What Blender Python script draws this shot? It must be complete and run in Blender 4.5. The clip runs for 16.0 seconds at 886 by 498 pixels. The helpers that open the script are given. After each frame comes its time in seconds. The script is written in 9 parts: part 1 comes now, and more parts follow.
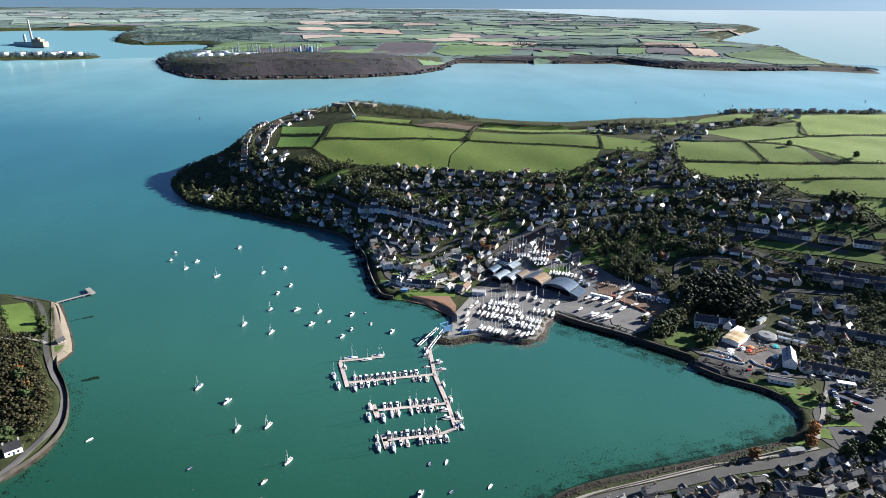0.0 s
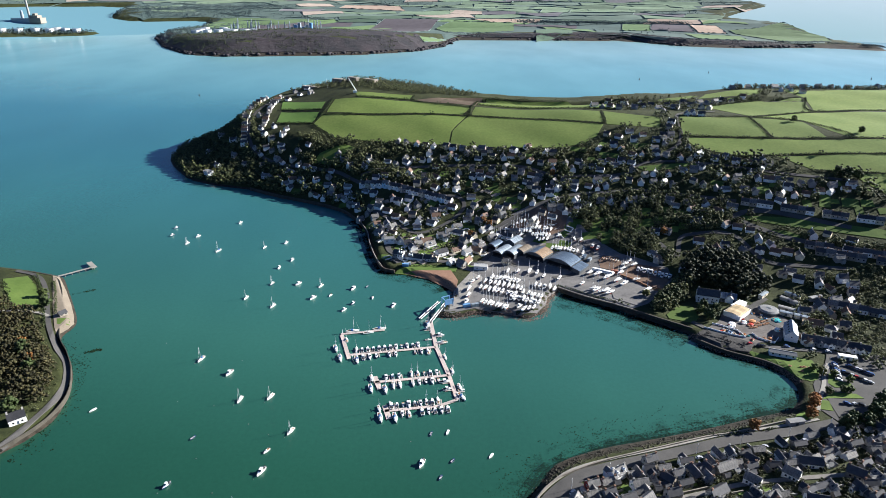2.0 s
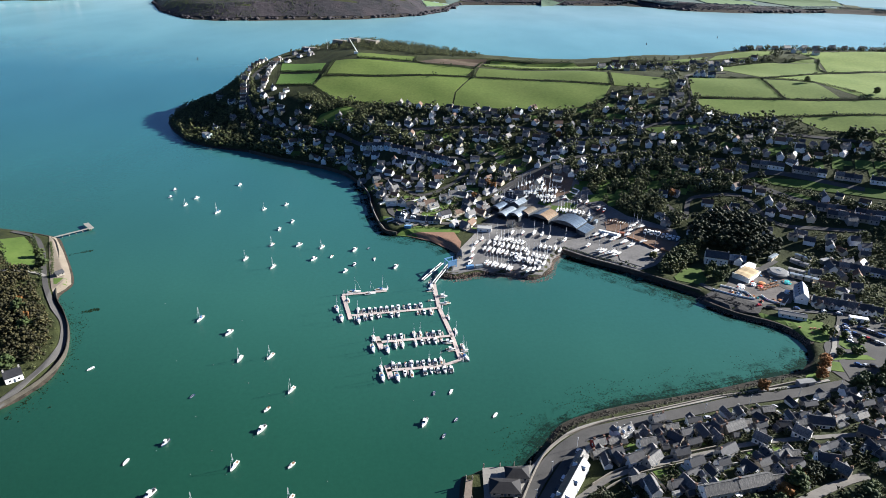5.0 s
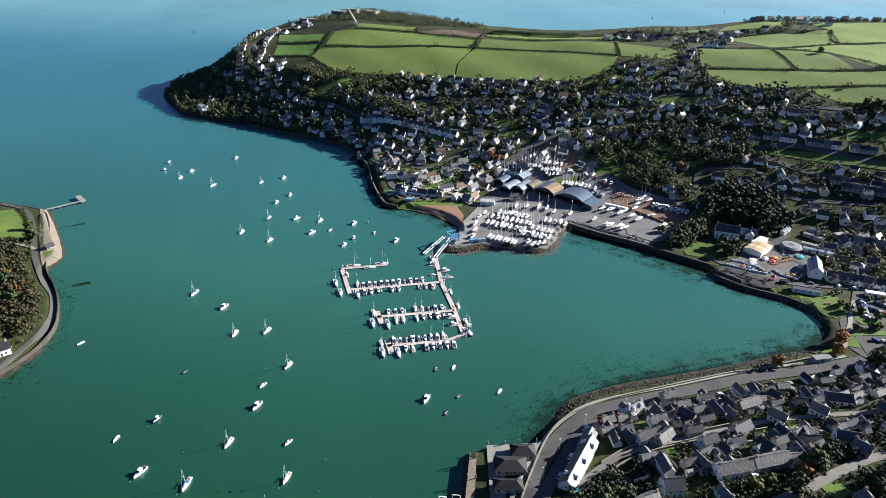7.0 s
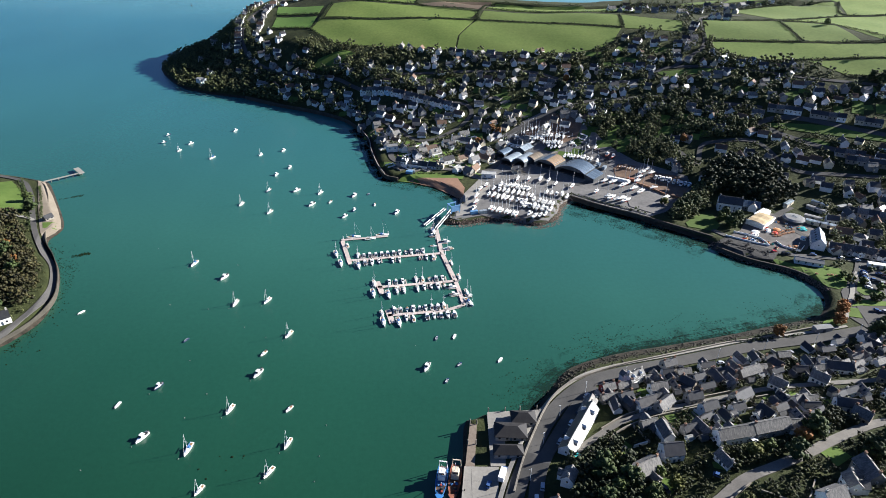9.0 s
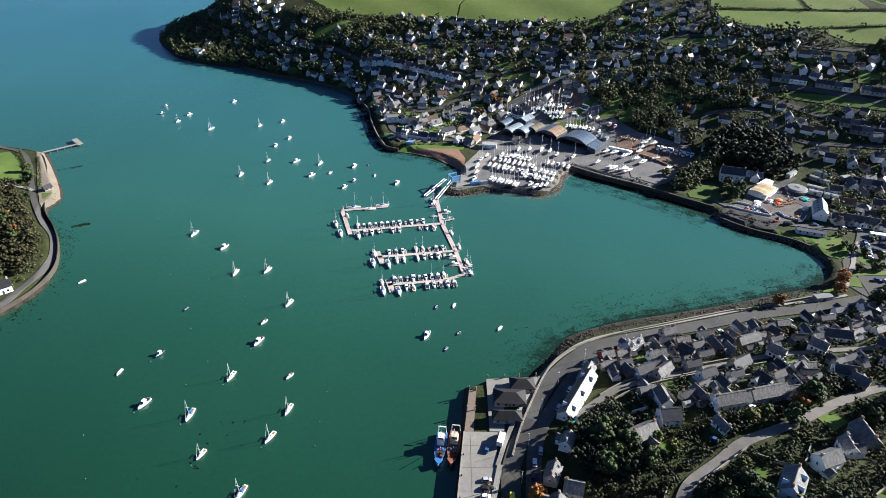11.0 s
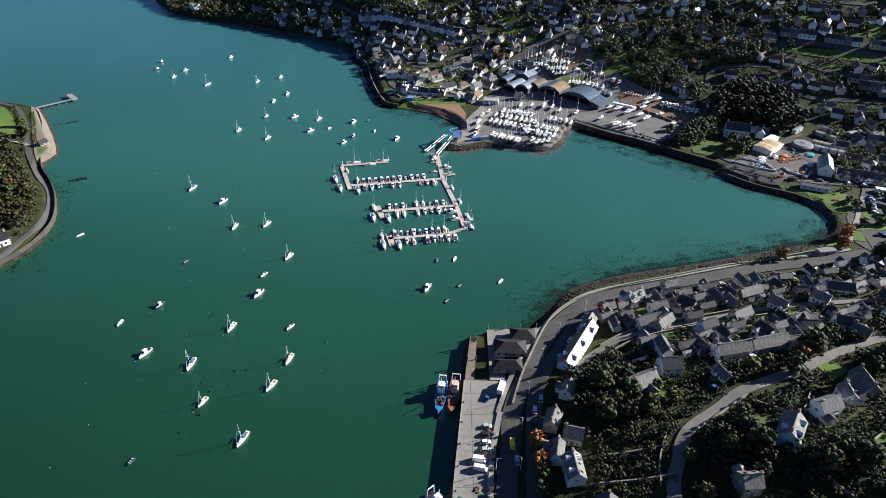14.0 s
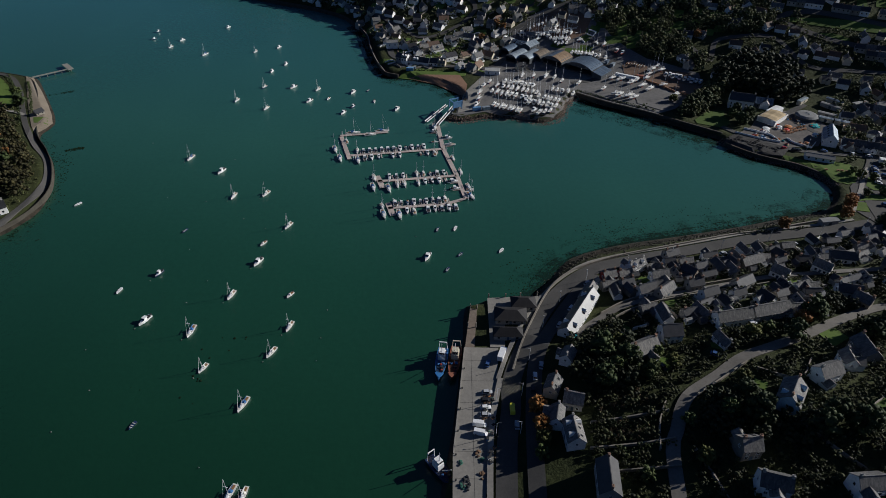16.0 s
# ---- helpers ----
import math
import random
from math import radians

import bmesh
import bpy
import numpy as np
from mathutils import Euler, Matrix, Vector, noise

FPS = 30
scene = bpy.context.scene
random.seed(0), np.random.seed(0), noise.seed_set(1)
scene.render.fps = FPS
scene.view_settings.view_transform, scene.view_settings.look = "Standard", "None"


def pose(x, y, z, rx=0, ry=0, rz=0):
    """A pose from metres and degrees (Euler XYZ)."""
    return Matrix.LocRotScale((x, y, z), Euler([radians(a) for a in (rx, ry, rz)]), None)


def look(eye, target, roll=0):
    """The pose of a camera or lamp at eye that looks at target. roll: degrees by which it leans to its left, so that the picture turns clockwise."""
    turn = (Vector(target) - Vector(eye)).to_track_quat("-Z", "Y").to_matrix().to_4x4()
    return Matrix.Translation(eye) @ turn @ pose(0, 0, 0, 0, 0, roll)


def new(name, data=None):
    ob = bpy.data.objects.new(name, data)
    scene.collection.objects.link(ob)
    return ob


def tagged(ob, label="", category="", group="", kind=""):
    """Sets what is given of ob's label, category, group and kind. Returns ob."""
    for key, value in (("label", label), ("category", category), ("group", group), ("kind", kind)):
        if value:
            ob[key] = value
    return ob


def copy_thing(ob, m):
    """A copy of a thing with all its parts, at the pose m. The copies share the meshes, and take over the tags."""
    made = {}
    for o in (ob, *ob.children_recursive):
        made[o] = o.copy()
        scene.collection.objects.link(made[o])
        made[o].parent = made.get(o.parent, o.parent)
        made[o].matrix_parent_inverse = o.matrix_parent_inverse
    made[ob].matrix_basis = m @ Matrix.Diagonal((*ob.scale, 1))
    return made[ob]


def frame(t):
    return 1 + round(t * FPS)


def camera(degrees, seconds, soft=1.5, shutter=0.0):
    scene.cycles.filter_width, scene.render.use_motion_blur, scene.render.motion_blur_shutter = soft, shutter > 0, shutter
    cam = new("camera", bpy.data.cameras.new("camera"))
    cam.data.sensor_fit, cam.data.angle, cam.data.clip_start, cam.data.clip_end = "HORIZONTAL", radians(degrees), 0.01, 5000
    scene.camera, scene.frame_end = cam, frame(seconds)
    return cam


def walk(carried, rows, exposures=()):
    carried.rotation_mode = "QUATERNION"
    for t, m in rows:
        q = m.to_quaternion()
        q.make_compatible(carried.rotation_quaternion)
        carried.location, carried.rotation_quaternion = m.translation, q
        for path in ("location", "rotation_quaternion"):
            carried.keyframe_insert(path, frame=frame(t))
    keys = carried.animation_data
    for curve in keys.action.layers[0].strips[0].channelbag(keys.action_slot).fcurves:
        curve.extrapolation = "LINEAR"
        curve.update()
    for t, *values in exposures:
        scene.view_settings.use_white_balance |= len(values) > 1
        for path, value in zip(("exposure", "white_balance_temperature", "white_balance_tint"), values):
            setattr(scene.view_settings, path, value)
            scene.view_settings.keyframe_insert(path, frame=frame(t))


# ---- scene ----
cam = camera(71.61, 16.0, soft=0.35)
# seconds, x, y, z, yaw, pitch, roll
PATH = [
    (0.0, 0.00, 0.00, 250.00, 0.000, -21.830, 0.204),
    (0.5, 0.04, -0.07, 248.60, 0.031, -22.302, 0.214),
    (1.0, -0.05, -0.16, 247.20, 0.062, -22.772, 0.221),
    (1.5, -0.14, -0.31, 245.80, 0.093, -23.230, 0.227),
    (2.0, -0.20, -0.49, 244.41, 0.122, -23.674, 0.234),
    (2.5, -0.17, -0.60, 242.92, 0.149, -24.124, 0.241),
    (3.0, -0.13, -0.64, 241.39, 0.182, -24.575, 0.247),
    (3.5, -0.19, -0.61, 239.85, 0.226, -25.014, 0.255),
    (4.0, -0.29, -0.62, 238.33, 0.263, -25.441, 0.258),
    (6.5, -2.24, 16.34, 222.43, 0.369, -27.745, 0.375),
    (7.0, -2.23, 16.06, 220.95, 0.370, -28.201, 0.380),
    (7.5, -2.30, 15.85, 219.48, 0.381, -28.658, 0.386),
    (8.0, -2.28, 15.62, 217.98, 0.395, -29.125, 0.397),
    (8.5, -2.27, 15.27, 216.37, 0.414, -29.610, 0.411),
    (9.0, -2.23, 14.96, 214.78, 0.428, -30.096, 0.426),
    (11.5, -1.03, 13.54, 209.98, 0.628, -32.907, 0.334),
    (12.0, -1.06, 13.25, 208.57, 0.629, -33.422, 0.349),
    (12.5, -1.10, 12.95, 207.18, 0.626, -33.935, 0.364),
    (13.0, -1.14, 12.62, 205.83, 0.623, -34.447, 0.380),
    (13.5, -1.20, 12.29, 204.53, 0.623, -34.956, 0.397),
    (14.0, -1.20, 12.00, 203.25, 0.620, -35.464, 0.415),
    (14.5, -1.19, 11.63, 201.87, 0.617, -35.978, 0.436),
    (15.0, -1.19, 11.26, 200.55, 0.617, -36.484, 0.458),
    (15.5, -1.24, 10.88, 199.26, 0.619, -36.987, 0.482),
    (16.0, -1.29, 10.61, 198.10, 0.619, -37.478, 0.506),
]
FADE = [(0, 0.9, 5900, 10), (13.0, 0.9, 5900, 10), (14.5, 0.46, 5900, 10), (15.5, -0.1, 5900, 10), (16.0, -0.72, 5900, 10)]
walk(cam, [(t, pose(x, y, z, 90 + pitch, 0, yaw) @ pose(0, 0, 0, 0, 0, roll)) for t, x, y, z, yaw, pitch, roll in PATH], FADE)

# ---- daylight: low autumn sun ahead and to the right, clear sky ----
SUN_WAY = Vector((0.93, 0.30, 0.42)).normalized()
world = bpy.data.worlds.new("sky")
scene.world = world
world.use_nodes = True
wn = world.node_tree.nodes
sky = wn.new("ShaderNodeTexSky")
sky.sky_type, sky.sun_disc = "NISHITA", False
sky.sun_elevation = math.asin(SUN_WAY.z)
sky.sun_rotation = math.atan2(SUN_WAY.x, SUN_WAY.y)
sky.air_density, sky.dust_density, sky.ozone_density = 1.0, 0.9, 4.0
# the horizon lies half a degree below the eye's level
dip = wn.new("ShaderNodeVectorMath")
dip.inputs[1].default_value = (0, 0, 0.06)
world.node_tree.links.new(wn.new("ShaderNodeTexCoord").outputs["Generated"], dip.inputs[0])
world.node_tree.links.new(dip.outputs[0], sky.inputs[0])
tint = wn.new("ShaderNodeMix")
tint.data_type, tint.blend_type = "RGBA", "MULTIPLY"
tint.inputs[0].default_value, tint.inputs[7].default_value = 1.0, (0.84, 0.98, 1.28, 1)
world.node_tree.links.new(sky.outputs[0], tint.inputs[6])
world.node_tree.links.new(tint.outputs[2], wn["Background"].inputs[0])
wn["Background"].inputs[1].default_value = 0.045
sun = new("sun", bpy.data.lights.new("sun", "SUN"))
sun.data.energy, sun.data.angle, sun.data.color = 8.4, radians(0.53), (1.0, 0.93, 0.82)
sun.matrix_world = look((0, 0, 600), Vector((0, 0, 600)) - SUN_WAY)


# ---- materials ----
def ramp(nt, fac, stops):
    node = nt.nodes.new("ShaderNodeValToRGB")
    els = node.color_ramp.elements
    els[0].position, els[0].color = stops[0][0], (*stops[0][1], 1)
    els[1].position, els[1].color = stops[-1][0], (*stops[-1][1], 1)
    for p, c in stops[1:-1]:
        els.new(p).color = (*c, 1)
    nt.links.new(fac, node.inputs[0])
    return node.outputs[0]


def mix(nt, fac, a, b, how="MIX"):
    node = nt.nodes.new("ShaderNodeMix")
    node.data_type, node.blend_type = "RGBA", how
    for sock, value in ((node.inputs[0], fac), (node.inputs[6], a), (node.inputs[7], b)):
        if isinstance(value, (float, int)):
            sock.default_value = value
        elif isinstance(value, tuple):
            sock.default_value = (*value, 1)
        else:
            nt.links.new(value, sock)
    return node.outputs[2]


def noise_of(nt, scale, detail=4.0, rough=0.55, space="Object", stretch=None):
    co = nt.nodes.new("ShaderNodeTexCoord").outputs[space]
    if stretch:
        mp = nt.nodes.new("ShaderNodeMapping")
        mp.inputs["Scale"].default_value = stretch[:3]
        if len(stretch) > 3:
            mp.inputs["Rotation"].default_value = (0, 0, stretch[3])
        nt.links.new(co, mp.inputs[0])
        co = mp.outputs[0]
    node = nt.nodes.new("ShaderNodeTexNoise")
    node.inputs["Scale"].default_value, node.inputs["Detail"].default_value, node.inputs["Roughness"].default_value = scale, detail, rough
    nt.links.new(co, node.inputs["Vector"])
    return node.outputs["Fac"]


def surface(name, dark, light, big=0.05, fine=1.0, roughness=0.85, metal=0.0, bump=0.3, depth=0.1, vary=0.0, spec=0.2, island=False,
            space="Object", stretch=None, extra=None):
    """A matt or glossy material: two tones by a large and a fine noise, a little relief, and optional variation from piece to piece."""
    m = bpy.data.materials.new(name)
    m.use_nodes = True
    nt = m.node_tree
    b = nt.nodes["Principled BSDF"]
    one, two = noise_of(nt, big, 4, 0.6, space, stretch), noise_of(nt, fine, 5, 0.65, space, stretch)
    base = ramp(nt, one, [(0.32, dark), (0.68, light)])
    mid = tuple(0.5 * (p + q) for p, q in zip(dark, light))
    grain = ramp(nt, two, [(0.25, tuple(0.62 * c for c in mid)), (0.75, tuple(min(1, 1.35 * c) for c in mid))])
    col = mix(nt, 0.45, base, grain)
    if extra:
        col = extra(nt, col)
    if vary:
        if island:
            rnd = nt.nodes.new("ShaderNodeNewGeometry").outputs["Random Per Island"]
        else:
            rnd = nt.nodes.new("ShaderNodeObjectInfo").outputs["Random"]
        tint = ramp(nt, rnd, [(0.0, (1 - vary,) * 3), (0.5, (1, 1, 1)), (1.0, (1 + vary, 1 + 0.9 * vary, 1 + 0.7 * vary))])
        col = mix(nt, 1.0, col, tint, "MULTIPLY")
    nt.links.new(col, b.inputs["Base Color"])
    b.inputs["Roughness"].default_value, b.inputs["Metallic"].default_value = roughness, metal
    b.inputs["Specular IOR Level"].default_value = spec
    if bump:
        node = nt.nodes.new("ShaderNodeBump")
        node.inputs["Strength"].default_value, node.inputs["Distance"].default_value = bump, depth
        nt.links.new(two, node.inputs["Height"])
        nt.links.new(node.outputs[0], b.inputs["Normal"])
    return m


def sea_material():
    m = bpy.data.materials.new("sea_water")
    m.use_nodes = True
    nt = m.node_tree
    b = nt.nodes["Principled BSDF"]
    silt = noise_of(nt, 0.004, 5, 0.55, "Object", (1.0, 0.45, 1.0, 0.5))
    sep = nt.nodes.new("ShaderNodeSeparateXYZ")
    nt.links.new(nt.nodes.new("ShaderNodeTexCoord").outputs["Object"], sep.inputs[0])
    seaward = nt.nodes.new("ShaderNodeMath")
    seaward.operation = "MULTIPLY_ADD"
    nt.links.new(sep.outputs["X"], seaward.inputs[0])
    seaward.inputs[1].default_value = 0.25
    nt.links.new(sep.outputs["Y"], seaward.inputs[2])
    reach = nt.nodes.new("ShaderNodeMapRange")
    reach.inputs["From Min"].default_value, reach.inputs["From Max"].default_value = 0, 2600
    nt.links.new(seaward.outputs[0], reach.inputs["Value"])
    # peaty green river water; sky reflection and sun glitter painted in, paler seaward
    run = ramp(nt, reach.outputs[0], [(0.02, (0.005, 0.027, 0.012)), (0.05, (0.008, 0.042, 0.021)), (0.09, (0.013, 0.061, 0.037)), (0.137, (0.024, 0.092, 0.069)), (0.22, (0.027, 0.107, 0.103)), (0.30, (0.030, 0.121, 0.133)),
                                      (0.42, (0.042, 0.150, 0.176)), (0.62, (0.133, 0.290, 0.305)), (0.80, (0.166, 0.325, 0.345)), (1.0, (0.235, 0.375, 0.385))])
    cloud = ramp(nt, silt, [(0.3, (0.86, 0.88, 0.89)), (0.7, (1.14, 1.12, 1.11))])
    fleck = ramp(nt, noise_of(nt, 0.35, 6, 0.75), [(0.3, (0.93, 0.93, 0.93)), (0.7, (1.07, 1.07, 1.07))])
    cloud = mix(nt, 1.0, cloud, fleck, "MULTIPLY")
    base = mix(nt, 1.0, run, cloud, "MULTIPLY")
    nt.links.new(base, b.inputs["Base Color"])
    b.inputs["Roughness"].default_value = 0.26
    b.inputs["Specular IOR Level"].default_value = 1.0
    b.inputs["IOR"].default_value = 1.33
    ripple, swell = noise_of(nt, 0.55, 3, 0.6), noise_of(nt, 0.05, 3, 0.5)
    for src, strength, dist, prev in ((ripple, 0.35, 0.12, None), (swell, 0.25, 0.5, 1)):
        node = nt.nodes.new("ShaderNodeBump")
        node.inputs["Strength"].default_value, node.inputs["Distance"].default_value = strength, dist
        nt.links.new(src, node.inputs["Height"])
        if prev:
            nt.links.new(last.outputs[0], node.inputs["Normal"])
        last = node
    nt.links.new(last.outputs[0], b.inputs["Normal"])
    return m


SEA = sea_material()


def tide_line(nt, col):
    """Bare weedy rock between the tides."""
    sep = nt.nodes.new("ShaderNodeSeparateXYZ")
    nt.links.new(nt.nodes.new("ShaderNodeTexCoord").outputs["Object"], sep.inputs[0])
    scaled = nt.nodes.new("ShaderNodeMapRange")
    scaled.inputs["From Min"].default_value, scaled.inputs["From Max"].default_value = 1.6, 2.4
    far = nt.nodes.new("ShaderNodeMapRange")
    far.inputs["From Min"].default_value, far.inputs["From Max"].default_value, far.inputs["To Max"].default_value = 1500, 2300, 9.0
    nt.links.new(sep.outputs["Y"], far.inputs["Value"])
    over = nt.nodes.new("ShaderNodeMath")
    over.operation = "SUBTRACT"
    nt.links.new(sep.outputs["Z"], over.inputs[0])
    nt.links.new(far.outputs[0], over.inputs[1])
    nt.links.new(over.outputs[0], scaled.inputs["Value"])
    rock = ramp(nt, noise_of(nt, 0.25, 5, 0.7), [(0.3, (0.012, 0.012, 0.009)), (0.7, (0.055, 0.044, 0.032))])
    return mix(nt, scaled.outputs[0], rock, col)


SCRUB = surface("hillside_scrub", (0.012, 0.018, 0.006), (0.052, 0.058, 0.018), 0.06, 0.45, 0.95, bump=0.8, depth=0.8, extra=tide_line)
FIELD = surface("pasture_grass", (0.090, 0.138, 0.027), (0.148, 0.190, 0.047), 0.02, 0.3, 0.95, bump=0.4, depth=0.2, vary=0.18)
LAWN = surface("garden_grass", (0.055, 0.096, 0.017), (0.105, 0.152, 0.033), 0.08, 0.8, 0.95, bump=0.4, depth=0.1, vary=0.25)
EARTH = surface("bare_earth", (0.10, 0.075, 0.055), (0.17, 0.125, 0.085), 0.03, 0.5, 0.95, bump=0.5, depth=0.2, vary=0.2)
ASPHALT = surface("worn_asphalt", (0.042, 0.041, 0.040), (0.098, 0.093, 0.086), 0.06, 1.5, 0.9, bump=0.2, depth=0.03)
YARD = surface("compacted_gravel", (0.085, 0.082, 0.080), (0.20, 0.19, 0.18), 0.05, 0.5, 0.95, bump=0.4, depth=0.06)
CONCRETE = surface("quay_concrete", (0.17, 0.16, 0.145), (0.31, 0.29, 0.255), 0.07, 0.9, 0.88, bump=0.2, depth=0.03, vary=0.12)
SAND = surface("beach_sand", (0.135, 0.112, 0.084), (0.235, 0.198, 0.152), 0.05, 0.7, 0.95, bump=0.3, depth=0.05)
DARK_STONE = surface("weedy_wall_stone", (0.030, 0.028, 0.022), (0.085, 0.075, 0.06), 0.15, 0.9, 0.85, bump=0.8, depth=0.15)
STONE = surface("sea_wall_stone", (0.13, 0.115, 0.095), (0.26, 0.235, 0.20), 0.15, 0.9, 0.9, bump=0.7, depth=0.15)
WEED = surface("seaweed_rock", (0.014, 0.015, 0.010), (0.050, 0.042, 0.026), 0.12, 0.8, 0.7, bump=0.8, depth=0.3)


# ---- the lie of the land ----
# coast lines in plan, metres; every loop runs round its land
COAST_MAIN = [
    (1, 145), (6, 198), (7, 224), (12, 225), (18, 229), (41, 230), (47, 240), (57, 251), (68, 261), (93, 271), (126, 279), (160, 288),
    (197, 300), (218, 308), (228, 321), (233, 335), (231, 350), (222, 361), (201, 373), (185, 389), (187, 398), (169, 413), (152, 427), (129, 445),
    (104, 464), (98, 468), (87, 451), (82, 432), (65, 420), (53, 426), (30, 429), (7, 421), (-6, 423), (1, 439), (9, 461), (1, 479),
    (-12, 490), (-43, 504), (-54, 507), (-64, 531), (-73, 564), (-79, 593), (-88, 617), (-113, 660), (-151, 688), (-197, 712), (-240, 739), (-296, 757)]
COAST_BACK = [
    (-338, 781), (-380, 836), (-408, 885), (-414, 940), (-404, 1010), (-370, 1080), (-300, 1150), (-200, 1170), (-80, 1120), (20, 1060), (100, 1022),
    (230, 1012), (330, 1022), (450, 1020), (700, 1020), (1100, 1040), (2200, 1100), (2200, -900), (-120, -900), (-60, -100), (-15, 60)]
COAST_LEFT = [
    (-900, 560), (-410, 510), (-379, 503), (-354, 495), (-345, 492), (-338, 487), (-322, 465), (-304, 440), (-291, 421.5), (-284, 409), (-283.5, 400), (-285.5, 393), (-282, 383.5), (-270, 369.5),
    (-259.5, 357.5), (-249, 341), (-243.5, 329), (-239, 317), (-236, 302), (-236, 293), (-239, 285), (-243, 275), (-250, 248), (-330, 150), (-600, 20), (-1500, -100), (-1500, 700)]
COAST_FAR = [
    (-1358, 3016), (-1101, 2503), (-915, 2253), (-753, 2189), (-567, 2229), (-448, 2233), (-294, 2273), (-96, 2392), (12, 2706), (38, 2866), (292, 2876),
    (543, 2858), (798, 2868), (949, 2644), (1170, 2560), (1530, 2595), (1700, 2480), (1740, 2520), (1700, 2900), (2050, 3900), (1900, 4450), (2150, 5000),
    (3600, 7300), (3200, 8200), (2800, 14000), (2000, 26000), (-20000, 26000), (-20000, 8000), (-5600, 8000), (-4300, 5800), (-3000, 6300), (-2300, 4450), (-1900, 4000), (-1500, 4150), (-1300, 3500)]
COAST_ISLE = [(-2250, 2950), (-1950, 2920), (-1700, 2990), (-1640, 3120), (-1850, 3260), (-2300, 3250), (-2600, 3120)]
EYE_XY = (0.0, 0.0)


def rounded(loop, rounds=1):
    """Corner cutting: a smoother loop."""
    for _ in range(rounds):
        out = []
        for (ax, ay), (bx, by) in zip(loop, loop[1:] + loop[:1]):
            out += [(0.8 * ax + 0.2 * bx, 0.8 * ay + 0.2 * by), (0.2 * ax + 0.8 * bx, 0.2 * ay + 0.8 * by)]
        loop = out
    return loop


def inland(px, py, loop):
    """Distance from a coast loop, positive on land."""
    px, py = np.asarray(px, float), np.asarray(py, float)
    best, inside = np.full(px.shape, 1e18), np.zeros(px.shape, bool)
    for (ax, ay), (bx, by) in zip(loop, loop[1:] + loop[:1]):
        ex, ey = bx - ax, by - ay
        k = np.clip(((px - ax) * ex + (py - ay) * ey) / (ex * ex + ey * ey + 1e-9), 0, 1)
        best = np.minimum(best, (px - ax - k * ex) ** 2 + (py - ay - k * ey) ** 2)
        if ay != by:
            inside ^= ((ay > py) != (by > py)) & (px < (py - ay) * ex / (by - ay) + ax)
    return np.where(inside, 1, -1) * np.sqrt(best)


def step(a, b, v):
    v = np.clip((v - a) / (b - a), 0, 1)
    return v * v * (3 - 2 * v)


def soft(v, w):
    return w * np.logaddexp(0, v / w)


def waves(px, py, size, seed=0.0):
    """A gentle unevenness without a clear period, about -1 to 1."""
    a, b = px / size, py / size
    return (np.sin(a * 1.3 + 2.1 * np.sin(b * 0.7 + seed) + seed) + np.sin(b * 1.7 + 1.6 * np.sin(a * 0.9 - seed)) + np.sin((a + b) * 2.9 + seed * 2) * 0.5) / 2.5


LOOP_MAIN, LOOP_LEFT, LOOP_FAR, LOOP_ISLE = rounded(COAST_MAIN + COAST_BACK), rounded(COAST_LEFT), rounded(COAST_FAR), rounded(COAST_ISLE)


def height(px, py):
    """Ground height over the water."""
    px, py = np.asarray(px, float), np.asarray(py, float)
    d = inland(px, py, LOOP_MAIN) - 1.5
    u = py + 0.42 * px - 635
    hill = 3.5 + soft(18.5 + 0.30 * u, 6)
    hill = 90 - soft(90 - hill, 10) - 17 * step(-120, -260, px) * step(780, 1000, py)
    hill = hill - 8 * np.exp(-((px - 150) / 110) ** 2) * step(800, 930, py)
    hill = hill + 9 * step(330, 450, px) * step(800, 900, py)
    knoll = 5 * np.exp(-((px + 170) / 130) ** 2 - ((py - 1010) / 90) ** 2)
    near = 3.5 + np.minimum(0.19 * soft(d - 16, 6), 60) * step(345, 240, py)
    front = np.maximum(hill + knoll, near) + waves(px, py, 40) * np.clip((hill - 6) / 20, 0, 1.0) * 1.5
    behind = step(900, 960, py + 0.1 * np.abs(px))
    shelf = step(330, 300, py) * step(40, 60, px) + np.exp(-((px + 5) / 22) ** 2 - ((py - 490) / 22) ** 2)
    west = step(-150, -330, px)
    bank = 2.2 + np.maximum(d, 0) * ((0.55 + 0.6 * behind) * (1 - west) + 0.26 * west) + 0.36 * west * np.maximum(d - 50, 0) + 1.5 * step(-120, -220, px) * step(0, 12, d)
    z1 = np.where(d > 0, np.minimum(front, bank), np.maximum(2.2 + (1.1 - 0.75 * shelf) * d, -5))
    e = inland(px, py, LOOP_LEFT)
    z2 = np.where(e > 0, np.minimum(0.4 + 0.55 * e, 3.4 + 0.16 * soft(e - 25, 8)), np.maximum(0.4 + 0.6 * e, -5))
    g = inland(px, py, LOOP_FAR)
    head = 46 * np.exp(-((px + 500) / 520) ** 2 - ((py - 2560) / 330) ** 2)
    z3 = np.where(g > 0, np.minimum(2 + 0.42 * g, 20 + head + 9 * waves(px, py, 420, 1.0) + 18 * step(3000, 9000, py)), np.maximum(0.3 * g, -6))
    k = inland(px, py, LOOP_ISLE)
    z4 = np.where(k > 0, np.minimum(0.4 * k, 8), np.maximum(0.3 * k, -6))
    return np.maximum(np.maximum(z1, z2), np.maximum(z3, z4))


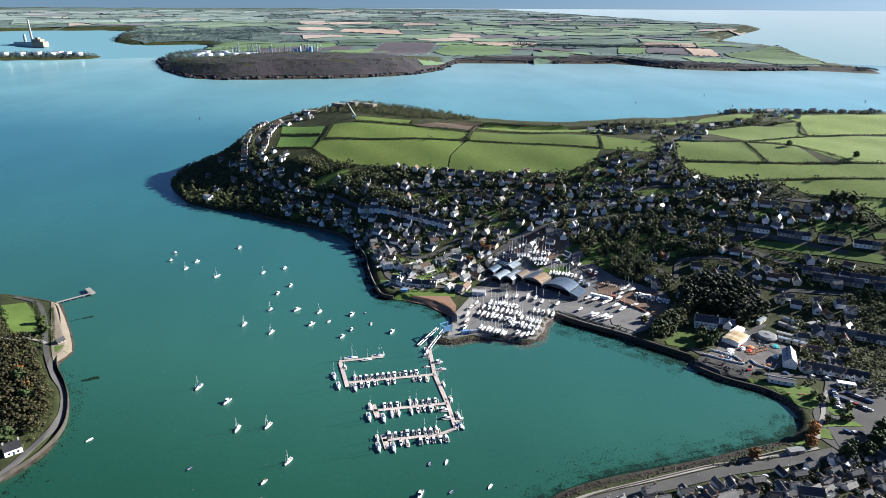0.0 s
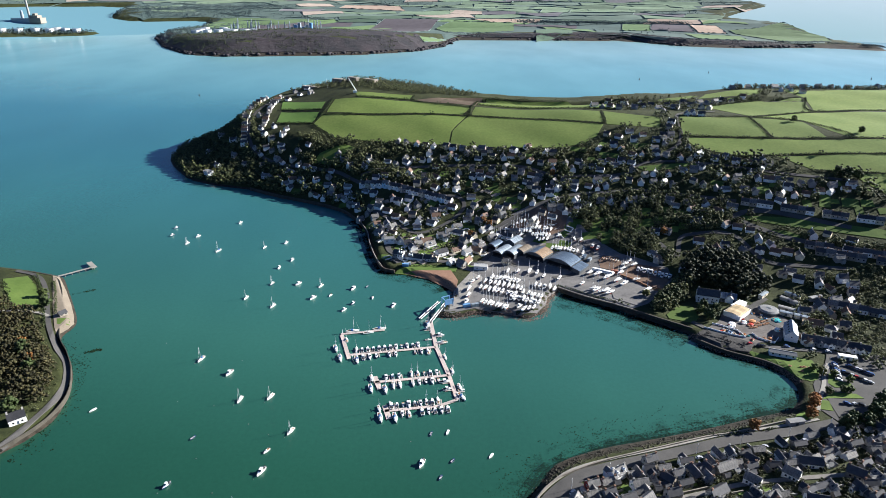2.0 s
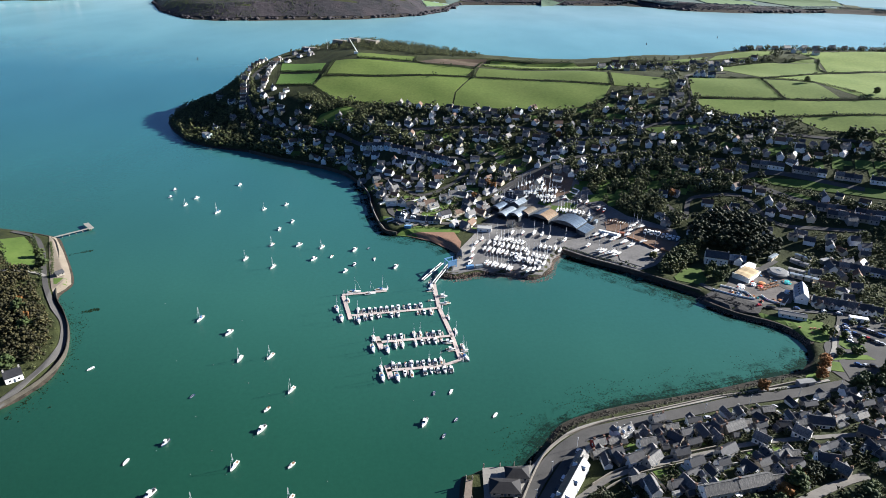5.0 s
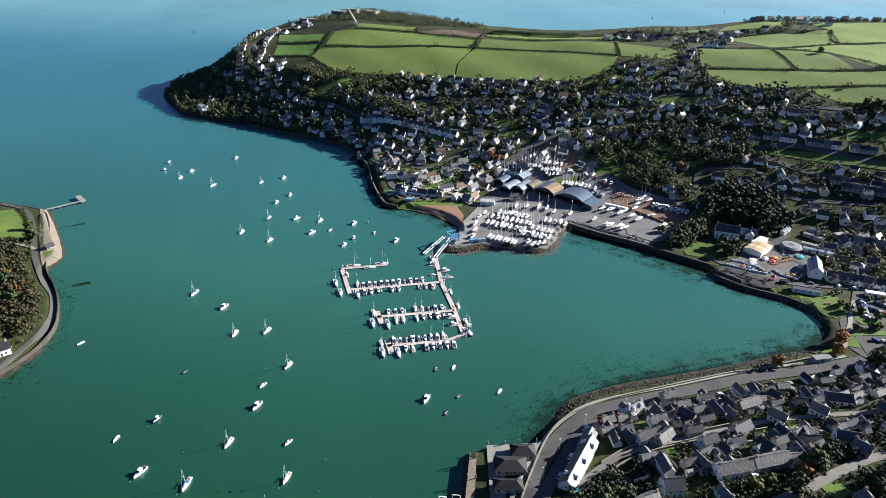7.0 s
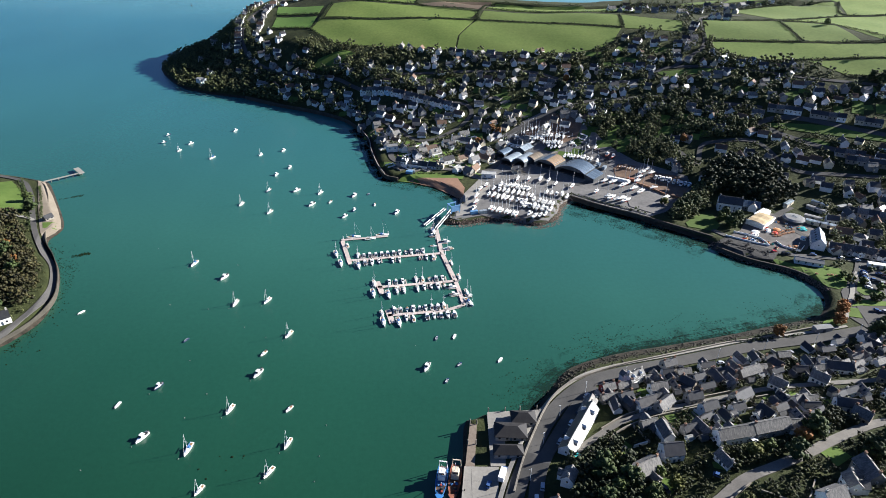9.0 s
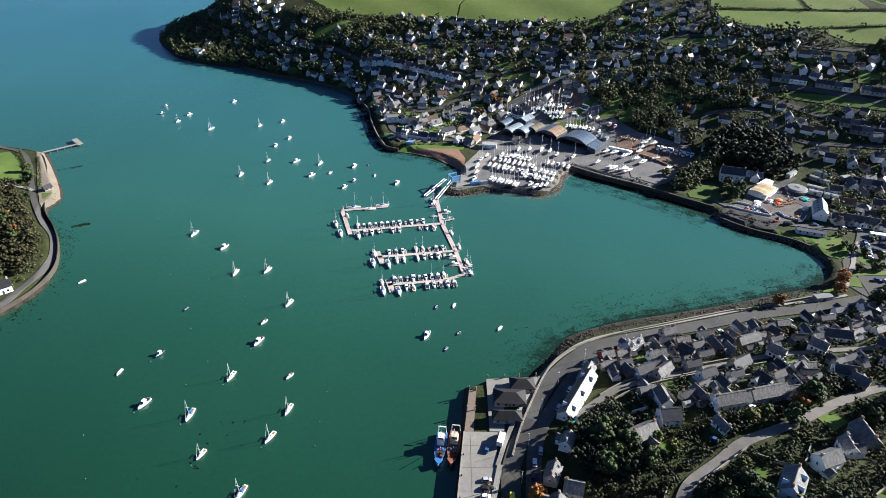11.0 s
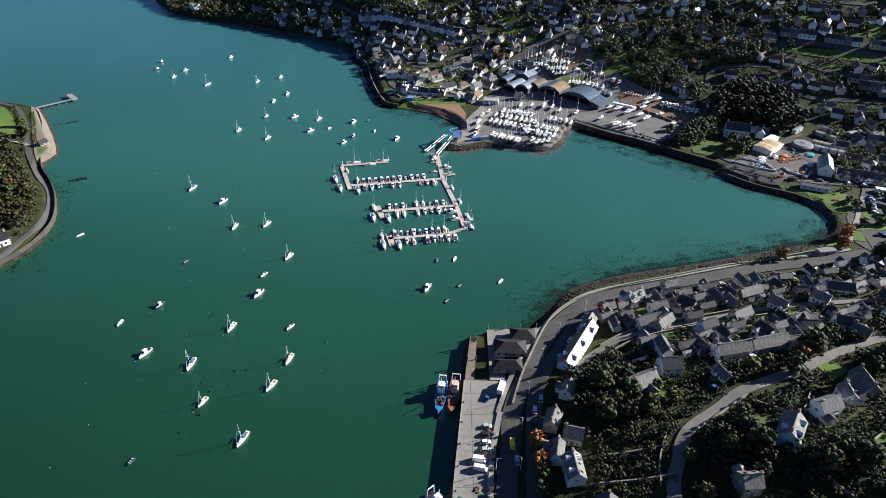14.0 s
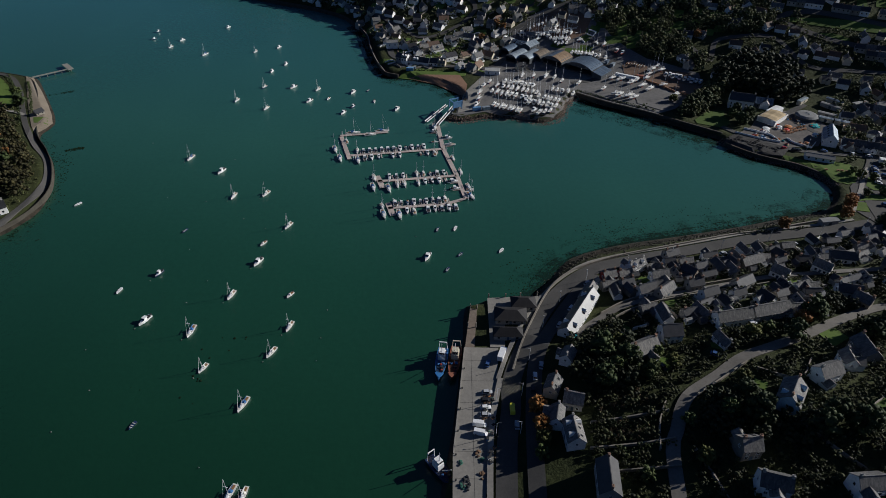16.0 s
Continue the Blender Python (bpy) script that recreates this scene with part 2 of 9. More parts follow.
def drawn_in(px, py, pz):
    """Beyond 3.2 km the land is drawn in along the line of sight, so that the horizon lies at 4.7 km."""
    d = np.hypot(px - EYE_XY[0], py - EYE_XY[1]) + 1e-6
    n = np.where(d > 3200, d * 3.048 / (1 + 0.16 * d / 250), d)
    k = n / d
    return EYE_XY[0] + (px - EYE_XY[0]) * k, EYE_XY[1] + (py - EYE_XY[1]) * k, 250 + (pz - 250) * k


# ---- meshes from the plan ----
def mesh_object(name, verts, faces, mat, smooth=False):
    me = bpy.data.meshes.new(name)
    me.from_pydata([tuple(map(float, v)) for v in verts], [], faces)
    me.materials.append(mat)
    if smooth:
        me.shade_smooth()
    return new(name, me)


def polar_sheet(name, mat, z_of, radii, angles, smooth=True):
    """A sheet round the first eye, fine ahead and coarse behind."""
    rr, aa = np.meshgrid(radii, angles, indexing="ij")
    px, py = EYE_XY[0] + rr * np.sin(aa), EYE_XY[1] + rr * np.cos(aa)
    qx, qy, qz = drawn_in(px, py, z_of(px, py))
    n, m = rr.shape
    idx = np.arange(n * m).reshape(n, m)
    a, b, c, d = idx[:-1], idx[1:], np.roll(idx, -1, 1)[1:], np.roll(idx, -1, 1)[:-1]
    faces = np.stack([a, b, c, d], -1).reshape(-1, 4).tolist() + [idx[0].tolist()]
    return mesh_object(name, np.stack([qx, qy, qz], -1).reshape(-1, 3), faces, mat, smooth)


AHEAD = np.radians(np.arange(-41, 41.01, 0.28))
ROUND = np.radians(np.arange(46, 316, 6.0))
ANGLES = np.concatenate([AHEAD, ROUND])
RINGS = np.concatenate([[30, 60, 80], np.geomspace(95, 1300, 430), np.geomspace(1340, 2050, 14), np.geomspace(2080, 30000, 130)])
ground = tagged(polar_sheet("ground", SCRUB, height, RINGS, ANGLES), "scrub and rough grass on rolling coastal land", "ground", kind="structure")
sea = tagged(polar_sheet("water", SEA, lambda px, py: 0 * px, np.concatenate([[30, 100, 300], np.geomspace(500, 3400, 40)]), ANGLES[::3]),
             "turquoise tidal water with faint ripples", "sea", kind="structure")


def hazed_offing_material():
    m = bpy.data.materials.new("hazed_open_sea")
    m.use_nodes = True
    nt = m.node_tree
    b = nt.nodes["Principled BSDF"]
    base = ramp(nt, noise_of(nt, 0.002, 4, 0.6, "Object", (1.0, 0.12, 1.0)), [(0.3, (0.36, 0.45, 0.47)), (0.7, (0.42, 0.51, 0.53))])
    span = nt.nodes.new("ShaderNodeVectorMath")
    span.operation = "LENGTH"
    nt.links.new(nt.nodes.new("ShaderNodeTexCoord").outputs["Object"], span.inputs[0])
    # haze painted into the base colour: paler with distance
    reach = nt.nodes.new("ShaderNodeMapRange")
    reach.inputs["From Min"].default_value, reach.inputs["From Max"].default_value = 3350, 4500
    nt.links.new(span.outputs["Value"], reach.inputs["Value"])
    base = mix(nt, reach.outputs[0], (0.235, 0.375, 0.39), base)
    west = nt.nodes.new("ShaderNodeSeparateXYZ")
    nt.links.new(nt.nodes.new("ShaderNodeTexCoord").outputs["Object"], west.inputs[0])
    # sun glitter is painted in as a paler east; darker westward without it
    glitter_fade = nt.nodes.new("ShaderNodeMapRange")
    glitter_fade.inputs["From Min"].default_value, glitter_fade.inputs["From Max"].default_value = 600, -900
    nt.links.new(west.outputs["X"], glitter_fade.inputs["Value"])
    base = mix(nt, glitter_fade.outputs[0], base, (0.12, 0.25, 0.295))
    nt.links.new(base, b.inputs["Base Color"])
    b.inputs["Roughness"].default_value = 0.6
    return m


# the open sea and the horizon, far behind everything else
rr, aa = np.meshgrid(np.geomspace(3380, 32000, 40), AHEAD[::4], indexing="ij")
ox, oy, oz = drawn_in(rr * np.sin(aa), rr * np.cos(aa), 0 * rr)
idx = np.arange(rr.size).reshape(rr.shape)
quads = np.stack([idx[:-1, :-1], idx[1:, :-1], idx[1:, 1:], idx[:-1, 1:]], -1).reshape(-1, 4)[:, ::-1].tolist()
tagged(mesh_object("backdrop", np.stack([ox, oy, oz - 0.3], -1).reshape(-1, 3), quads, hazed_offing_material(), True), "open sea paled by painted haze under the horizon", "open sea", kind="structure")


# ---- a small kit for building things ----
class Kit:
    """Vertices and faces of one mesh."""

    def __init__(self):
        self.v, self.f = [], []

    def add(self, verts, faces):
        n = len(self.v)
        self.v += [tuple(p) for p in verts]
        self.f += [tuple(i + n for i in face) for face in faces]
        return self

    def box(self, x0, x1, y0, y1, z0, z1):
        return self.add([(x0, y0, z0), (x1, y0, z0), (x1, y1, z0), (x0, y1, z0), (x0, y0, z1), (x1, y0, z1), (x1, y1, z1), (x0, y1, z1)],
                        [(3, 2, 1, 0), (4, 5, 6, 7), (0, 1, 5, 4), (1, 2, 6, 5), (2, 3, 7, 6), (3, 0, 4, 7)])

    def prism(self, outline, x0, x1):
        """An outline in y, z drawn out along x."""
        n = len(outline)
        return self.add([(x0, y, z) for y, z in outline] + [(x1, y, z) for y, z in outline],
                        [tuple(range(n - 1, -1, -1)), tuple(range(n, 2 * n))] + [(i, (i + 1) % n, n + (i + 1) % n, n + i) for i in range(n)])

    def loft(self, rings, caps=True):
        n = len(rings[0])
        faces = [(k * n + i, k * n + (i + 1) % n, (k + 1) * n + (i + 1) % n, (k + 1) * n + i) for k in range(len(rings) - 1) for i in range(n)]
        if caps:
            faces += [tuple(range(n - 1, -1, -1)), tuple(range((len(rings) - 1) * n, len(rings) * n))]
        return self.add([p for r in rings for p in r], faces)

    def rod(self, a, b, ra, rb, n=6):
        a, b = Vector(a), Vector(b)
        w = (b - a).normalized()
        s = w.orthogonal().normalized()
        t = w.cross(s)
        return self.loft([[c + (s * math.cos(6.2832 * i / n) + t * math.sin(6.2832 * i / n)) * r for i in range(n)] for c, r in ((a, ra), (b, rb))])

    def lump(self, c, r, rng, squash=0.8):
        """An uneven clump of foliage or rubble: 20 faces."""
        k = rng.uniform(0, 6.28)
        pts = []
        for x, y, z in ICO[0]:
            s = r * rng.uniform(0.72, 1.22)
            pts.append((c[0] + s * (x * math.cos(k) - y * math.sin(k)), c[1] + s * (x * math.sin(k) + y * math.cos(k)), c[2] + s * z * squash))
        return self.add(pts, ICO[1])

    def moved(self, m):
        self.v = [tuple(m @ Vector(p)) for p in self.v]
        return self

    def mesh(self, name, mat, smooth=False):
        me = bpy.data.meshes.new(name)
        me.from_pydata(self.v, [], self.f)
        me.materials.append(mat)
        if smooth:
            me.shade_smooth()
        return me


def ico():
    g = (1 + 5 ** 0.5) / 2
    pts = [Vector(p).normalized() for p in ((-1, g, 0), (1, g, 0), (-1, -g, 0), (1, -g, 0), (0, -1, g), (0, 1, g), (0, -1, -g), (0, 1, -g), (g, 0, -1), (g, 0, 1), (-g, 0, -1), (-g, 0, 1))]
    faces = []
    for i in range(12):
        for j in range(i + 1, 12):
            for k in range(j + 1, 12):
                a, b, c = pts[i], pts[j], pts[k]
                if max((a - b).length, (b - c).length, (a - c).length) < 1.1:
                    faces.append((i, j, k) if (b - a).cross(c - a).dot(a + b + c) > 0 else (i, k, j))
    return [tuple(p) for p in pts], faces


ICO = ico()


def part(name, kit, mat, parent=None, label="", smooth=False):
    ob = new(name, kit if isinstance(kit, bpy.types.Mesh) else kit.mesh(name, mat, smooth))
    if parent:
        ob.parent = parent
    if label:
        ob["label"] = label
    return ob


def thing(name, label, category, group="", kind=""):
    return tagged(new(name), label, category, group, kind)


GRID_X, GRID_Y = np.arange(-460, 720, 2.5), np.arange(50, 1110, 2.5)
GRID_Z = height(*np.meshgrid(GRID_X, GRID_Y, indexing="ij"))


def z_at(px, py):
    """Ground height at one spot, from a grid where there is one."""
    i, j = (px - GRID_X[0]) / 2.5, (py - GRID_Y[0]) / 2.5
    if not (0 <= i < len(GRID_X) - 1 and 0 <= j < len(GRID_Y) - 1):
        return float(height(np.array([px]), np.array([py]))[0])
    a, b = int(i), int(j)
    u, v = i - a, j - b
    q = GRID_Z[a:a + 2, b:b + 2]
    return float((q[0, 0] * (1 - u) + q[1, 0] * u) * (1 - v) + (q[0, 1] * (1 - u) + q[1, 1] * u) * v)


def on_ground(px, py, turn=0.0, lift=0.0):
    return pose(px, py, max(z_at(px, py), 0.3) + lift, 0, 0, turn)


def away(ob):
    """Templates wait far below the sea bed... and are then removed."""
    for o in (*ob.children_recursive, ob):
        bpy.data.objects.remove(o)


def smooth_line(pts, every=4.0):
    """A curve through the points, in even steps."""
    pts = [np.array(p, float) for p in pts]
    pts = [2 * pts[0] - pts[1]] + pts + [2 * pts[-1] - pts[-2]]
    out = []
    for p0, p1, p2, p3 in zip(pts, pts[1:], pts[2:], pts[3:]):
        n = max(1, int(np.linalg.norm(p2 - p1) / every))
        for i in range(n):
            s = i / n
            out.append(0.5 * (2 * p1 + (p2 - p0) * s + (2 * p0 - 5 * p1 + 4 * p2 - p3) * s * s + (3 * p1 - p0 - 3 * p2 + p3) * s ** 3))
    return out + [pts[-2]]


def sides(line):
    line = np.array(line)
    way = np.gradient(line, axis=0)
    way /= np.linalg.norm(way, axis=1, keepdims=True) + 1e-9
    return line, np.stack([-way[:, 1], way[:, 0]], 1)


def ribbon(name, pts, width, mat, label, category, lift=0.4, every=4.0, edge=0.5, kind="structure"):
    """A road or path laid over the ground, with a small edge all round."""
    line, side = sides(smooth_line(pts, every))
    offs = np.array([-width / 2, -width / 4, 0, width / 4, width / 2])
    p = line[:, None, :] + side[:, None, :] * offs[None, :, None]
    zc = height(p[..., 0], p[..., 1])
    z = np.maximum(zc, 1.5) + lift
    n, m = z.shape
    verts = np.concatenate([p, z[..., None]], -1)
    idx = np.arange(n * m).reshape(n, m)
    faces = np.stack([idx[:-1, :-1], idx[1:, :-1], idx[1:, 1:], idx[:-1, 1:]], -1).reshape(-1, 4)[:, ::-1].tolist()
    low = verts.copy()
    low[..., 2] -= edge + lift
    allv = np.concatenate([verts.reshape(-1, 3), low[:, 0], low[:, -1]])
    a, b = n * m, n * m + n
    for i in range(n - 1):
        faces.append((int(idx[i, 0]), int(idx[i + 1, 0]), a + i + 1, a + i))
        faces.append((int(idx[i + 1, -1]), int(idx[i, -1]), b + i, b + i + 1))
    return tagged(mesh_object(name, allv, faces, mat), label, category, kind=kind)


def clipped(poly, axis, value, keep_less):
    out = []
    for a, b in zip(poly, poly[1:] + poly[:1]):
        ia, ib = (a[axis] <= value) == keep_less, (b[axis] <= value) == keep_less
        if ia:
            out.append(a)
        if ia != ib:
            k = (value - a[axis]) / (b[axis] - a[axis])
            out.append((a[0] + k * (b[0] - a[0]), a[1] + k * (b[1] - a[1])))
    return out


def patch(name, loop, mat, label, category, lift=0.3, cell=9.0, flat=None, skirt=True, kind="structure", far=False):
    """A field, lawn or paved area that follows the ground inside a loop."""
    xs, ys = [p[0] for p in loop], [p[1] for p in loop]
    verts, faces = [], []
    x = math.floor(min(xs) / cell) * cell
    while x < max(xs):
        col = clipped(clipped(list(loop), 0, x, False), 0, x + cell, True)
        y = math.floor(min(ys) / cell) * cell
        while y < max(ys) and len(col) > 2:
            q = clipped(clipped(col, 1, y, False), 1, y + cell, True)
            if len(q) > 2:
                area = sum(a[0] * b[1] - a[1] * b[0] for a, b in zip(q, q[1:] + q[:1]))
                if abs(area) > 0.02:
                    q = q if area > 0 else q[::-1]
                    faces.append(tuple(range(len(verts), len(verts) + len(q))))
                    verts += q
            y += cell
        x += cell
    n = len(loop)
    rim = []
    for a, b in zip(loop, list(loop[1:]) + [loop[0]]):
        k = max(1, int(math.hypot(b[0] - a[0], b[1] - a[1]) / cell))
        rim += [(a[0] + (b[0] - a[0]) * i / k, a[1] + (b[1] - a[1]) * i / k) for i in range(k)]
    base = len(verts)
    verts = np.array(verts + rim + rim)
    z = height(verts[:, 0], verts[:, 1]) + lift if flat is None else np.full(len(verts), float(flat))
    z = np.maximum(z, 0.6)
    z[base + len(rim):] -= (lift + 0.8) if flat is None else (flat + 1.5)
    if skirt:
        r = len(rim)
        wind = sum(a[0] * b[1] - a[1] * b[0] for a, b in zip(rim, rim[1:] + rim[:1])) > 0
        for i in range(r):
            f = (base + i, base + r + i, base + r + (i + 1) % r, base + (i + 1) % r)
            faces.append(f if wind else f[::-1])
    vx, vy, vz = verts[:, 0], verts[:, 1], z
    if far:
        vx, vy, vz = drawn_in(vx, vy, vz)
    return tagged(mesh_object(name, np.stack([vx, vy, vz], 1), faces, mat), label, category, kind=kind)


def spread(name, spots, templates, mat, label, category, kind="stuff", smooth=True):
    """Many small clumps joined into one mesh. spots: x, y, z, size, turn, which."""
    vs, fs, n = [], [], 0
    arr = [(np.array(k.v), np.array(k.f)) for k in templates]
    for x, y, z, s, turn, which in spots:
        v, f = arr[which % len(arr)]
        c, d = math.cos(turn) * s, math.sin(turn) * s
        q = np.stack([x + v[:, 0] * c - v[:, 1] * d, y + v[:, 0] * d + v[:, 1] * c, z + v[:, 2] * s], 1)
        vs.append(q)
        fs.append(f + n)
        n += len(v)
    v, f = np.concatenate(vs), np.concatenate(fs)
    me = bpy.data.meshes.new(name)
    me.vertices.add(len(v))
    me.vertices.foreach_set("co", v.astype(np.float32).ravel())
    me.loops.add(f.size)
    me.loops.foreach_set("vertex_index", f.astype(np.int32).ravel())
    me.polygons.add(len(f))
    me.polygons.foreach_set("loop_start", np.arange(0, f.size, f.shape[1], dtype=np.int32))
    me.update(calc_edges=True)
    me.validate()
    me.materials.append(mat)
    if smooth:
        me.shade_smooth()
    return tagged(new(name, me), label, category, kind=kind)


# ---- shore: walls, quays, beaches ----
def wall_along(name, pts, width, z0, z1, mat, label, category, every=4.0, kind="structure"):
    line, side = sides(smooth_line(pts, every))
    k = Kit()
    rings = []
    for p, s in zip(line, side):
        a, b = p - s * width / 2, p + s * width / 2
        top = z1 if not callable(z1) else z1(p[0], p[1])
        low = z0 if not callable(z0) else z0(p[0], p[1])
        rings.append([(a[0], a[1], low), (b[0], b[1], low), (b[0], b[1], top), (a[0], a[1], top)])
    k.loft(rings)
    return tagged(mesh_object(name, k.v, k.f, mat), label, category, kind=kind)


wall_along("sea_wall", [(-92, 623), (-81, 595), (-75, 565), (-66, 532), (-57, 508), (-45, 501)], 1.0, -2, 3.4, DARK_STONE, "dark weathered stone sea wall", "sea wall")
wall_along("sea_wall", [(-245, 738), (-199, 709), (-152, 685), (-115, 658), (-92, 623)], 1.2, -2, 3.8, DARK_STONE, "dark weathered stone sea wall", "sea wall")
wall_along("sea_wall", [(97, 468), (117, 452), (133, 442), (151, 430), (168, 417), (188, 402)], 1.2, -2, 3.9, DARK_STONE, "long dark weedy stone wall beside the boatyard", "sea wall")
wall_along("sea_wall", [(26, 181), (32, 199), (45, 229), (56, 244), (70, 253), (89, 261), (108, 267), (137, 276), (154, 281), (169, 284), (189, 290), (206, 295)], 0.7, -1, lambda x, y: z_at(x, y) + 1.3, STONE,
           "low pale promenade wall", "sea wall")
wall_along("sea_wall", [(-395, 500), (-347, 486), (-326, 464), (-303, 424), (-284, 388), (-266, 366), (-252, 346), (-240, 322), (-237, 304), (-240, 286), (-252, 262)], 0.45, -1, 3.6, DARK_STONE,
           "dark curving sea wall beside the shore road", "sea wall")
wall_along("sea_wall", [(233, 350), (223, 361), (202, 373), (186, 389)], 1.0, -2, 2.9, DARK_STONE, "stone armour wall along the bay", "sea wall")
for pts, z in (((97, 468.3), (117, 452.3), (133, 442.3), (151, 430.3)), 3.9), (((-92, 623), (-81, 595), (-75, 565), (-66, 532), (-57, 508)), 3.4):
    wall_along("coping", [(x + 0.2, y + 0.2) for x, y in pts], 0.7, z, z + 0.25, CONCRETE, "pale coping along the sea wall", "coping")
QUAY = [(1.5, 60), (1.5, 142), (6.2, 194.5), (17.0, 194.5), (27.5, 194.5), (24.5, 183), (21.0, 168), (17.8, 142), (16, 60)]
patch("quay", QUAY, CONCRETE, "broad pale concrete quay with joints", "quay", flat=4.1, cell=200)
# joints between the quay slabs
for y in range(66, 194, 11):
    k = Kit().box(2.2 + max(0, (y - 142)) * 0.085, 16.0 + max(0, y - 142) * 0.13, y, y + 0.12, 4.105, 4.125)
    part("joint", k, ASPHALT, bpy.data.objects["quay"])
part("joint", Kit().box(9.0, 9.12, 62, 193, 4.105, 4.125), ASPHALT, bpy.data.objects["quay"])
kerb = Kit()
kerb.box(0, 0.5, 0, 52.6, 4.1, 4.45)
part("edge_kerb", kerb.moved(pose(1.5, 142, 0, 0, 0, -5.1)), CONCRETE, bpy.data.objects["quay"])
patch("station_deck", [(17.4, 194.6), (17.4, 226), (41.5, 228), (40, 206), (30, 194.6)], CONCRETE, "grey waterfront deck on piles", "deck", flat=4.35, cell=200)
pier = patch("pier", [(6.6, 194.6), (9.2, 219), (12.4, 218.6), (10.6, 194.6)], surface("pier_planks", (0.13, 0.10, 0.08), (0.22, 0.18, 0.14), 0.5, 2.5, 0.9), "narrow timber-faced pier", "pier", flat=4.0, cell=200)
for x, y in ((9.3, 219.2), (12.3, 218.8), (8.0, 207), (11.6, 207), (18, 226.5), (26, 227), (33, 227.8), (41, 228.5)):
    part("pile", Kit().rod((x, y, -3), (x, y, 6.6), 0.3, 0.28, 8), STONE, pier)
YARD_LOOP = [(14, 505), (24, 498), (17, 478), (9, 461), (2, 444), (-3, 427), (6, 424), (24, 431), (44, 428), (60, 423), (74, 427), (82, 438), (86, 452), (97, 467), (117, 453), (151, 431.5), (166, 440), (185, 461),
             (199, 480), (200, 497), (178, 514), (164, 523), (150, 543), (140, 562), (132, 586), (116, 603), (92, 612), (70, 600), (56, 585), (44, 540), (32, 515)]
patch("boatyard_ground", YARD_LOOP, YARD, "grey compacted gravel of the boatyard", "yard", 0.22, 4.0)
patch("slipway", [(24, 497), (34, 486), (24, 459), (17, 434), (4, 428), (8, 462)], CONCRETE, "pale worn concrete slip", "slipway", 0.42, 4.0)
RED_EARTH = surface("reddish_earth", (0.10, 0.062, 0.042), (0.20, 0.135, 0.095), 0.08, 0.6, 0.95, bump=0.6, depth=0.2)
for loop, label in (([(92, 610), (114, 601), (126, 586), (118, 566), (104, 560), (86, 566), (66, 572), (64, 582), (80, 596)], "reddish bare ground with stored timber"), ([(141, 502), (154, 495), (162, 508), (161, 517), (148, 522), (142, 515)], "reddish bare ground at the boatyard"),
                    ([(156, 487), (166, 477), (176, 461), (184, 461), (197, 481), (193, 497), (172, 507), (164, 498)], "reddish bare ground under laid-up motorboats")):
    patch("bare_ground", loop, RED_EARTH, label, "bare ground", 0.45, 4.0)
for loop in ([(172, 492), (195, 478), (197, 483), (174, 497)], [(140, 448), (157, 435), (166, 445), (178, 460), (168, 470), (156, 478), (142, 470)]):
    patch("gravel_standing", loop, YARD, "grey gravel hard standing in the boatyard", "yard", 0.6, 4.0)
patch("car_park", [(241, 332), (256, 350), (273, 367), (310, 366), (275, 300), (236, 292), (231, 306)], ASPHALT, "grey asphalt car park", "car park", 0.3, 5.0)
PARK_LAWNS = ([(258, 344), (259, 335), (266, 332), (263, 328), (253, 328), (251, 333)], [(238, 316), (247, 323), (262, 321), (264, 316), (245, 317)], [(231, 306), (237, 315), (241, 314), (238, 304)], [(210, 296), (214, 301), (221, 304), (218, 296)])
for loop in PARK_LAWNS:
    patch("lawn", loop, LAWN, "strip of grass in the car park", "lawn", 0.55, 4.0)
ribbon("path", [(-366, 408), (-346, 415.5), (-337, 418.2), (-327, 420), (-314, 417.6), (-307, 414)], 2.6, CONCRETE, "pale drive through the trees to the shore road", "path", 0.6, 3.0)
ribbon("path", [(264, 355), (255, 344), (246, 329), (236, 316), (229, 305)], 2.6, CONCRETE, "pale footpath along the bay", "path", 0.6, 3.0)
FAIR = surface("stained_hard_standing", (0.06, 0.055, 0.052), (0.17, 0.15, 0.135), 0.12, 0.8, 0.92, bump=0.3, depth=0.05)
patch("funfair_ground", [(222, 428), (244, 437), (262, 433), (266, 412), (252, 392), (246, 384), (224, 381), (205, 393), (197, 400), (212, 412)], FAIR, "stained grey hard standing of the funfair", "yard", 0.35, 5.0)
RUBBLE = surface("dark_rubble", (0.016, 0.016, 0.017), (0.085, 0.08, 0.075), 0.3, 1.2, 0.95, bump=0.8, depth=0.3)
patch("rubble_platform", [(183, 390), (195, 399), (225, 380), (216, 369), (202, 374), (188, 385)], RUBBLE, "dark levelled rubble ground behind rock armour", "rubble ground", 0.7, 5.0)
patch("beach", [(-346, 486), (-341, 487), (-321.5, 462.5), (-303.5, 438), (-291, 419.5), (-284.5, 408), (-284.5, 400), (-286.5, 393), (-284, 386), (-293, 397.5), (-314.5, 432)], SAND, "narrow brownish sand beach", "beach", 0.3, 2.0, skirt=False)
patch("beach", [(6, 500), (12, 480), (10, 462), (0, 474), (-14, 488), (-38, 500)], surface("red_shingle", (0.16, 0.09, 0.06), (0.28, 0.17, 0.11), 0.1, 0.9, 0.95, bump=0.5), "reddish shingle foreshore", "beach", 0.4, 2.0, skirt=False)


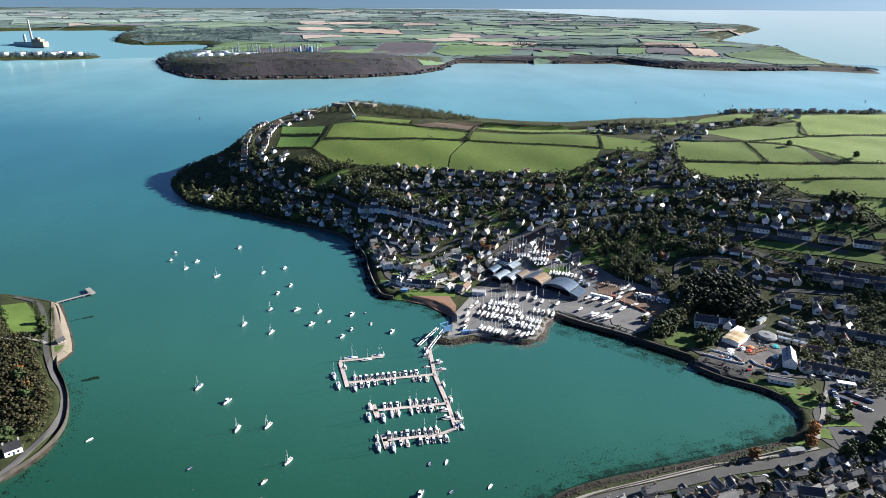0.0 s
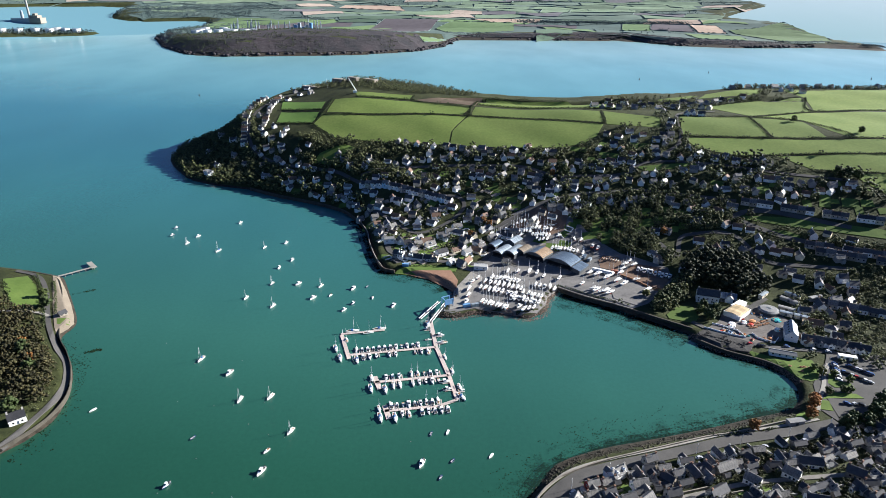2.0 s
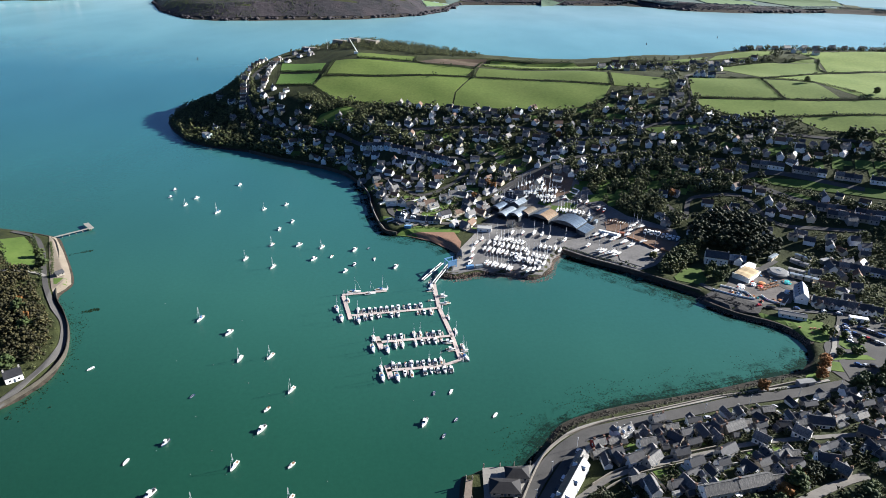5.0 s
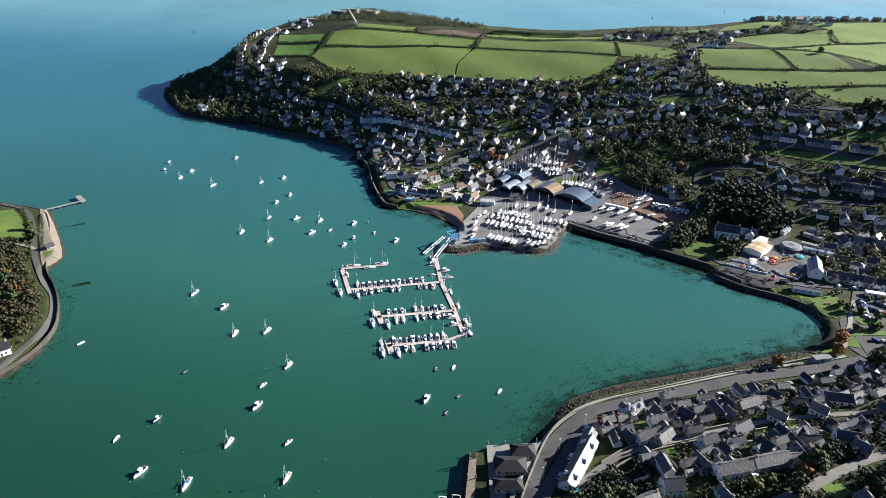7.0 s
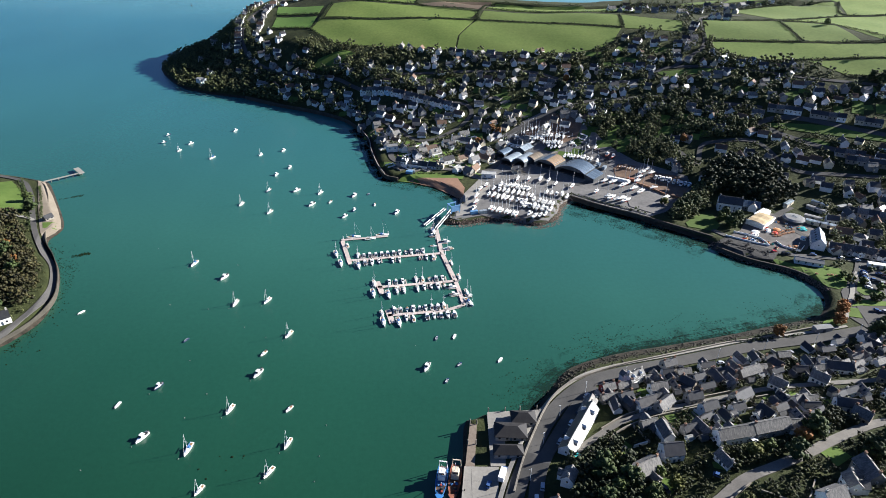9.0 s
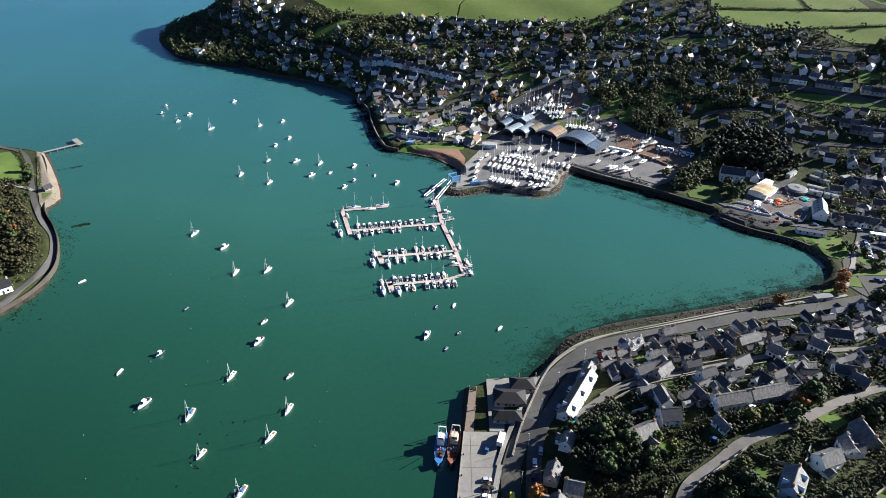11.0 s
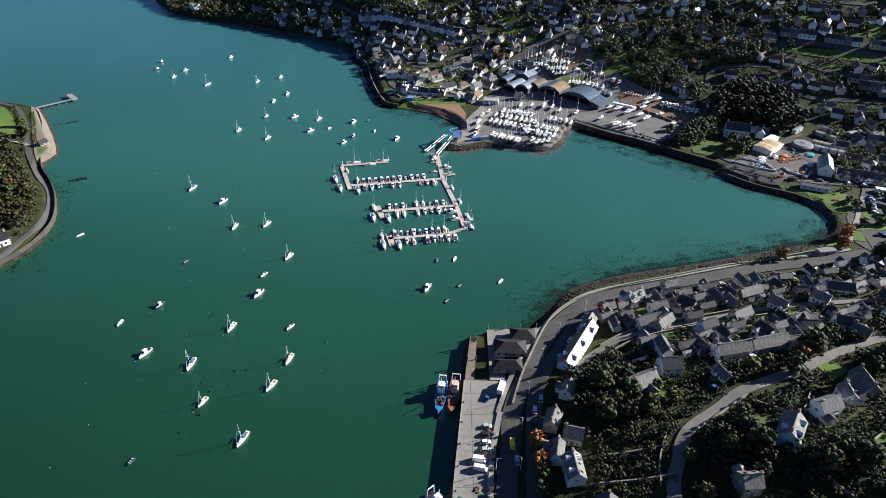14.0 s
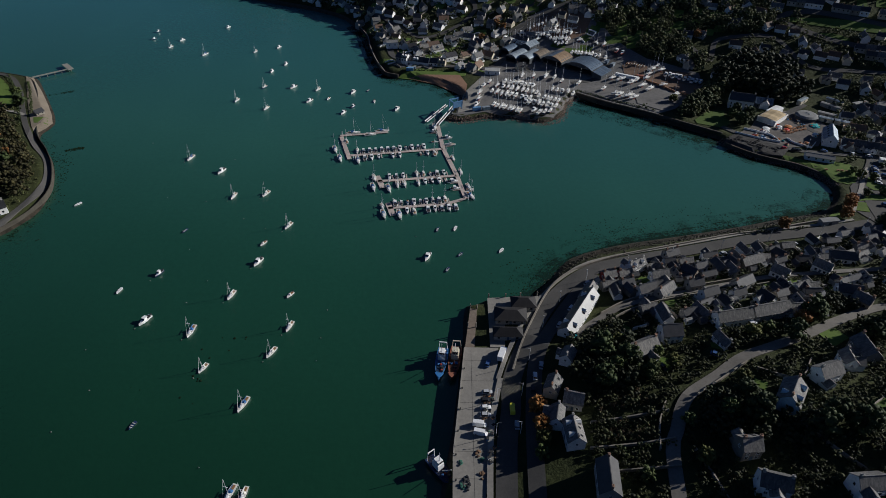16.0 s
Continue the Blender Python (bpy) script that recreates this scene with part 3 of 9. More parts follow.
# ---- fields, lawns and roads in plan ----
FIELDS, ROADS = {}, {}
FIELDS["pitch_upper"] = [(-252, 964), (-177, 921), (-179, 890), (-246, 927)]
FIELDS["pitch_lower"] = [(-243, 914), (-180, 881), (-184, 850), (-240, 871)]
FIELDS["long_field"] = [(-163, 922), (-41, 892), (35, 851), (23, 829), (-168, 876)]
FIELDS["top_strip"] = [(-137, 942), (-48, 921), (-52, 904), (-128, 918)]
FIELDS["west_pasture"] = [(-174, 870), (28, 822), (8, 781), (4, 747), (-61, 768), (-142, 798), (-182, 846)]
FIELDS["mid_pasture"] = [(31, 822), (197, 762), (183, 734), (166, 720), (129, 717), (66, 727), (6, 746), (10, 780)]
FIELDS["crest_field"] = [(61, 913), (178, 904), (237, 844), (229, 821), (135, 839), (46, 864)]
FIELDS["hedge_field"] = [(42, 854), (134, 831), (202, 809), (198, 767), (35, 825)]
FIELDS["small_field"] = [(207, 809), (273, 775), (260, 742), (201, 761)]
FIELDS["ridge_field_a"] = [(296, 778), (375, 763), (371, 694), (279, 716)]
FIELDS["ridge_field_b"] = [(376, 758), (431, 742), (430, 684), (376, 694)]
FIELDS["lower_field"] = [(278, 710), (489, 665), (471, 635), (369, 655), (322, 659), (286, 680)]
FIELDS["skyline_field"] = [(488, 913), (652, 911), (582, 806), (480, 804), (500, 868)]
FIELDS["east_field"] = [(385, 762), (474, 794), (574, 794), (492, 670), (454, 676), (444, 703), (436, 749)]
FIELDS["south_field"] = [(362, 652), (470, 633), (451, 600), (383, 620)]
FIELDS["gate_field"] = [(296, 885), (358, 910), (366, 904), (330, 877)]
FIELDS["sky_field"] = [(378, 908), (463, 913), (442, 884), (337, 852)]
FIELDS["lane_field"] = [(345, 833), (494, 868), (475, 801), (381, 768)]
FIELDS["corner_field"] = [(415, 605), (450, 599), (430, 565)]
FIELDS["green"] = [(-160, 771), (-128, 779), (-114, 770), (-134, 751), (-145, 746), (-167, 757)]
FIELDS["oval"] = [(211, 659), (274, 654), (281, 646), (221, 648)]
FIELDS["terrace_green"] = [(288, 560), (321, 552), (357, 539), (402, 518), (396, 506), (352, 527), (317, 542), (290, 554)]
FIELDS["bend_green"] = [(319, 534), (329, 525), (324, 520), (311, 525), (301, 537)]
FIELDS["hotel_lawn"] = [(175, 422), (189, 436), (200, 436), (199, 418), (192, 409), (175, 416)]
FIELDS["bay_lawn"] = [(216, 370), (219, 370), (226, 365), (238, 358), (248, 363), (255, 359), (254, 348), (247, 337), (241, 335), (236, 338), (233, 349), (226, 360), (217, 366)]
FIELDS["sea_green"] = [(-42, 505), (-26, 513), (12, 507), (10, 498), (-13, 493), (-45, 500)]
FIELDS["shore_park"] = [(-384, 477), (-367, 484), (-350, 468), (-333, 445), (-323, 431), (-331, 427), (-341, 425), (-368, 455)]
FIELDS["rough"] = [(-45, 900), (25, 913), (55, 915), (42, 859), (-41, 895)]
ROADS["quay_road"] = [(16, 62), (18.5, 100), (21, 142), (24, 162), (25, 175), (31, 192), (43, 218), (56, 236), (72, 249), (94, 257), (119, 264), (149, 273), (167, 278), (202, 285), (234, 293)]
ROADS["upper_road"] = [(27, 62), (29, 100), (31, 141), (33, 166), (37, 189), (48, 211), (60, 230), (72, 244)]
ROADS["hill_road"] = [(69, 70), (73, 110), (77, 137), (81, 146), (85, 155), (91, 162), (103, 170), (114, 178), (128, 184), (146, 192), (161, 200), (181, 209), (192, 212)]
ROADS["back_lane"] = [(52, 199), (67, 211), (81, 219), (106, 226), (135, 234), (153, 239), (179, 242), (212, 244)]
ROADS["town_road"] = [(239, 295), (248, 330), (270, 364), (278, 382), (264, 394), (254, 403), (247, 418), (245, 431), (264, 446)]
ROADS["shore_road"] = [(191, 411), (207, 391), (228, 378), (246, 374), (271, 370), (288, 364)]
ROADS["hairpin_road"] = [(375, 527), (335, 551), (310, 563), (291, 564), (282, 559), (288, 549), (301, 537), (315, 525), (330, 516), (360, 495)]
ROADS["loop_road"] = [(202, 533), (212, 512), (219, 528), (224, 537), (236, 540), (270, 534), (285, 496), (316, 484), (350, 475)]
ROADS["yard_road"] = [(96, 485), (116, 493), (130, 515), (139, 528), (135, 542), (122, 557)]
ROADS["village_street"] = [(-58, 568), (-50, 538), (-19, 523), (16, 516), (36, 519), (55, 566), (72, 588), (90, 605), (113, 615)]
ROADS["terrace_road"] = [(-95, 655), (-55, 608), (-28, 581), (2, 596), (17, 613), (21, 628), (11, 643), (-34, 655), (-96, 696), (-130, 728), (-159, 743)]
ROADS["middle_road"] = [(40, 573), (69, 591), (92, 605), (116, 614), (139, 621), (173, 619), (206, 618), (250, 600), (291, 581)]
ROADS["upper_town_road"] = [(-101, 712), (-69, 715), (-23, 709), (40, 697), (89, 684), (122, 660), (156, 651), (196, 649), (216, 662), (231, 664), (262, 658), (307, 640), (348, 619), (414, 593)]
ROADS["village_road"] = [(231, 664), (247, 678), (268, 695), (279, 719), (283, 743), (290, 772), (307, 797), (348, 798)]
ROADS["cape_road"] = [(-159, 743), (-206, 769), (-241, 797), (-262, 821), (-280, 868), (-284, 915), (-275, 960), (-250, 1000), (-215, 1006)]
ROADS["left_road"] = [(-384, 495), (-358, 484), (-336, 459), (-314, 424), (-297, 398), (-276, 371), (-260, 354), (-249, 335), (-244, 320), (-243, 304), (-245, 287), (-249, 269)]
HOMES_CAPE = [
    (-340, 927), (-330, 898), (-337, 861), (-306, 801), (-258, 818), (-247, 804), (-220, 785), (-211, 775), (-218, 839), (-239, 856), (-221, 829), (-179, 793),
    (-196, 773), (-186, 760), (-174, 751), (-165, 744), (-125, 745), (-116, 732), (-134, 759), (-94, 743), (-97, 724), (-220, 748), (-197, 730), (-169, 717), (-140, 733),]
HOMES_SHORE_ROW = [
    (-219, 747), (-201, 727), (-190, 721), (-171, 712), (-161, 703), (-153, 698), (-143, 691), (-135, 693), (-124, 684), (-117, 679), (-108, 665), (-101, 661),
    (-95, 649), (-85, 632), (-92, 627), (-81, 639), (-72, 636), (-62, 626), (-52, 614), (-43, 605), (-36, 602), (-54, 592), (-67, 581), (-28, 590), (-9, 608),]
HOMES_FIELD_ROW = [
    (-59, 770), (-49, 765), (-35, 758), (-24, 753), (-14, 747), (2, 743), (10, 738), (22, 733), (35, 729), (45, 727), (54, 722), (67, 721), (82, 716), (99, 722),
    (119, 705), (127, 704), (-70, 728), (-59, 720), (-46, 721), (-27, 721), (-10, 704), (28, 722), (47, 718), (69, 705), (78, 705), (90, 701), (99, 692),
    (105, 689), (110, 685),]
HOMES_MID_ROW = [
    (71, 685), (31, 688), (40, 681), (51, 673), (66, 670), (78, 662), (84, 659), (94, 643), (100, 649), (113, 634), (120, 632), (29, 637), (66, 612), (83, 624),
    (93, 612), (116, 612), (120, 600), (111, 639), (138, 630), (163, 626), (172, 628), (124, 593), (132, 590), (147, 601), (155, 612), (162, 605), (167, 602),]
HOMES_UPPER = [
    (137, 677), (152, 679), (165, 666), (172, 659), (187, 673), (198, 670), (208, 665), (206, 653), (180, 704), (197, 706), (204, 697), (165, 638), (178, 631),
    (198, 634), (209, 629), (232, 624), (239, 619), (195, 733), (207, 724), (222, 734), (223, 713), (235, 723), (246, 707), (259, 705), (266, 717), (270, 737),
    (278, 753),]
HOMES_EAST = [
    (238, 678), (248, 672), (261, 665), (271, 660), (281, 665), (287, 662), (295, 655), (300, 650), (314, 645), (325, 643), (334, 639), (343, 634), (348, 630),
    (332, 625), (256, 640), (267, 638), (276, 642), (291, 628), (261, 619), (278, 603), (287, 599), (303, 594), (312, 590), (323, 583), (335, 582),]
HOMES_EAST_LOW = [
    (347, 580), (358, 580), (360, 574), (371, 581), (333, 608), (342, 606), (351, 602), (324, 612), (301, 611), (387, 588), (396, 580),]
HOMES_RIDGE = [
    (202, 840), (210, 827), (222, 832), (230, 820), (245, 836), (251, 821), (266, 834), (279, 842), (285, 827), (300, 840), (306, 825), (327, 855), (332, 838),
    (348, 853), (356, 845), (369, 850), (383, 858), (398, 865), (416, 873), (485, 906), (501, 907), (509, 892), (235, 896), (257, 892), (278, 887),]
HOMES_PARK_SIDE = [
    (237, 528), (258, 519), (271, 510), (285, 508), (297, 504), (307, 503), (314, 496), (213, 546), (290, 475), (298, 478), (300, 467), (307, 466), (313, 459),
    (319, 453), (325, 448), (333, 445), (214, 445), (233, 443), (344, 487), (318, 469),]
HOMES_BAY_FRONT = [
    (263, 382), (270, 385), (287, 386), (286, 375), (291, 373), (290, 398), (302, 402), (282, 406), (283, 423), (299, 430), (301, 418), (315, 422), (306, 398),
    (324, 434), (315, 437),]
HOMES_YARD_EDGE = [
    (6, 519), (20, 513), (1, 544), (12, 537), (-9, 550), (-17, 557), (-4, 570), (4, 578), (12, 582), (23, 563), (31, 567), (39, 578), (-51, 557), (-37, 531),
    (-26, 525), (-54, 531), (-11, 513), (-4, 590), (-15, 601), (-32, 593), (-18, 580),]
# near houses: x, y, length, width, wall height, turn
NEAR_SHORE = [
    (64.3, 226.8, 13.8, 9, 4.6, 61), (76.5, 240.1, 7.8, 8, 4.6, 20), (91.3, 247.6, 11.3, 9, 5.4, 34), (83.2, 232.7, 7.8, 8, 4.4, 22),
    (90.7, 226.9, 10.5, 9, 4.6, 21), (48.2, 183.9, 6.3, 7, 4.6, 63), (40.3, 168.9, 7.6, 8, 5, -112), (47.0, 161.5, 7.3, 9, 4.6, -14),
    (39.9, 154.2, 7.7, 7, 5.2, -104), (44.8, 146.1, 10.0, 9, 5.4, -86), (52.9, 126.6, 12.9, 10, 5.4, -95), (78.6, 185.7, 11.8, 10, 5, 28),
    (91.7, 194.2, 8.4, 10, 5.4, 7),]
NEAR_HILL = [
    (119.8, 202.0, 15.9, 9, 5, 13), (137.0, 206.3, 17.1, 9, 5, 14), (110.9, 187.9, 7.7, 6, 3, -69), (121.1, 154.0, 11.5, 11, 6.0, 54),
    (138.9, 164.9, 9.4, 9, 5.6, 20), (150.3, 171.8, 5.9, 7, 5.5, -94), (159.8, 177.2, 10.4, 10, 6, -89), (99.5, 134.4, 6.1, 9, 6, 4),
    (102.0, 120.6, 9.4, 9, 5.5, -15), (111.9, 259.0, 8.6, 8, 4.6, 21), (115.7, 242.2, 8.1, 8, 4.6, -44), (131.3, 246.2, 9.8, 8, 4.6, -75),
    (148.6, 250.8, 14.2, 9, 4.6, 21),]
NEAR_LANE = [
    (157.3, 263.3, 6.9, 7, 4.6, -87), (157.7, 239.5, 9.0, 9, 4.6, -44), (135.8, 230.3, 12.5, 9, 4.8, 29), (179.8, 243.9, 9.2, 9, 4.6, -45),
    (193.7, 253.4, 15.5, 9, 4.6, -10), (211.2, 242.1, 9.9, 9, 4.6, -38), (179.5, 222.1, 11.6, 9, 4.6, -12), (181.1, 214.1, 8.6, 9, 4.6, -50),
    (99.0, 225.7, 11.5, 8, 4.6, 38), (114.1, 230.5, 8.8, 8, 4.6, 14), (117.7, 222.3, 9.5, 8, 4.6, 21), (100.2, 238.9, 10.1, 8, 4.6, 12),
    (141.2, 217.5, 8.2, 8, 4.6, -60), (160.8, 215.1, 11.2, 8, 4.6, 27),]

STUB = surface("mown_pitch", (0.10, 0.19, 0.035), (0.14, 0.23, 0.05), 0.02, 0.5, 0.95, bump=0.2)
for name, loop in FIELDS.items():
    if name == "rough":
        patch("rough_ground", loop, EARTH, "brown rough ground with dry bracken", "rough ground")
    elif name.startswith("pitch"):
        patch("sports_pitch", loop, STUB, "mown green sports pitch", "pitch")
    elif "lawn" in name or "green" in name or name in ("oval", "shore_park"):
        patch("lawn", loop, LAWN, "short green public grass", "lawn", 0.35, 5.0)
    else:
        patch("field", loop, FIELD, "grazed green pasture on the hilltop", "field")
WIDTHS = {"quay_road": 7.5, "upper_road": 6.0, "hill_road": 4.6, "back_lane": 3.2, "hairpin_road": 6.0, "left_road": 3.6, "village_street": 5.5}
LANE = surface("pale_worn_lane", (0.115, 0.106, 0.094), (0.215, 0.198, 0.176), 0.12, 1.2, 0.92, bump=0.3, depth=0.03)
for name, line in ROADS.items():
    pale = name in ("hill_road", "back_lane")
    ribbon("road", line, WIDTHS.get(name, 4.2), LANE if pale else ASPHALT, "pale worn village lane" if pale else "worn grey asphalt road", "road", 0.5, 3.0)


# ---- houses ----
def slate_lines(nt, col):
    wave = nt.nodes.new("ShaderNodeTexWave")
    wave.wave_type, wave.bands_direction = "BANDS", "Z"
    wave.inputs["Scale"].default_value, wave.inputs["Distortion"].default_value = 2.2, 1.5
    nt.links.new(nt.nodes.new("ShaderNodeTexCoord").outputs["Object"], wave.inputs["Vector"])
    return mix(nt, 0.25, col, wave.outputs["Color"], "MULTIPLY")


RENDER_WHITE = surface("white_render", (0.70, 0.69, 0.66), (0.82, 0.81, 0.78), 0.25, 1.3, 0.9, bump=0.15, depth=0.02, vary=0.06)
RENDER_CREAM = surface("cream_render", (0.46, 0.41, 0.31), (0.58, 0.52, 0.40), 0.25, 1.3, 0.9, bump=0.15, depth=0.02, vary=0.10)
RENDER_GREY = surface("grey_render", (0.24, 0.23, 0.215), (0.36, 0.35, 0.325), 0.25, 1.3, 0.9, bump=0.15, depth=0.02, vary=0.12)
RENDER_BLUE = surface("pale_blue_render", (0.40, 0.55, 0.66), (0.50, 0.66, 0.76), 0.25, 1.3, 0.9, bump=0.15, depth=0.02)
RENDER_RED = surface("dark_red_paint", (0.24, 0.035, 0.03), (0.34, 0.06, 0.045), 0.3, 1.3, 0.8, bump=0.15, depth=0.02)
STONE_WALL = surface("rubble_masonry", (0.16, 0.14, 0.115), (0.30, 0.27, 0.225), 0.4, 1.8, 0.92, bump=0.6, depth=0.06, vary=0.1)
SLATE = surface("slate_roofing", (0.020, 0.021, 0.025), (0.072, 0.070, 0.072), 0.5, 2.2, 0.42, bump=0.4, depth=0.04, vary=0.5, spec=0.5, extra=slate_lines)


def lichen(nt, col):
    """Pale lichen in blotches and streaks down the slope, with darker damp patches."""
    col = slate_lines(nt, col)
    blot = ramp(nt, noise_of(nt, 0.9, 5, 0.75, "Object", (1.8, 0.7, 0.7)), [(0.34, (0.42, 0.42, 0.44)), (0.52, (0.95, 0.94, 0.92)), (0.68, (1.55, 1.50, 1.40))])
    return mix(nt, 1.0, col, blot, "MULTIPLY")


SLATE_OLD = surface("weathered_slate_roofing", (0.105, 0.104, 0.106), (0.215, 0.208, 0.200), 0.6, 2.4, 0.72, bump=0.5, depth=0.05, vary=0.35, spec=0.4, extra=lichen)
TILE = surface("brown_roof_tiles", (0.10, 0.065, 0.048), (0.19, 0.125, 0.09), 0.35, 1.6, 0.75, bump=0.35, depth=0.03, vary=0.3, extra=slate_lines)
FELT = surface("flat_roof_felt", (0.15, 0.15, 0.15), (0.26, 0.26, 0.255), 0.3, 1.5, 0.85, bump=0.2, depth=0.02, vary=0.2)
POTS = surface("chimney_brick", (0.20, 0.12, 0.085), (0.33, 0.22, 0.16), 0.8, 3.0, 0.9, bump=0.4, depth=0.03, vary=0.2)
GLASS = surface("window_glass", (0.015, 0.018, 0.022), (0.03, 0.035, 0.04), 0.4, 1.0, 0.08, bump=0, spec=0.7)
FRAME = surface("white_frame_paint", (0.70, 0.70, 0.68), (0.80, 0.80, 0.78), 0.5, 2.0, 0.6, bump=0)
DOOR_PAINT = surface("door_paint", (0.05, 0.08, 0.12), (0.09, 0.13, 0.18), 0.5, 2.0, 0.5, bump=0, vary=0.5)

WINDOW_MESH, PANE_MESH = {}, {}


def window_meshes(w, h):
    key = (w, h)
    if key not in WINDOW_MESH:
        t = 0.11
        xs, zs = [-w / 2, -w / 2 + t, -t / 3, t / 3, w / 2 - t, w / 2], [0, t, h - t, h]
        solid = {(a, b) for a in range(5) for b in range(3) if b != 1 or a in (0, 2, 4)}
        spot = lambda a, b, back: a * 4 + b + 24 * back
        faces = []
        for a, b in sorted(solid):
            faces += [(spot(a, b, 0), spot(a + 1, b, 0), spot(a + 1, b + 1, 0), spot(a, b + 1, 0)), (spot(a, b + 1, 1), spot(a + 1, b + 1, 1), spot(a + 1, b, 1), spot(a, b, 1))]
            for da, db, p, q in ((-1, 0, (a, b + 1), (a, b)), (1, 0, (a + 1, b), (a + 1, b + 1)), (0, -1, (a, b), (a + 1, b)), (0, 1, (a + 1, b + 1), (a, b + 1))):
                if (a + da, b + db) not in solid:
                    faces.append((spot(*q, 0), spot(*p, 0), spot(*p, 1), spot(*q, 1)))
        k = Kit().add([(x, y, z) for y in (-0.06, 0.08) for x in xs for z in zs], faces)
        WINDOW_MESH[key] = k.mesh("window", FRAME)
        PANE_MESH[key] = Kit().box(-w / 2 + t, w / 2 - t, -0.02, 0.06, t, h - t).mesh("pane", GLASS)
    return WINDOW_MESH[key], PANE_MESH[key]


def add_window(parent, x, y, z, turn, w=1.2, h=1.4, fine=True):
    frame_mesh, pane_mesh = window_meshes(w, h)
    if fine:
        win = part("window", frame_mesh, None, parent)
        win.matrix_basis = pose(x, y, z, 0, 0, turn)
        part("pane", pane_mesh, None, win)
    else:
        win = part("window", pane_mesh, None, parent)
        win.matrix_basis = pose(x, y, z, 0, 0, turn)
    return win


def gable_roof(length, width, wall_h, rise, over=0.35, thick=0.22):
    k = Kit()
    s = rise / (width / 2)
    e, zb = width / 2 + over, wall_h - over * s
    k.prism([(-e, zb), (0, wall_h + rise), (e, zb), (e, zb + thick), (0, wall_h + rise + thick), (-e, zb + thick)], -length / 2 - over * 0.6, length / 2 + over * 0.6)
    k.box(-length / 2 - over * 0.6, length / 2 + over * 0.6, -0.14, 0.14, wall_h + rise + thick - 0.05, wall_h + rise + thick + 0.1)
    return k


def hip_roof(length, width, wall_h, rise, over=0.6):
    x, y, r = length / 2 + over, width / 2 + over, max(length / 2 - width / 2, 0.3)
    k = Kit()
    k.add([(-x, -y, wall_h), (x, -y, wall_h), (x, y, wall_h), (-x, y, wall_h), (-r, 0, wall_h + rise), (r, 0, wall_h + rise),
           (-x, -y, wall_h - 0.2), (x, -y, wall_h - 0.2), (x, y, wall_h - 0.2), (-x, y, wall_h - 0.2)],
          [(0, 1, 5, 4), (2, 3, 4, 5), (1, 2, 5), (3, 0, 4), (6, 7, 1, 0), (7, 8, 2, 1), (8, 9, 3, 2), (9, 6, 0, 3), (9, 8, 7, 6)])
    return k


def chimney(x, z0, z1):
    k = Kit().box(x - 0.45, x + 0.45, -0.35, 0.35, z0, z1).box(x - 0.53, x + 0.53, -0.43, 0.43, z1, z1 + 0.15)
    k.rod((x - 0.2, 0, z1 + 0.15), (x - 0.2, 0, z1 + 0.6), 0.14, 0.11).rod((x + 0.2, 0, z1 + 0.15), (x + 0.2, 0, z1 + 0.6), 0.14, 0.11)
    return k


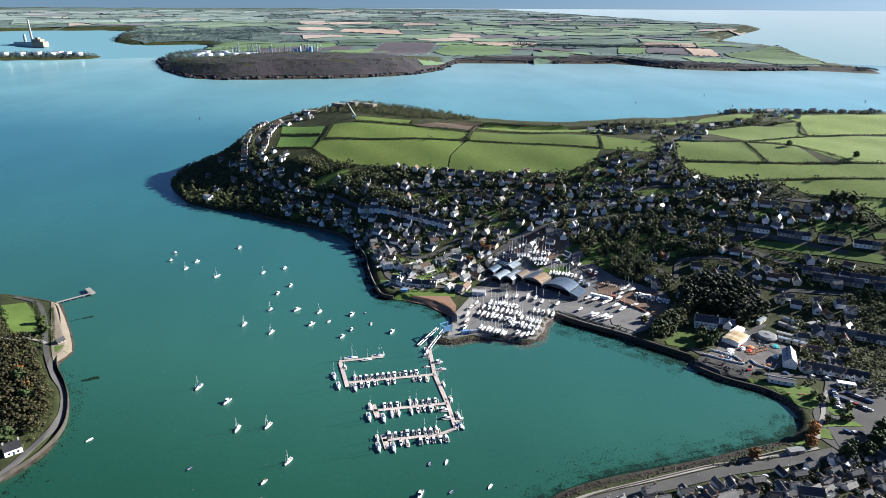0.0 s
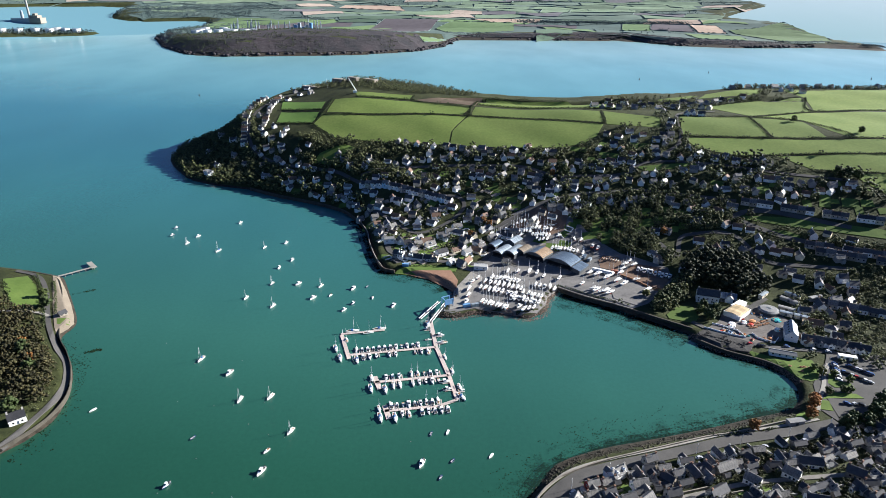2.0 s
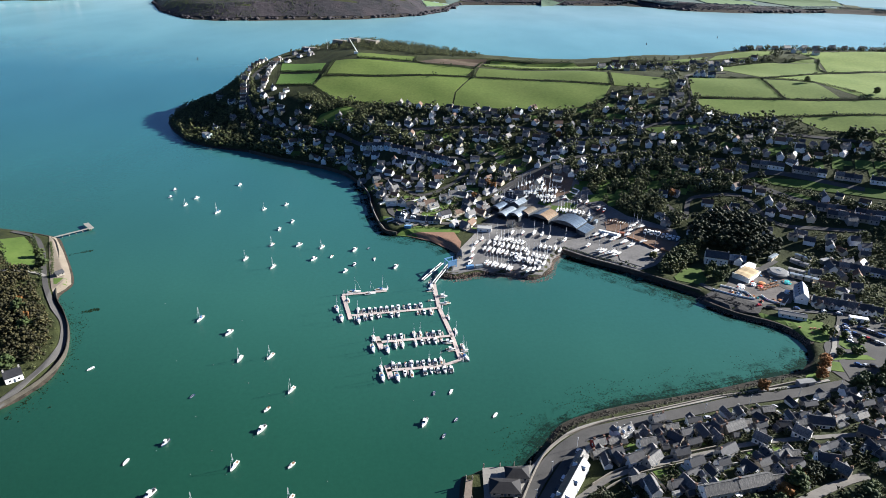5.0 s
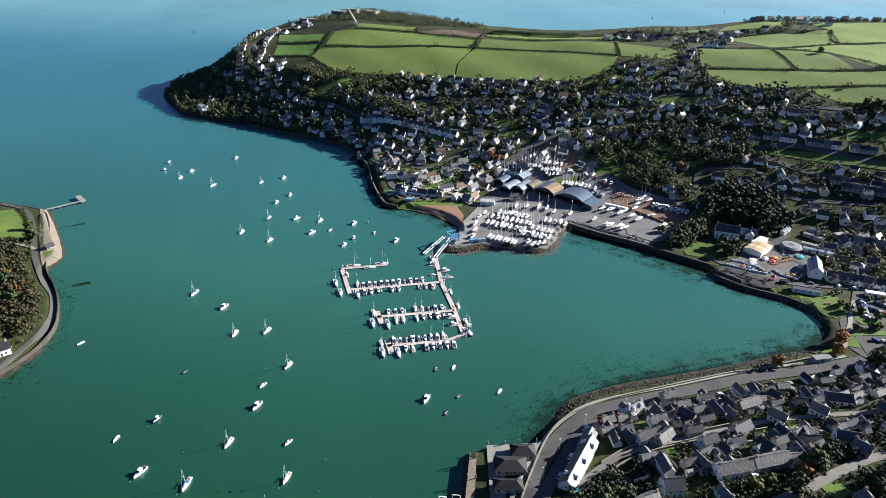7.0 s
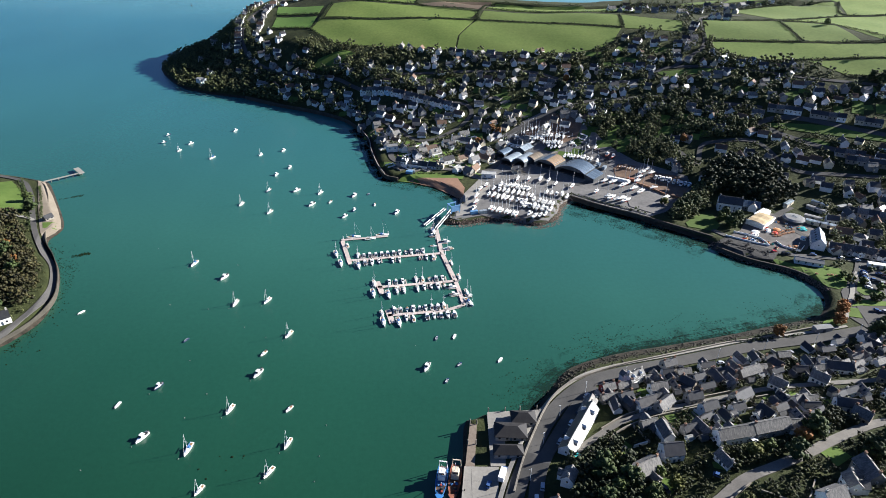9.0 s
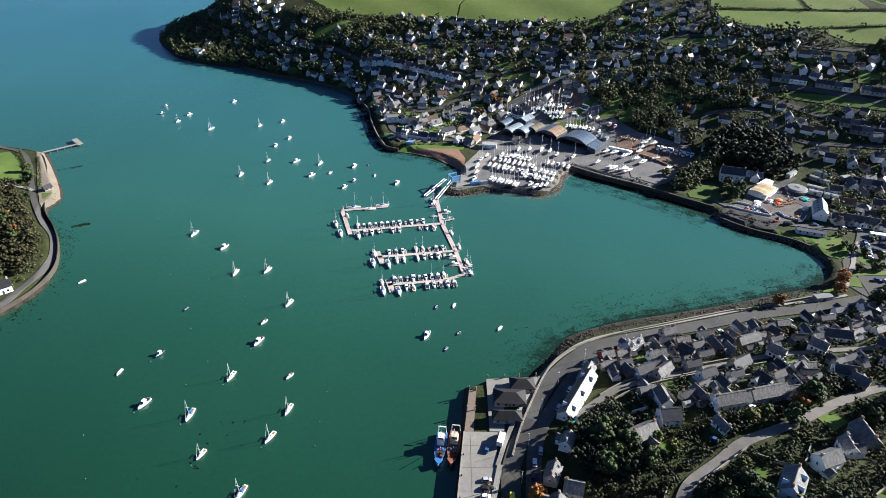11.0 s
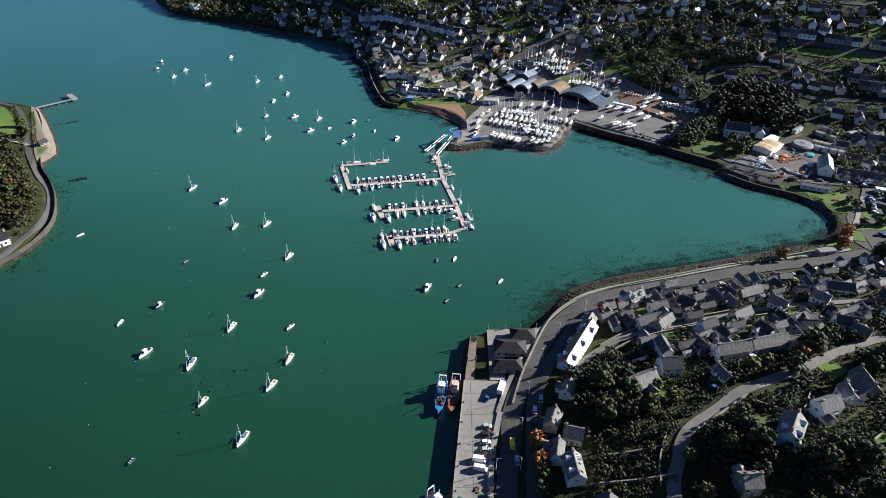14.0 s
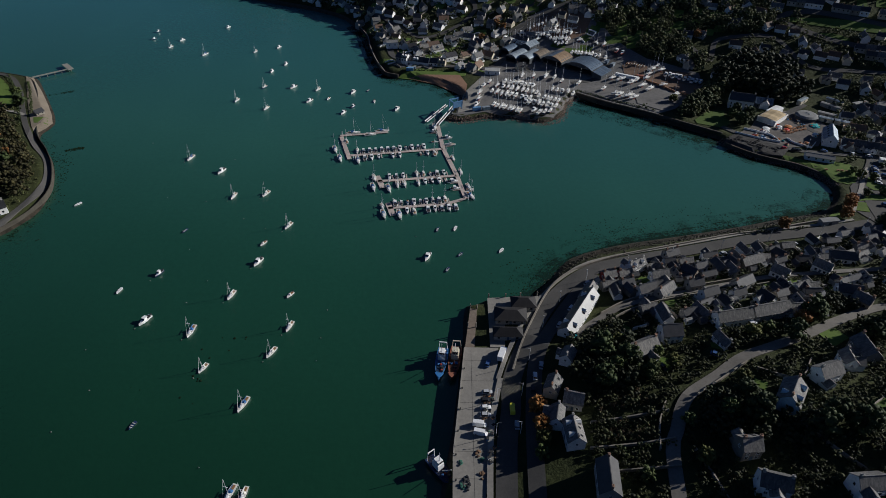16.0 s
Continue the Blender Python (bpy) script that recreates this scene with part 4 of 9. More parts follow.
def house(length, width, wall_h, walls, roof, label, rise=None, wings=(), dormers=0, chimneys=2, fine=True, hip=False, porch=False, lean=False, group="", sink=2.5,
          windows=True, name="house", category="house", skylights=0, panes=False, joined=False):
    """A house at the origin, its ridge along x; walls go down into the slope."""
    rise = rise or width * 0.47
    ob = thing(name, label, category, group)
    if hip:
        k = Kit().box(-length / 2, length / 2, -width / 2, width / 2, -sink, wall_h)
    else:
        k = Kit().prism([(-width / 2, -sink), (width / 2, -sink), (width / 2, wall_h), (0, wall_h + rise), (-width / 2, wall_h)], -length / 2, length / 2)
    roof_kit = hip_roof(length, width, wall_h, rise) if hip else gable_roof(length, width, wall_h, rise)
    if joined:
        # far off: wings and stacks run into the main walls and roof
        for wx, wside, wl, ww, wh in wings:
            m = pose(wx, wside * width * 0.45, 0, 0, 0, 90 * wside)
            more = Kit().prism([(-ww / 2, -sink), (ww / 2, -sink), (ww / 2, wh), (0, wh + ww * 0.4), (-ww / 2, wh)], 0, wl).moved(m)
            k.add(more.v, more.f)
            more = gable_roof(wl, ww, wh, ww * 0.4).moved(m @ pose(wl / 2, 0, 0))
            roof_kit.add(more.v, more.f)
        for i in range(chimneys):
            more = chimney((-1, 1)[i % 2] * (length / 2 - 0.6), wall_h + rise * 0.6, wall_h + rise + 1.1)
            k.add(more.v, more.f)
        wings, chimneys = (), 0
    part("wall", k, walls, ob)
    part("roof", roof_kit, roof, ob)
    for i in range(chimneys):
        x = (-1, 1)[i % 2] * (length / 2 - 0.6)
        part("chimney", chimney(x, wall_h + rise * 0.6, wall_h + rise + 1.1), POTS if walls is not RENDER_WHITE else RENDER_GREY, ob)
    for wx, wside, wl, ww, wh in wings:
        k = Kit()
        r = ww * 0.4
        k.prism([(-ww / 2, -sink), (ww / 2, -sink), (ww / 2, wh), (0, wh + r), (-ww / 2, wh)], 0, wl)
        m = pose(wx, wside * width * 0.45, 0, 0, 0, 90 * wside)
        part("wing", k.moved(m), walls, ob)
        roof_kit = gable_roof(wl, ww, wh, r).moved(m @ pose(wl / 2, 0, 0))
        part("wing_roof", roof_kit, roof, ob)
        if windows:
            add_window(ob, wx, wside * (width * 0.45 + wl + 0.03), wh * 0.35, 0 if wside < 0 else 180, 1.2, 1.3, panes)
    if lean:
        k = Kit().prism([(0, -sink), (3.2, -sink), (3.2, 2.3), (0, 3.2)], -length * 0.3, length * 0.25).moved(pose(0, width / 2 - 0.02, 0))
        part("lean_to", k, walls, ob)
        k = Kit().prism([(-0.05, 3.22), (3.45, 2.2), (3.45, 2.36), (-0.05, 3.38)], -length * 0.3 - 0.2, length * 0.25 + 0.2).moved(pose(0, width / 2, 0))
        part("lean_to_roof", k, roof, ob)
    if porch:
        part("porch", Kit().box(-1.0, 1.0, -width / 2 - 1.6, -width / 2 + 0.1, -sink, 2.4), walls, ob)
        part("porch_roof", gable_roof(2.0, 2.2, 2.4, 0.8).moved(pose(0, -width / 2 - 0.7, 0, 0, 0, 90)), roof, ob)
    elif fine:
        part("door", Kit().box(-0.5, 0.5, -width / 2 - 0.05, -width / 2 + 0.05, 0, 2.1), DOOR_PAINT, ob)
    s = rise / (width / 2)
    for i in range(dormers):
        x = (i + 0.5) / dormers * length - length / 2
        for side in ((-1,) if i % 2 else (-1, 1)):
            zb = wall_h + 0.25 * rise
            k = Kit().prism([(-0.8, zb), (0.8, zb), (0.8, zb + 1.3), (0, zb + 2.0), (-0.8, zb + 1.3)], 0, 2.2).moved(pose(x, side * (width / 2 - 0.4), 0, 0, 0, -90 * side))
            d = part("dormer", k, walls, ob)
            add_window(d, x, side * (width / 2 - 0.36), zb + 0.25, 0 if side < 0 else 180, 1.0, 0.9, False)
    for i in range(skylights):
        x = (i + 0.5) / skylights * length - length / 2
        k = Kit().box(-0.45, 0.45, -0.6, 0.6, 0, 0.12).moved(pose(x, width * 0.26, wall_h + rise * 0.48 + 0.24, -math.degrees(math.atan(s)), 0, 0))
        part("skylight", k, GLASS, ob)
    if windows:
        n = max(2, int(length / (3.2 if fine else 4.2)))
        rows = ([0.9, 3.0] if fine else [2.9]) if wall_h > 4.0 else [0.9]
        for z in rows:
            for side in ((-1, 1) if fine else (-1,)):
                for i in range(n):
                    x = (i + 0.5) / n * length - length / 2
                    if z < 2 and abs(x) < 1.3 and side < 0:
                        continue
                    add_window(ob, x, side * (width / 2 + 0.03), z, 0 if side < 0 else 180, 1.2, 1.4, panes)
        if fine and not hip:
            for side in (-1, 1):
                add_window(ob, side * (length / 2 + 0.03), 0, wall_h * 0.62, 90 * side, 1.0, 1.3, panes)
    return ob


WHITE_LABEL, SLATE_WORDS = "white-rendered house under a dark slate roof", "dark slate roof"
KINDS = [
    house(9.5, 6.4, 3.9, RENDER_WHITE, SLATE, "two-storey white house with a slate roof", fine=False, chimneys=2),
    house(11, 6.6, 2.6, RENDER_WHITE, SLATE_OLD, "white bungalow with dormers and a weathered slate roof", dormers=1, fine=False, chimneys=1, name="bungalow"),
    house(8.5, 6.2, 3.9, RENDER_CREAM, SLATE, "cream two-storey house with a slate roof", wings=[(2, -1, 2.2, 3.8, 3.6)], fine=False, chimneys=1),
    house(11.5, 6.8, 2.6, RENDER_CREAM, TILE, "cream bungalow with a brown tiled roof", chimneys=1, fine=False, name="bungalow"),
    house(10, 6.4, 4.0, RENDER_GREY, SLATE_OLD, "grey rendered house with a weathered slate roof", lean=True, fine=False, chimneys=2),
    house(8, 6.2, 4.2, RENDER_WHITE, SLATE, "white gabled villa with a front wing", wings=[(-1.5, -1, 2.0, 3.6, 4.0)], chimneys=1, fine=False, name="villa"),
    house(10, 7.2, 3.9, RENDER_WHITE, SLATE_OLD, "white hip-roofed house with pale slates", hip=True, rise=2.8, chimneys=1, fine=False),
    house(8.5, 6.2, 3.9, STONE_WALL, SLATE_OLD, "old stone cottage with a weathered slate roof", fine=False, name="cottage"),
]
KINDS_FAR = [
    house(9.5, 6.4, 3.7, RENDER_WHITE, SLATE, "white house with a slate roof far up the hill", fine=False, chimneys=1, windows=False, joined=True, wings=[(1.5, -1, 1.6, 3.6, 3.3)]),
    house(11, 6.6, 2.5, RENDER_WHITE, SLATE_OLD, "white bungalow with pale slates far up the hill", fine=False, chimneys=1, windows=False, joined=True, name="bungalow"),
    house(8.5, 6.2, 3.7, RENDER_CREAM, SLATE, "cream house far up the hill", fine=False, chimneys=1, windows=False, joined=True, name="villa", wings=[(-1.5, 1, 2.2, 3.8, 3.0)]),
    house(10, 6.6, 2.7, RENDER_WHITE, TILE, "white house with brown tiles far up the hill", fine=False, chimneys=0, windows=False, joined=True),
    house(9, 6.2, 3.6, RENDER_GREY, SLATE_OLD, "grey house with a weathered roof far up the hill", fine=False, chimneys=1, windows=False, joined=True, wings=[(2, -1, 2.4, 3.4, 2.6)])]
taken = []


def free_spot(x, y, r):
    if any((x - a) ** 2 + (y - b) ** 2 < (r + c) ** 2 for a, b, c in taken):
        return False
    taken.append((x, y, r))
    return True


ROAD_POINTS = np.concatenate([np.array(smooth_line(line, 3.0)) for line in ROADS.values()])


def off_road(x, y, r):
    return np.min((ROAD_POINTS[:, 0] - x) ** 2 + (ROAD_POINTS[:, 1] - y) ** 2) > r * r


def in_loop(x, y, loop):
    return bool(inland(np.array([x]), np.array([y]), loop)[0] > 0)


def off_fields(x, y, margin=3.0):
    return all(inland(np.array([x]), np.array([y]), loop)[0] < -margin for loop in FIELDS.values())


rng = random.Random(11)


def settle(spots, turn, group, wild=18, loose=4.0):
    """One house at each spot, its ridge near the given turn."""
    for x, y in spots:
        if z_at(x, y) < 1.8 or not free_spot(x, y, loose):
            continue
        k = rng.choice(KINDS_FAR if y > 572 or y > 470 and x > 225 else KINDS + KINDS[:1] + KINDS[5:6])
        a = turn + rng.gauss(0, wild) + (90 if rng.random() < 0.33 else 0) + (180 if rng.random() < 0.3 else 0)
        ob = copy_thing(k, on_ground(x, y, a) @ Matrix.Scale(rng.uniform(0.76, 0.98), 4))
        ob["group"] = group


settle(HOMES_CAPE, -40, "houses on the headland")
for row, n in ((((-257, 868), (-260, 892), (-262, 913), (-264, 935), (-264, 957), (-261, 985)), 13), (((-277, 834), (-282, 856), (-289, 883), (-293, 905), (-295, 930), (-293, 960), (-284, 990)), 16)):
    along = smooth_line(row, 0.5)
    settle([tuple(along[int(i * (len(along) - 1) / (n - 1))]) for i in range(n)], 0, "houses of the headland road", 7, 3.4)
settle(HOMES_SHORE_ROW, -38, "houses along the shore")
settle(HOMES_FIELD_ROW, -22, "houses below the fields")
settle(HOMES_MID_ROW, -18, "houses on the hillside")
settle(HOMES_UPPER, -20, "houses on the hillside")
settle(HOMES_EAST, -24, "houses on the eastern hillside")
settle(HOMES_EAST_LOW, -24, "houses on the eastern hillside")
settle(HOMES_RIDGE, -10, "houses of the ridge hamlet", loose=3.0)
settle([(423, 926), (434, 929), (446, 927), (470, 930), (486, 928), (512, 931), (528, 929), (552, 931), (570, 930), (596, 932), (612, 930), (640, 931)], -4, "houses along the skyline", 8, 3.0)
settle(HOMES_PARK_SIDE, -22, "houses beside the wood")
settle(HOMES_BAY_FRONT, -12, "houses behind the bay")


def terrace(a, b, n, label, group, walls, depth=7.0, wall_h=5.0, gables=True, gap=(), dormers=0):
    """A row of joined houses from a to b, their paint differing from one to the next."""
    a, b = Vector(a), Vector(b)
    step_len = (b - a).length / n
    turn = math.degrees(math.atan2(b.y - a.y, b.x - a.x))
    units = [house(step_len - 0.04, depth + 0.5 * (i % 2), wall_h + 0.25 * (i % 3), w, SLATE_OLD if i % 2 else SLATE, label, fine=False, chimneys=1, name="terraced_house", dormers=dormers if i % 2 else 0, lean=i == 1,
                   wings=[((-0.2, 0.2, 0.1)[i % 3] * step_len, -1, 1.6, step_len * 0.45, wall_h - 0.2)] if gables else (), group=group) for i, w in enumerate(walls)]
    for i in range(n):
        c = a + (b - a) * ((i + 0.5) / n)
        if i in gap:
            continue
        taken.append((c.x, c.y, 5.0))
        copy_thing(units[(i * 7 + i // 3) % len(units)], on_ground(c.x, c.y, turn))
    for u in units:
        away(u)


W, C, G, S, B = RENDER_WHITE, RENDER_CREAM, RENDER_GREY, STONE_WALL, RENDER_BLUE
terrace((-99, 694), (8, 631), 15, "pale terraced house with a gabled bay", "terrace above the shore", [W, C, W, G, W, B], 6.0, 3.7)
terrace((294, 577.5), (404, 528), 17, "terraced house with a slate roof", "terrace above the green", [G, C, W, S], depth=5.5, wall_h=3.2, gables=False, gap=(4, 9, 13))
terrace((326, 511), (385, 482), 9, "grey terraced house with a slate roof", "lower hillside terrace", [G, S, W], 5.4, 3.2, False, (3,))
terrace((330, 500), (392, 470), 9, "stone terraced house with a slate roof", "lower hillside terrace", [S, G], 5.4, 3.2, False, (5,))
terrace((300, 436), (350, 412), 8, "terraced house with a slate roof behind the bay", "terraces behind the bay", [S, G, W], 5.6, 3.2, False)
terrace((260, 384), (300, 368), 6, "harbour-front terraced house with a gabled bay", "harbour front terrace", [W, G, W], 6, 3.6, True)
terrace((-47.5, 529), (-38, 524.5), 2, "tall dark-roofed terraced house", "cottages behind the sea green", [G, W], 6, 5.4, False, dormers=2)
terrace((-37.5, 527.5), (-20, 521.5), 4, "white terraced cottage with dormers", "cottages behind the sea green", [W, W], 6, 3.0, False, dormers=3)
terrace((-19, 522.5), (-6, 520), 2, "low white cottage with a dark roof", "cottages behind the sea green", [W, C], 6, 3.0, False, dormers=2)
for x, y, ln, w, h, turn, roof, label in ((-55, 561, 10, 6.5, 5.6, 14, FELT, "white flat-fronted three-storey house"), (-2.5, 534, 11, 8, 4.0, 30, SLATE, "white workshop with a blue-grey roof and roof lights")):
    b = house(ln, w, h, RENDER_WHITE, roof, label, rise=1.2 if h > 5 else 2.2, chimneys=0, fine=False, skylights=0 if h > 5 else 3)
    b.matrix_basis = on_ground(x, y, turn)
    taken.append((x, y, 6.0))

settle([(-70, 578), (-71, 603), (-75, 618), (-8, 608), (-18, 560), (-4, 569), (1, 565), (6, 578), (13, 586), (-36, 556), (-26, 553), (-60, 600), (-65, 590), (-61, 571), (-44, 560), (-14, 553), (-31, 545)], 24, "houses of the harbour village", 10, 3.0)
settle([(19, 557), (24, 561), (29, 567), (40, 577), (45, 581), (31, 538), (36, 543), (11, 540), (17, 545), (6, 513), (16, 511), (21, 516), (47, 560), (33, 553), (46, 614), (31, 631), (53, 590), (60, 598)], 42, "houses beside the boatyard", 10, 3.0)

shore_villa = house(13, 7, 4.6, RENDER_WHITE, FELT, "broad white flat-roofed villa above the headland shore", rise=0.5, wings=[(3, -1, 3, 5, 2.8)], chimneys=0, fine=False, name="villa", category="house")
shore_villa.matrix_basis = on_ground(-312, 784, -30)
taken.append((-312, 784, 9.0))
# more homes along the roads, on land that is still free
for name, n, turn, group in (("upper_town_road", 96, -14, "houses on the hillside"), ("middle_road", 54, -16, "houses on the hillside"), ("village_road", 16, 70, "houses of the ridge hamlet"),
                             ("terrace_road", 34, -30, "houses along the shore"), ("cape_road", 18, -50, "houses on the headland"), ("loop_road", 18, -18, "houses beside the wood"),
                             ("hairpin_road", 22, -24, "houses on the eastern hillside"), ("village_street", 5, 20, "houses of the harbour village")):
    line, side = sides(smooth_line(ROADS[name], 3.0))
    for _ in range(n * 3):
        i = rng.randrange(len(line))
        p = line[i] + side[i] * rng.choice((-1, 1)) * rng.uniform(10, 26)
        if off_road(p[0], p[1], 8) and off_fields(p[0], p[1], 6):
            settle([(p[0], p[1])], turn, group, loose=4.6)
for k in KINDS + KINDS_FAR:
    away(k)


# ---- the near village, house by house ----
near_rng = random.Random(3)
WALLS = [RENDER_WHITE, RENDER_WHITE, RENDER_GREY, RENDER_GREY, RENDER_WHITE, STONE_WALL, STONE_WALL]
WORDS = {"white_render": "white-rendered", "cream_render": "cream-rendered", "grey_render": "grey-rendered", "rubble_masonry": "rubble stone", "pale_blue_render": "pale blue", "dark_red_paint": "dark red"}


def near_house(x, y, length, width, wall_h, turn, walls=None, label="", **more):
    walls = walls or near_rng.choice(WALLS)
    length, width, wall_h = max(length, 6.5), width * 0.70, wall_h * 0.85
    if y > 212:
        length, width, wall_h = length * 0.86, width * 0.88, wall_h * 0.88
    if "wings" not in more and near_rng.random() < 0.55:
        more["wings"] = [(near_rng.uniform(-0.3, 0.3) * length, near_rng.choice((-1, 1)), near_rng.uniform(2.5, 4.5), near_rng.uniform(3.2, 4.6), wall_h * near_rng.uniform(0.55, 0.9))]
    more.setdefault("skylights", near_rng.choice((0, 0, 0, 2)))
    more.setdefault("chimneys", near_rng.choice((1, 1, 2)))
    roof = near_rng.choice((SLATE, SLATE, SLATE_OLD) if y > 212 else (SLATE, SLATE_OLD, SLATE_OLD))
    ob = house(length, width, wall_h, walls, more.pop("roof", roof), label or "%s house with a slate roof on the slope" % WORDS[walls.name], group="houses of the near village", sink=4.0, **more)
    ob.matrix_basis = on_ground(x, y, turn, 0.2)
    taken.append((x, y, max(width, length * 0.45) * 0.62))
    return ob


SPECIAL = {5: dict(walls=RENDER_WHITE, roof=SLATE_OLD, wings=[(1.2, 1, 2.6, 3.4, 2.2)], label="small white house with a pale roof above the quay road"), 6: dict(walls=RENDER_CREAM, roof=SLATE_OLD, label="cream gabled house with a pale roof above the quay road"),
           8: dict(walls=RENDER_WHITE, roof=SLATE_OLD, label="white gabled house with a pale roof above the quay road"), 1: dict(walls=RENDER_RED, label="house with a dark red painted gable", wings=()), 2: dict(walls=RENDER_WHITE, label="tall white house on the sea road", dormers=2),
           9: dict(walls=RENDER_WHITE, label="white house with dormers and roof lights", dormers=2, skylights=3, roof=SLATE_OLD), 16: dict(walls=RENDER_BLUE, label="pale blue gabled house beside the hill road", wings=(), dormers=2, chimneys=2)}
for i, row in enumerate(NEAR_SHORE + NEAR_HILL + NEAR_LANE):
    near_house(*row, panes=i < 22, **SPECIAL.get(i, {}))
# long white harbour building with a teal awning
row = house(31, 7.0, 4.2, RENDER_WHITE, SLATE, "long white harbour building with a slate roof and teal awning", chimneys=3, dormers=3, panes=True, name="harbour_building", category="building", sink=3)
row.matrix_basis = on_ground(57.5, 212, 59, 0.2)
TEAL = surface("teal_canvas", (0.02, 0.24, 0.25), (0.04, 0.34, 0.34), 0.5, 2.0, 0.8, bump=0)
part("awning", Kit().prism([(-5.6, 2.4), (-3.4, 3.1), (-3.4, 3.25), (-5.6, 2.55)], -16.0, -12.5), TEAL, row, "teal canvas awning")
taken.append((52, 204, 8)), taken.append((58, 213, 8)), taken.append((64, 222, 8))
SLATE_DARK = surface("dark_slate_roofing", (0.022, 0.021, 0.022), (0.045, 0.042, 0.042), 0.35, 1.6, 0.65, bump=0.35, depth=0.03, extra=slate_lines)
# the pier station: three hipped pavilions on a piled deck
for x, y, length, width, turn in ((33.6, 220.6, 10.5, 6.5, 0), (27.2, 212.4, 13.5, 8.0, -2), (25.2, 201.2, 12, 5, 0)):
    b = house(length, width, 2.8, RENDER_GREY, SLATE_DARK, "low hipped pavilion with a dark slate roof on the waterfront deck", rise=2.6, hip=True, chimneys=0, group="waterfront pavilions", name="pavilion", category="pavilion", sink=0.6)
    b.matrix_basis = pose(x, y, 4.4, 0, 0, turn)
    taken.append((x, y, 9))
# more homes between the lanes, where the ground is free
for _ in range(380):
    x, y = near_rng.uniform(70, 270), near_rng.uniform(205, 292)
    if 205 + (x - 70) * 0.05 < y < 246 + (x - 70) * 0.24 and off_road(x, y, 7.0) and all((x - a) ** 2 + (y - b) ** 2 > (c + 3.2) ** 2 for a, b, c in taken[-120:]):
        near_house(x, y, near_rng.uniform(6, 9.5), near_rng.uniform(5.4, 7.4), near_rng.choice((2.8, 3.6, 4.6)), near_rng.choice((15, 15, 105)) + near_rng.gauss(0, 8), fine=False, chimneys=near_rng.choice((0, 1, 2)), name="cottage")
for x, y, length, turn in ((190, 180, 11, 20), (205, 195, 10, 110), (178, 158, 10, 100), (150, 130, 12, 15), (170, 122, 10, 95), (128, 118, 9, 5), (205, 165, 11, 30), (215, 215, 12, 15), (232, 228, 10, 100), (225, 195, 12, 10)):
    if off_road(x, y, 7):
        near_house(x, y, length, 8.5, 5.0, turn)


# ---- promenade, gardens and plot walls of the near village ----
line, side = sides(smooth_line(ROADS["quay_road"][4:], 4.0))
ribbon("promenade", [tuple(p + s * 5.6) for p, s in zip(line[::3], side[::3])], 1.8, CONCRETE, "pale paved promenade beside the sea wall", "pavement", 0.62, 3.0)
ribbon("pavement", [tuple(p + s * 4.4) for p, s in zip(*[q[:40:3] for q in sides(smooth_line([(16, 60), (19.5, 142), (22.5, 165), (25, 176)], 4.0))])], 2.2, CONCRETE, "pale raised footway beside the quay road", "pavement", 0.7, 3.0)
garden_rng = random.Random(9)


def gardens(n, x0, x1, y0, y1, size, ok, label):
    done = 0
    for _ in range(n * 30):
        x, y = garden_rng.uniform(x0, x1), garden_rng.uniform(y0, y1)
        w, h = garden_rng.uniform(*size), garden_rng.uniform(*size)
        if done < n and ok(x, y) and z_at(x, y) > 2.5 and off_road(x, y, 0.6 * max(w, h) + 3) and all((x - a) ** 2 + (y - b) ** 2 > (c + 0.42 * (w + h) / 2) ** 2 for a, b, c in taken) and off_fields(x, y, 6):
            t = radians(garden_rng.gauss(18, 8) if y < 320 else garden_rng.gauss(-20, 8))
            loop = [(x + a * w / 2 * math.cos(t) - b * h / 2 * math.sin(t), y + a * w / 2 * math.sin(t) + b * h / 2 * math.cos(t)) for a, b in ((-1, -1), (1, -0.8), (0.9, 1), (-1, 0.9))]
            patch("lawn", loop, LAWN, label, "lawn", 0.3, 4.0)
            taken.append((x, y, 0.42 * (w + h) / 2))
            done += 1


NEAR_LAWNS = ([(90.5, 216), (96, 217.5), (100, 210.7), (95, 206.2)], [(106, 221), (111.6, 222.5), (115, 215.6), (110, 211.3)], [(106.7, 189), (114, 187.6), (111.3, 183.5), (106.3, 186)], [(83.8, 183.5), (92.4, 179.2), (85.2, 173.5), (81.7, 180.3)],
              [(151.3, 194.4), (160.3, 196), (162.4, 189.6), (153.5, 184)], [(114.5, 167.5), (119, 164), (116.5, 160.5), (111.3, 164.8)], [(167.2, 194), (178.4, 197.4), (181.4, 195.5), (169, 189.3)], [(148.3, 152), (155.3, 154.6), (151.8, 149.2), (146.6, 148)],
              [(75.8, 206.3), (78.4, 202.2), (75, 193.3), (72.9, 199)])
for loop in NEAR_LAWNS:
    patch("lawn", loop, LAWN, "small walled back garden lawn", "lawn", 0.3, 4.0)
    taken.append((sum(p[0] for p in loop) / 4, sum(p[1] for p in loop) / 4, 3.2))
gardens(22, 90, 250, 200, 250, (3.5, 7), lambda x, y: y < 240 + (x - 70) * 0.1, "small green back garden")
gardens(70, -190, 420, 540, 720, (7, 15), lambda x, y: True, "bright green hillside garden")
gardens(10, -60, 30, 520, 620, (7, 13), lambda x, y: True, "bright green village garden")
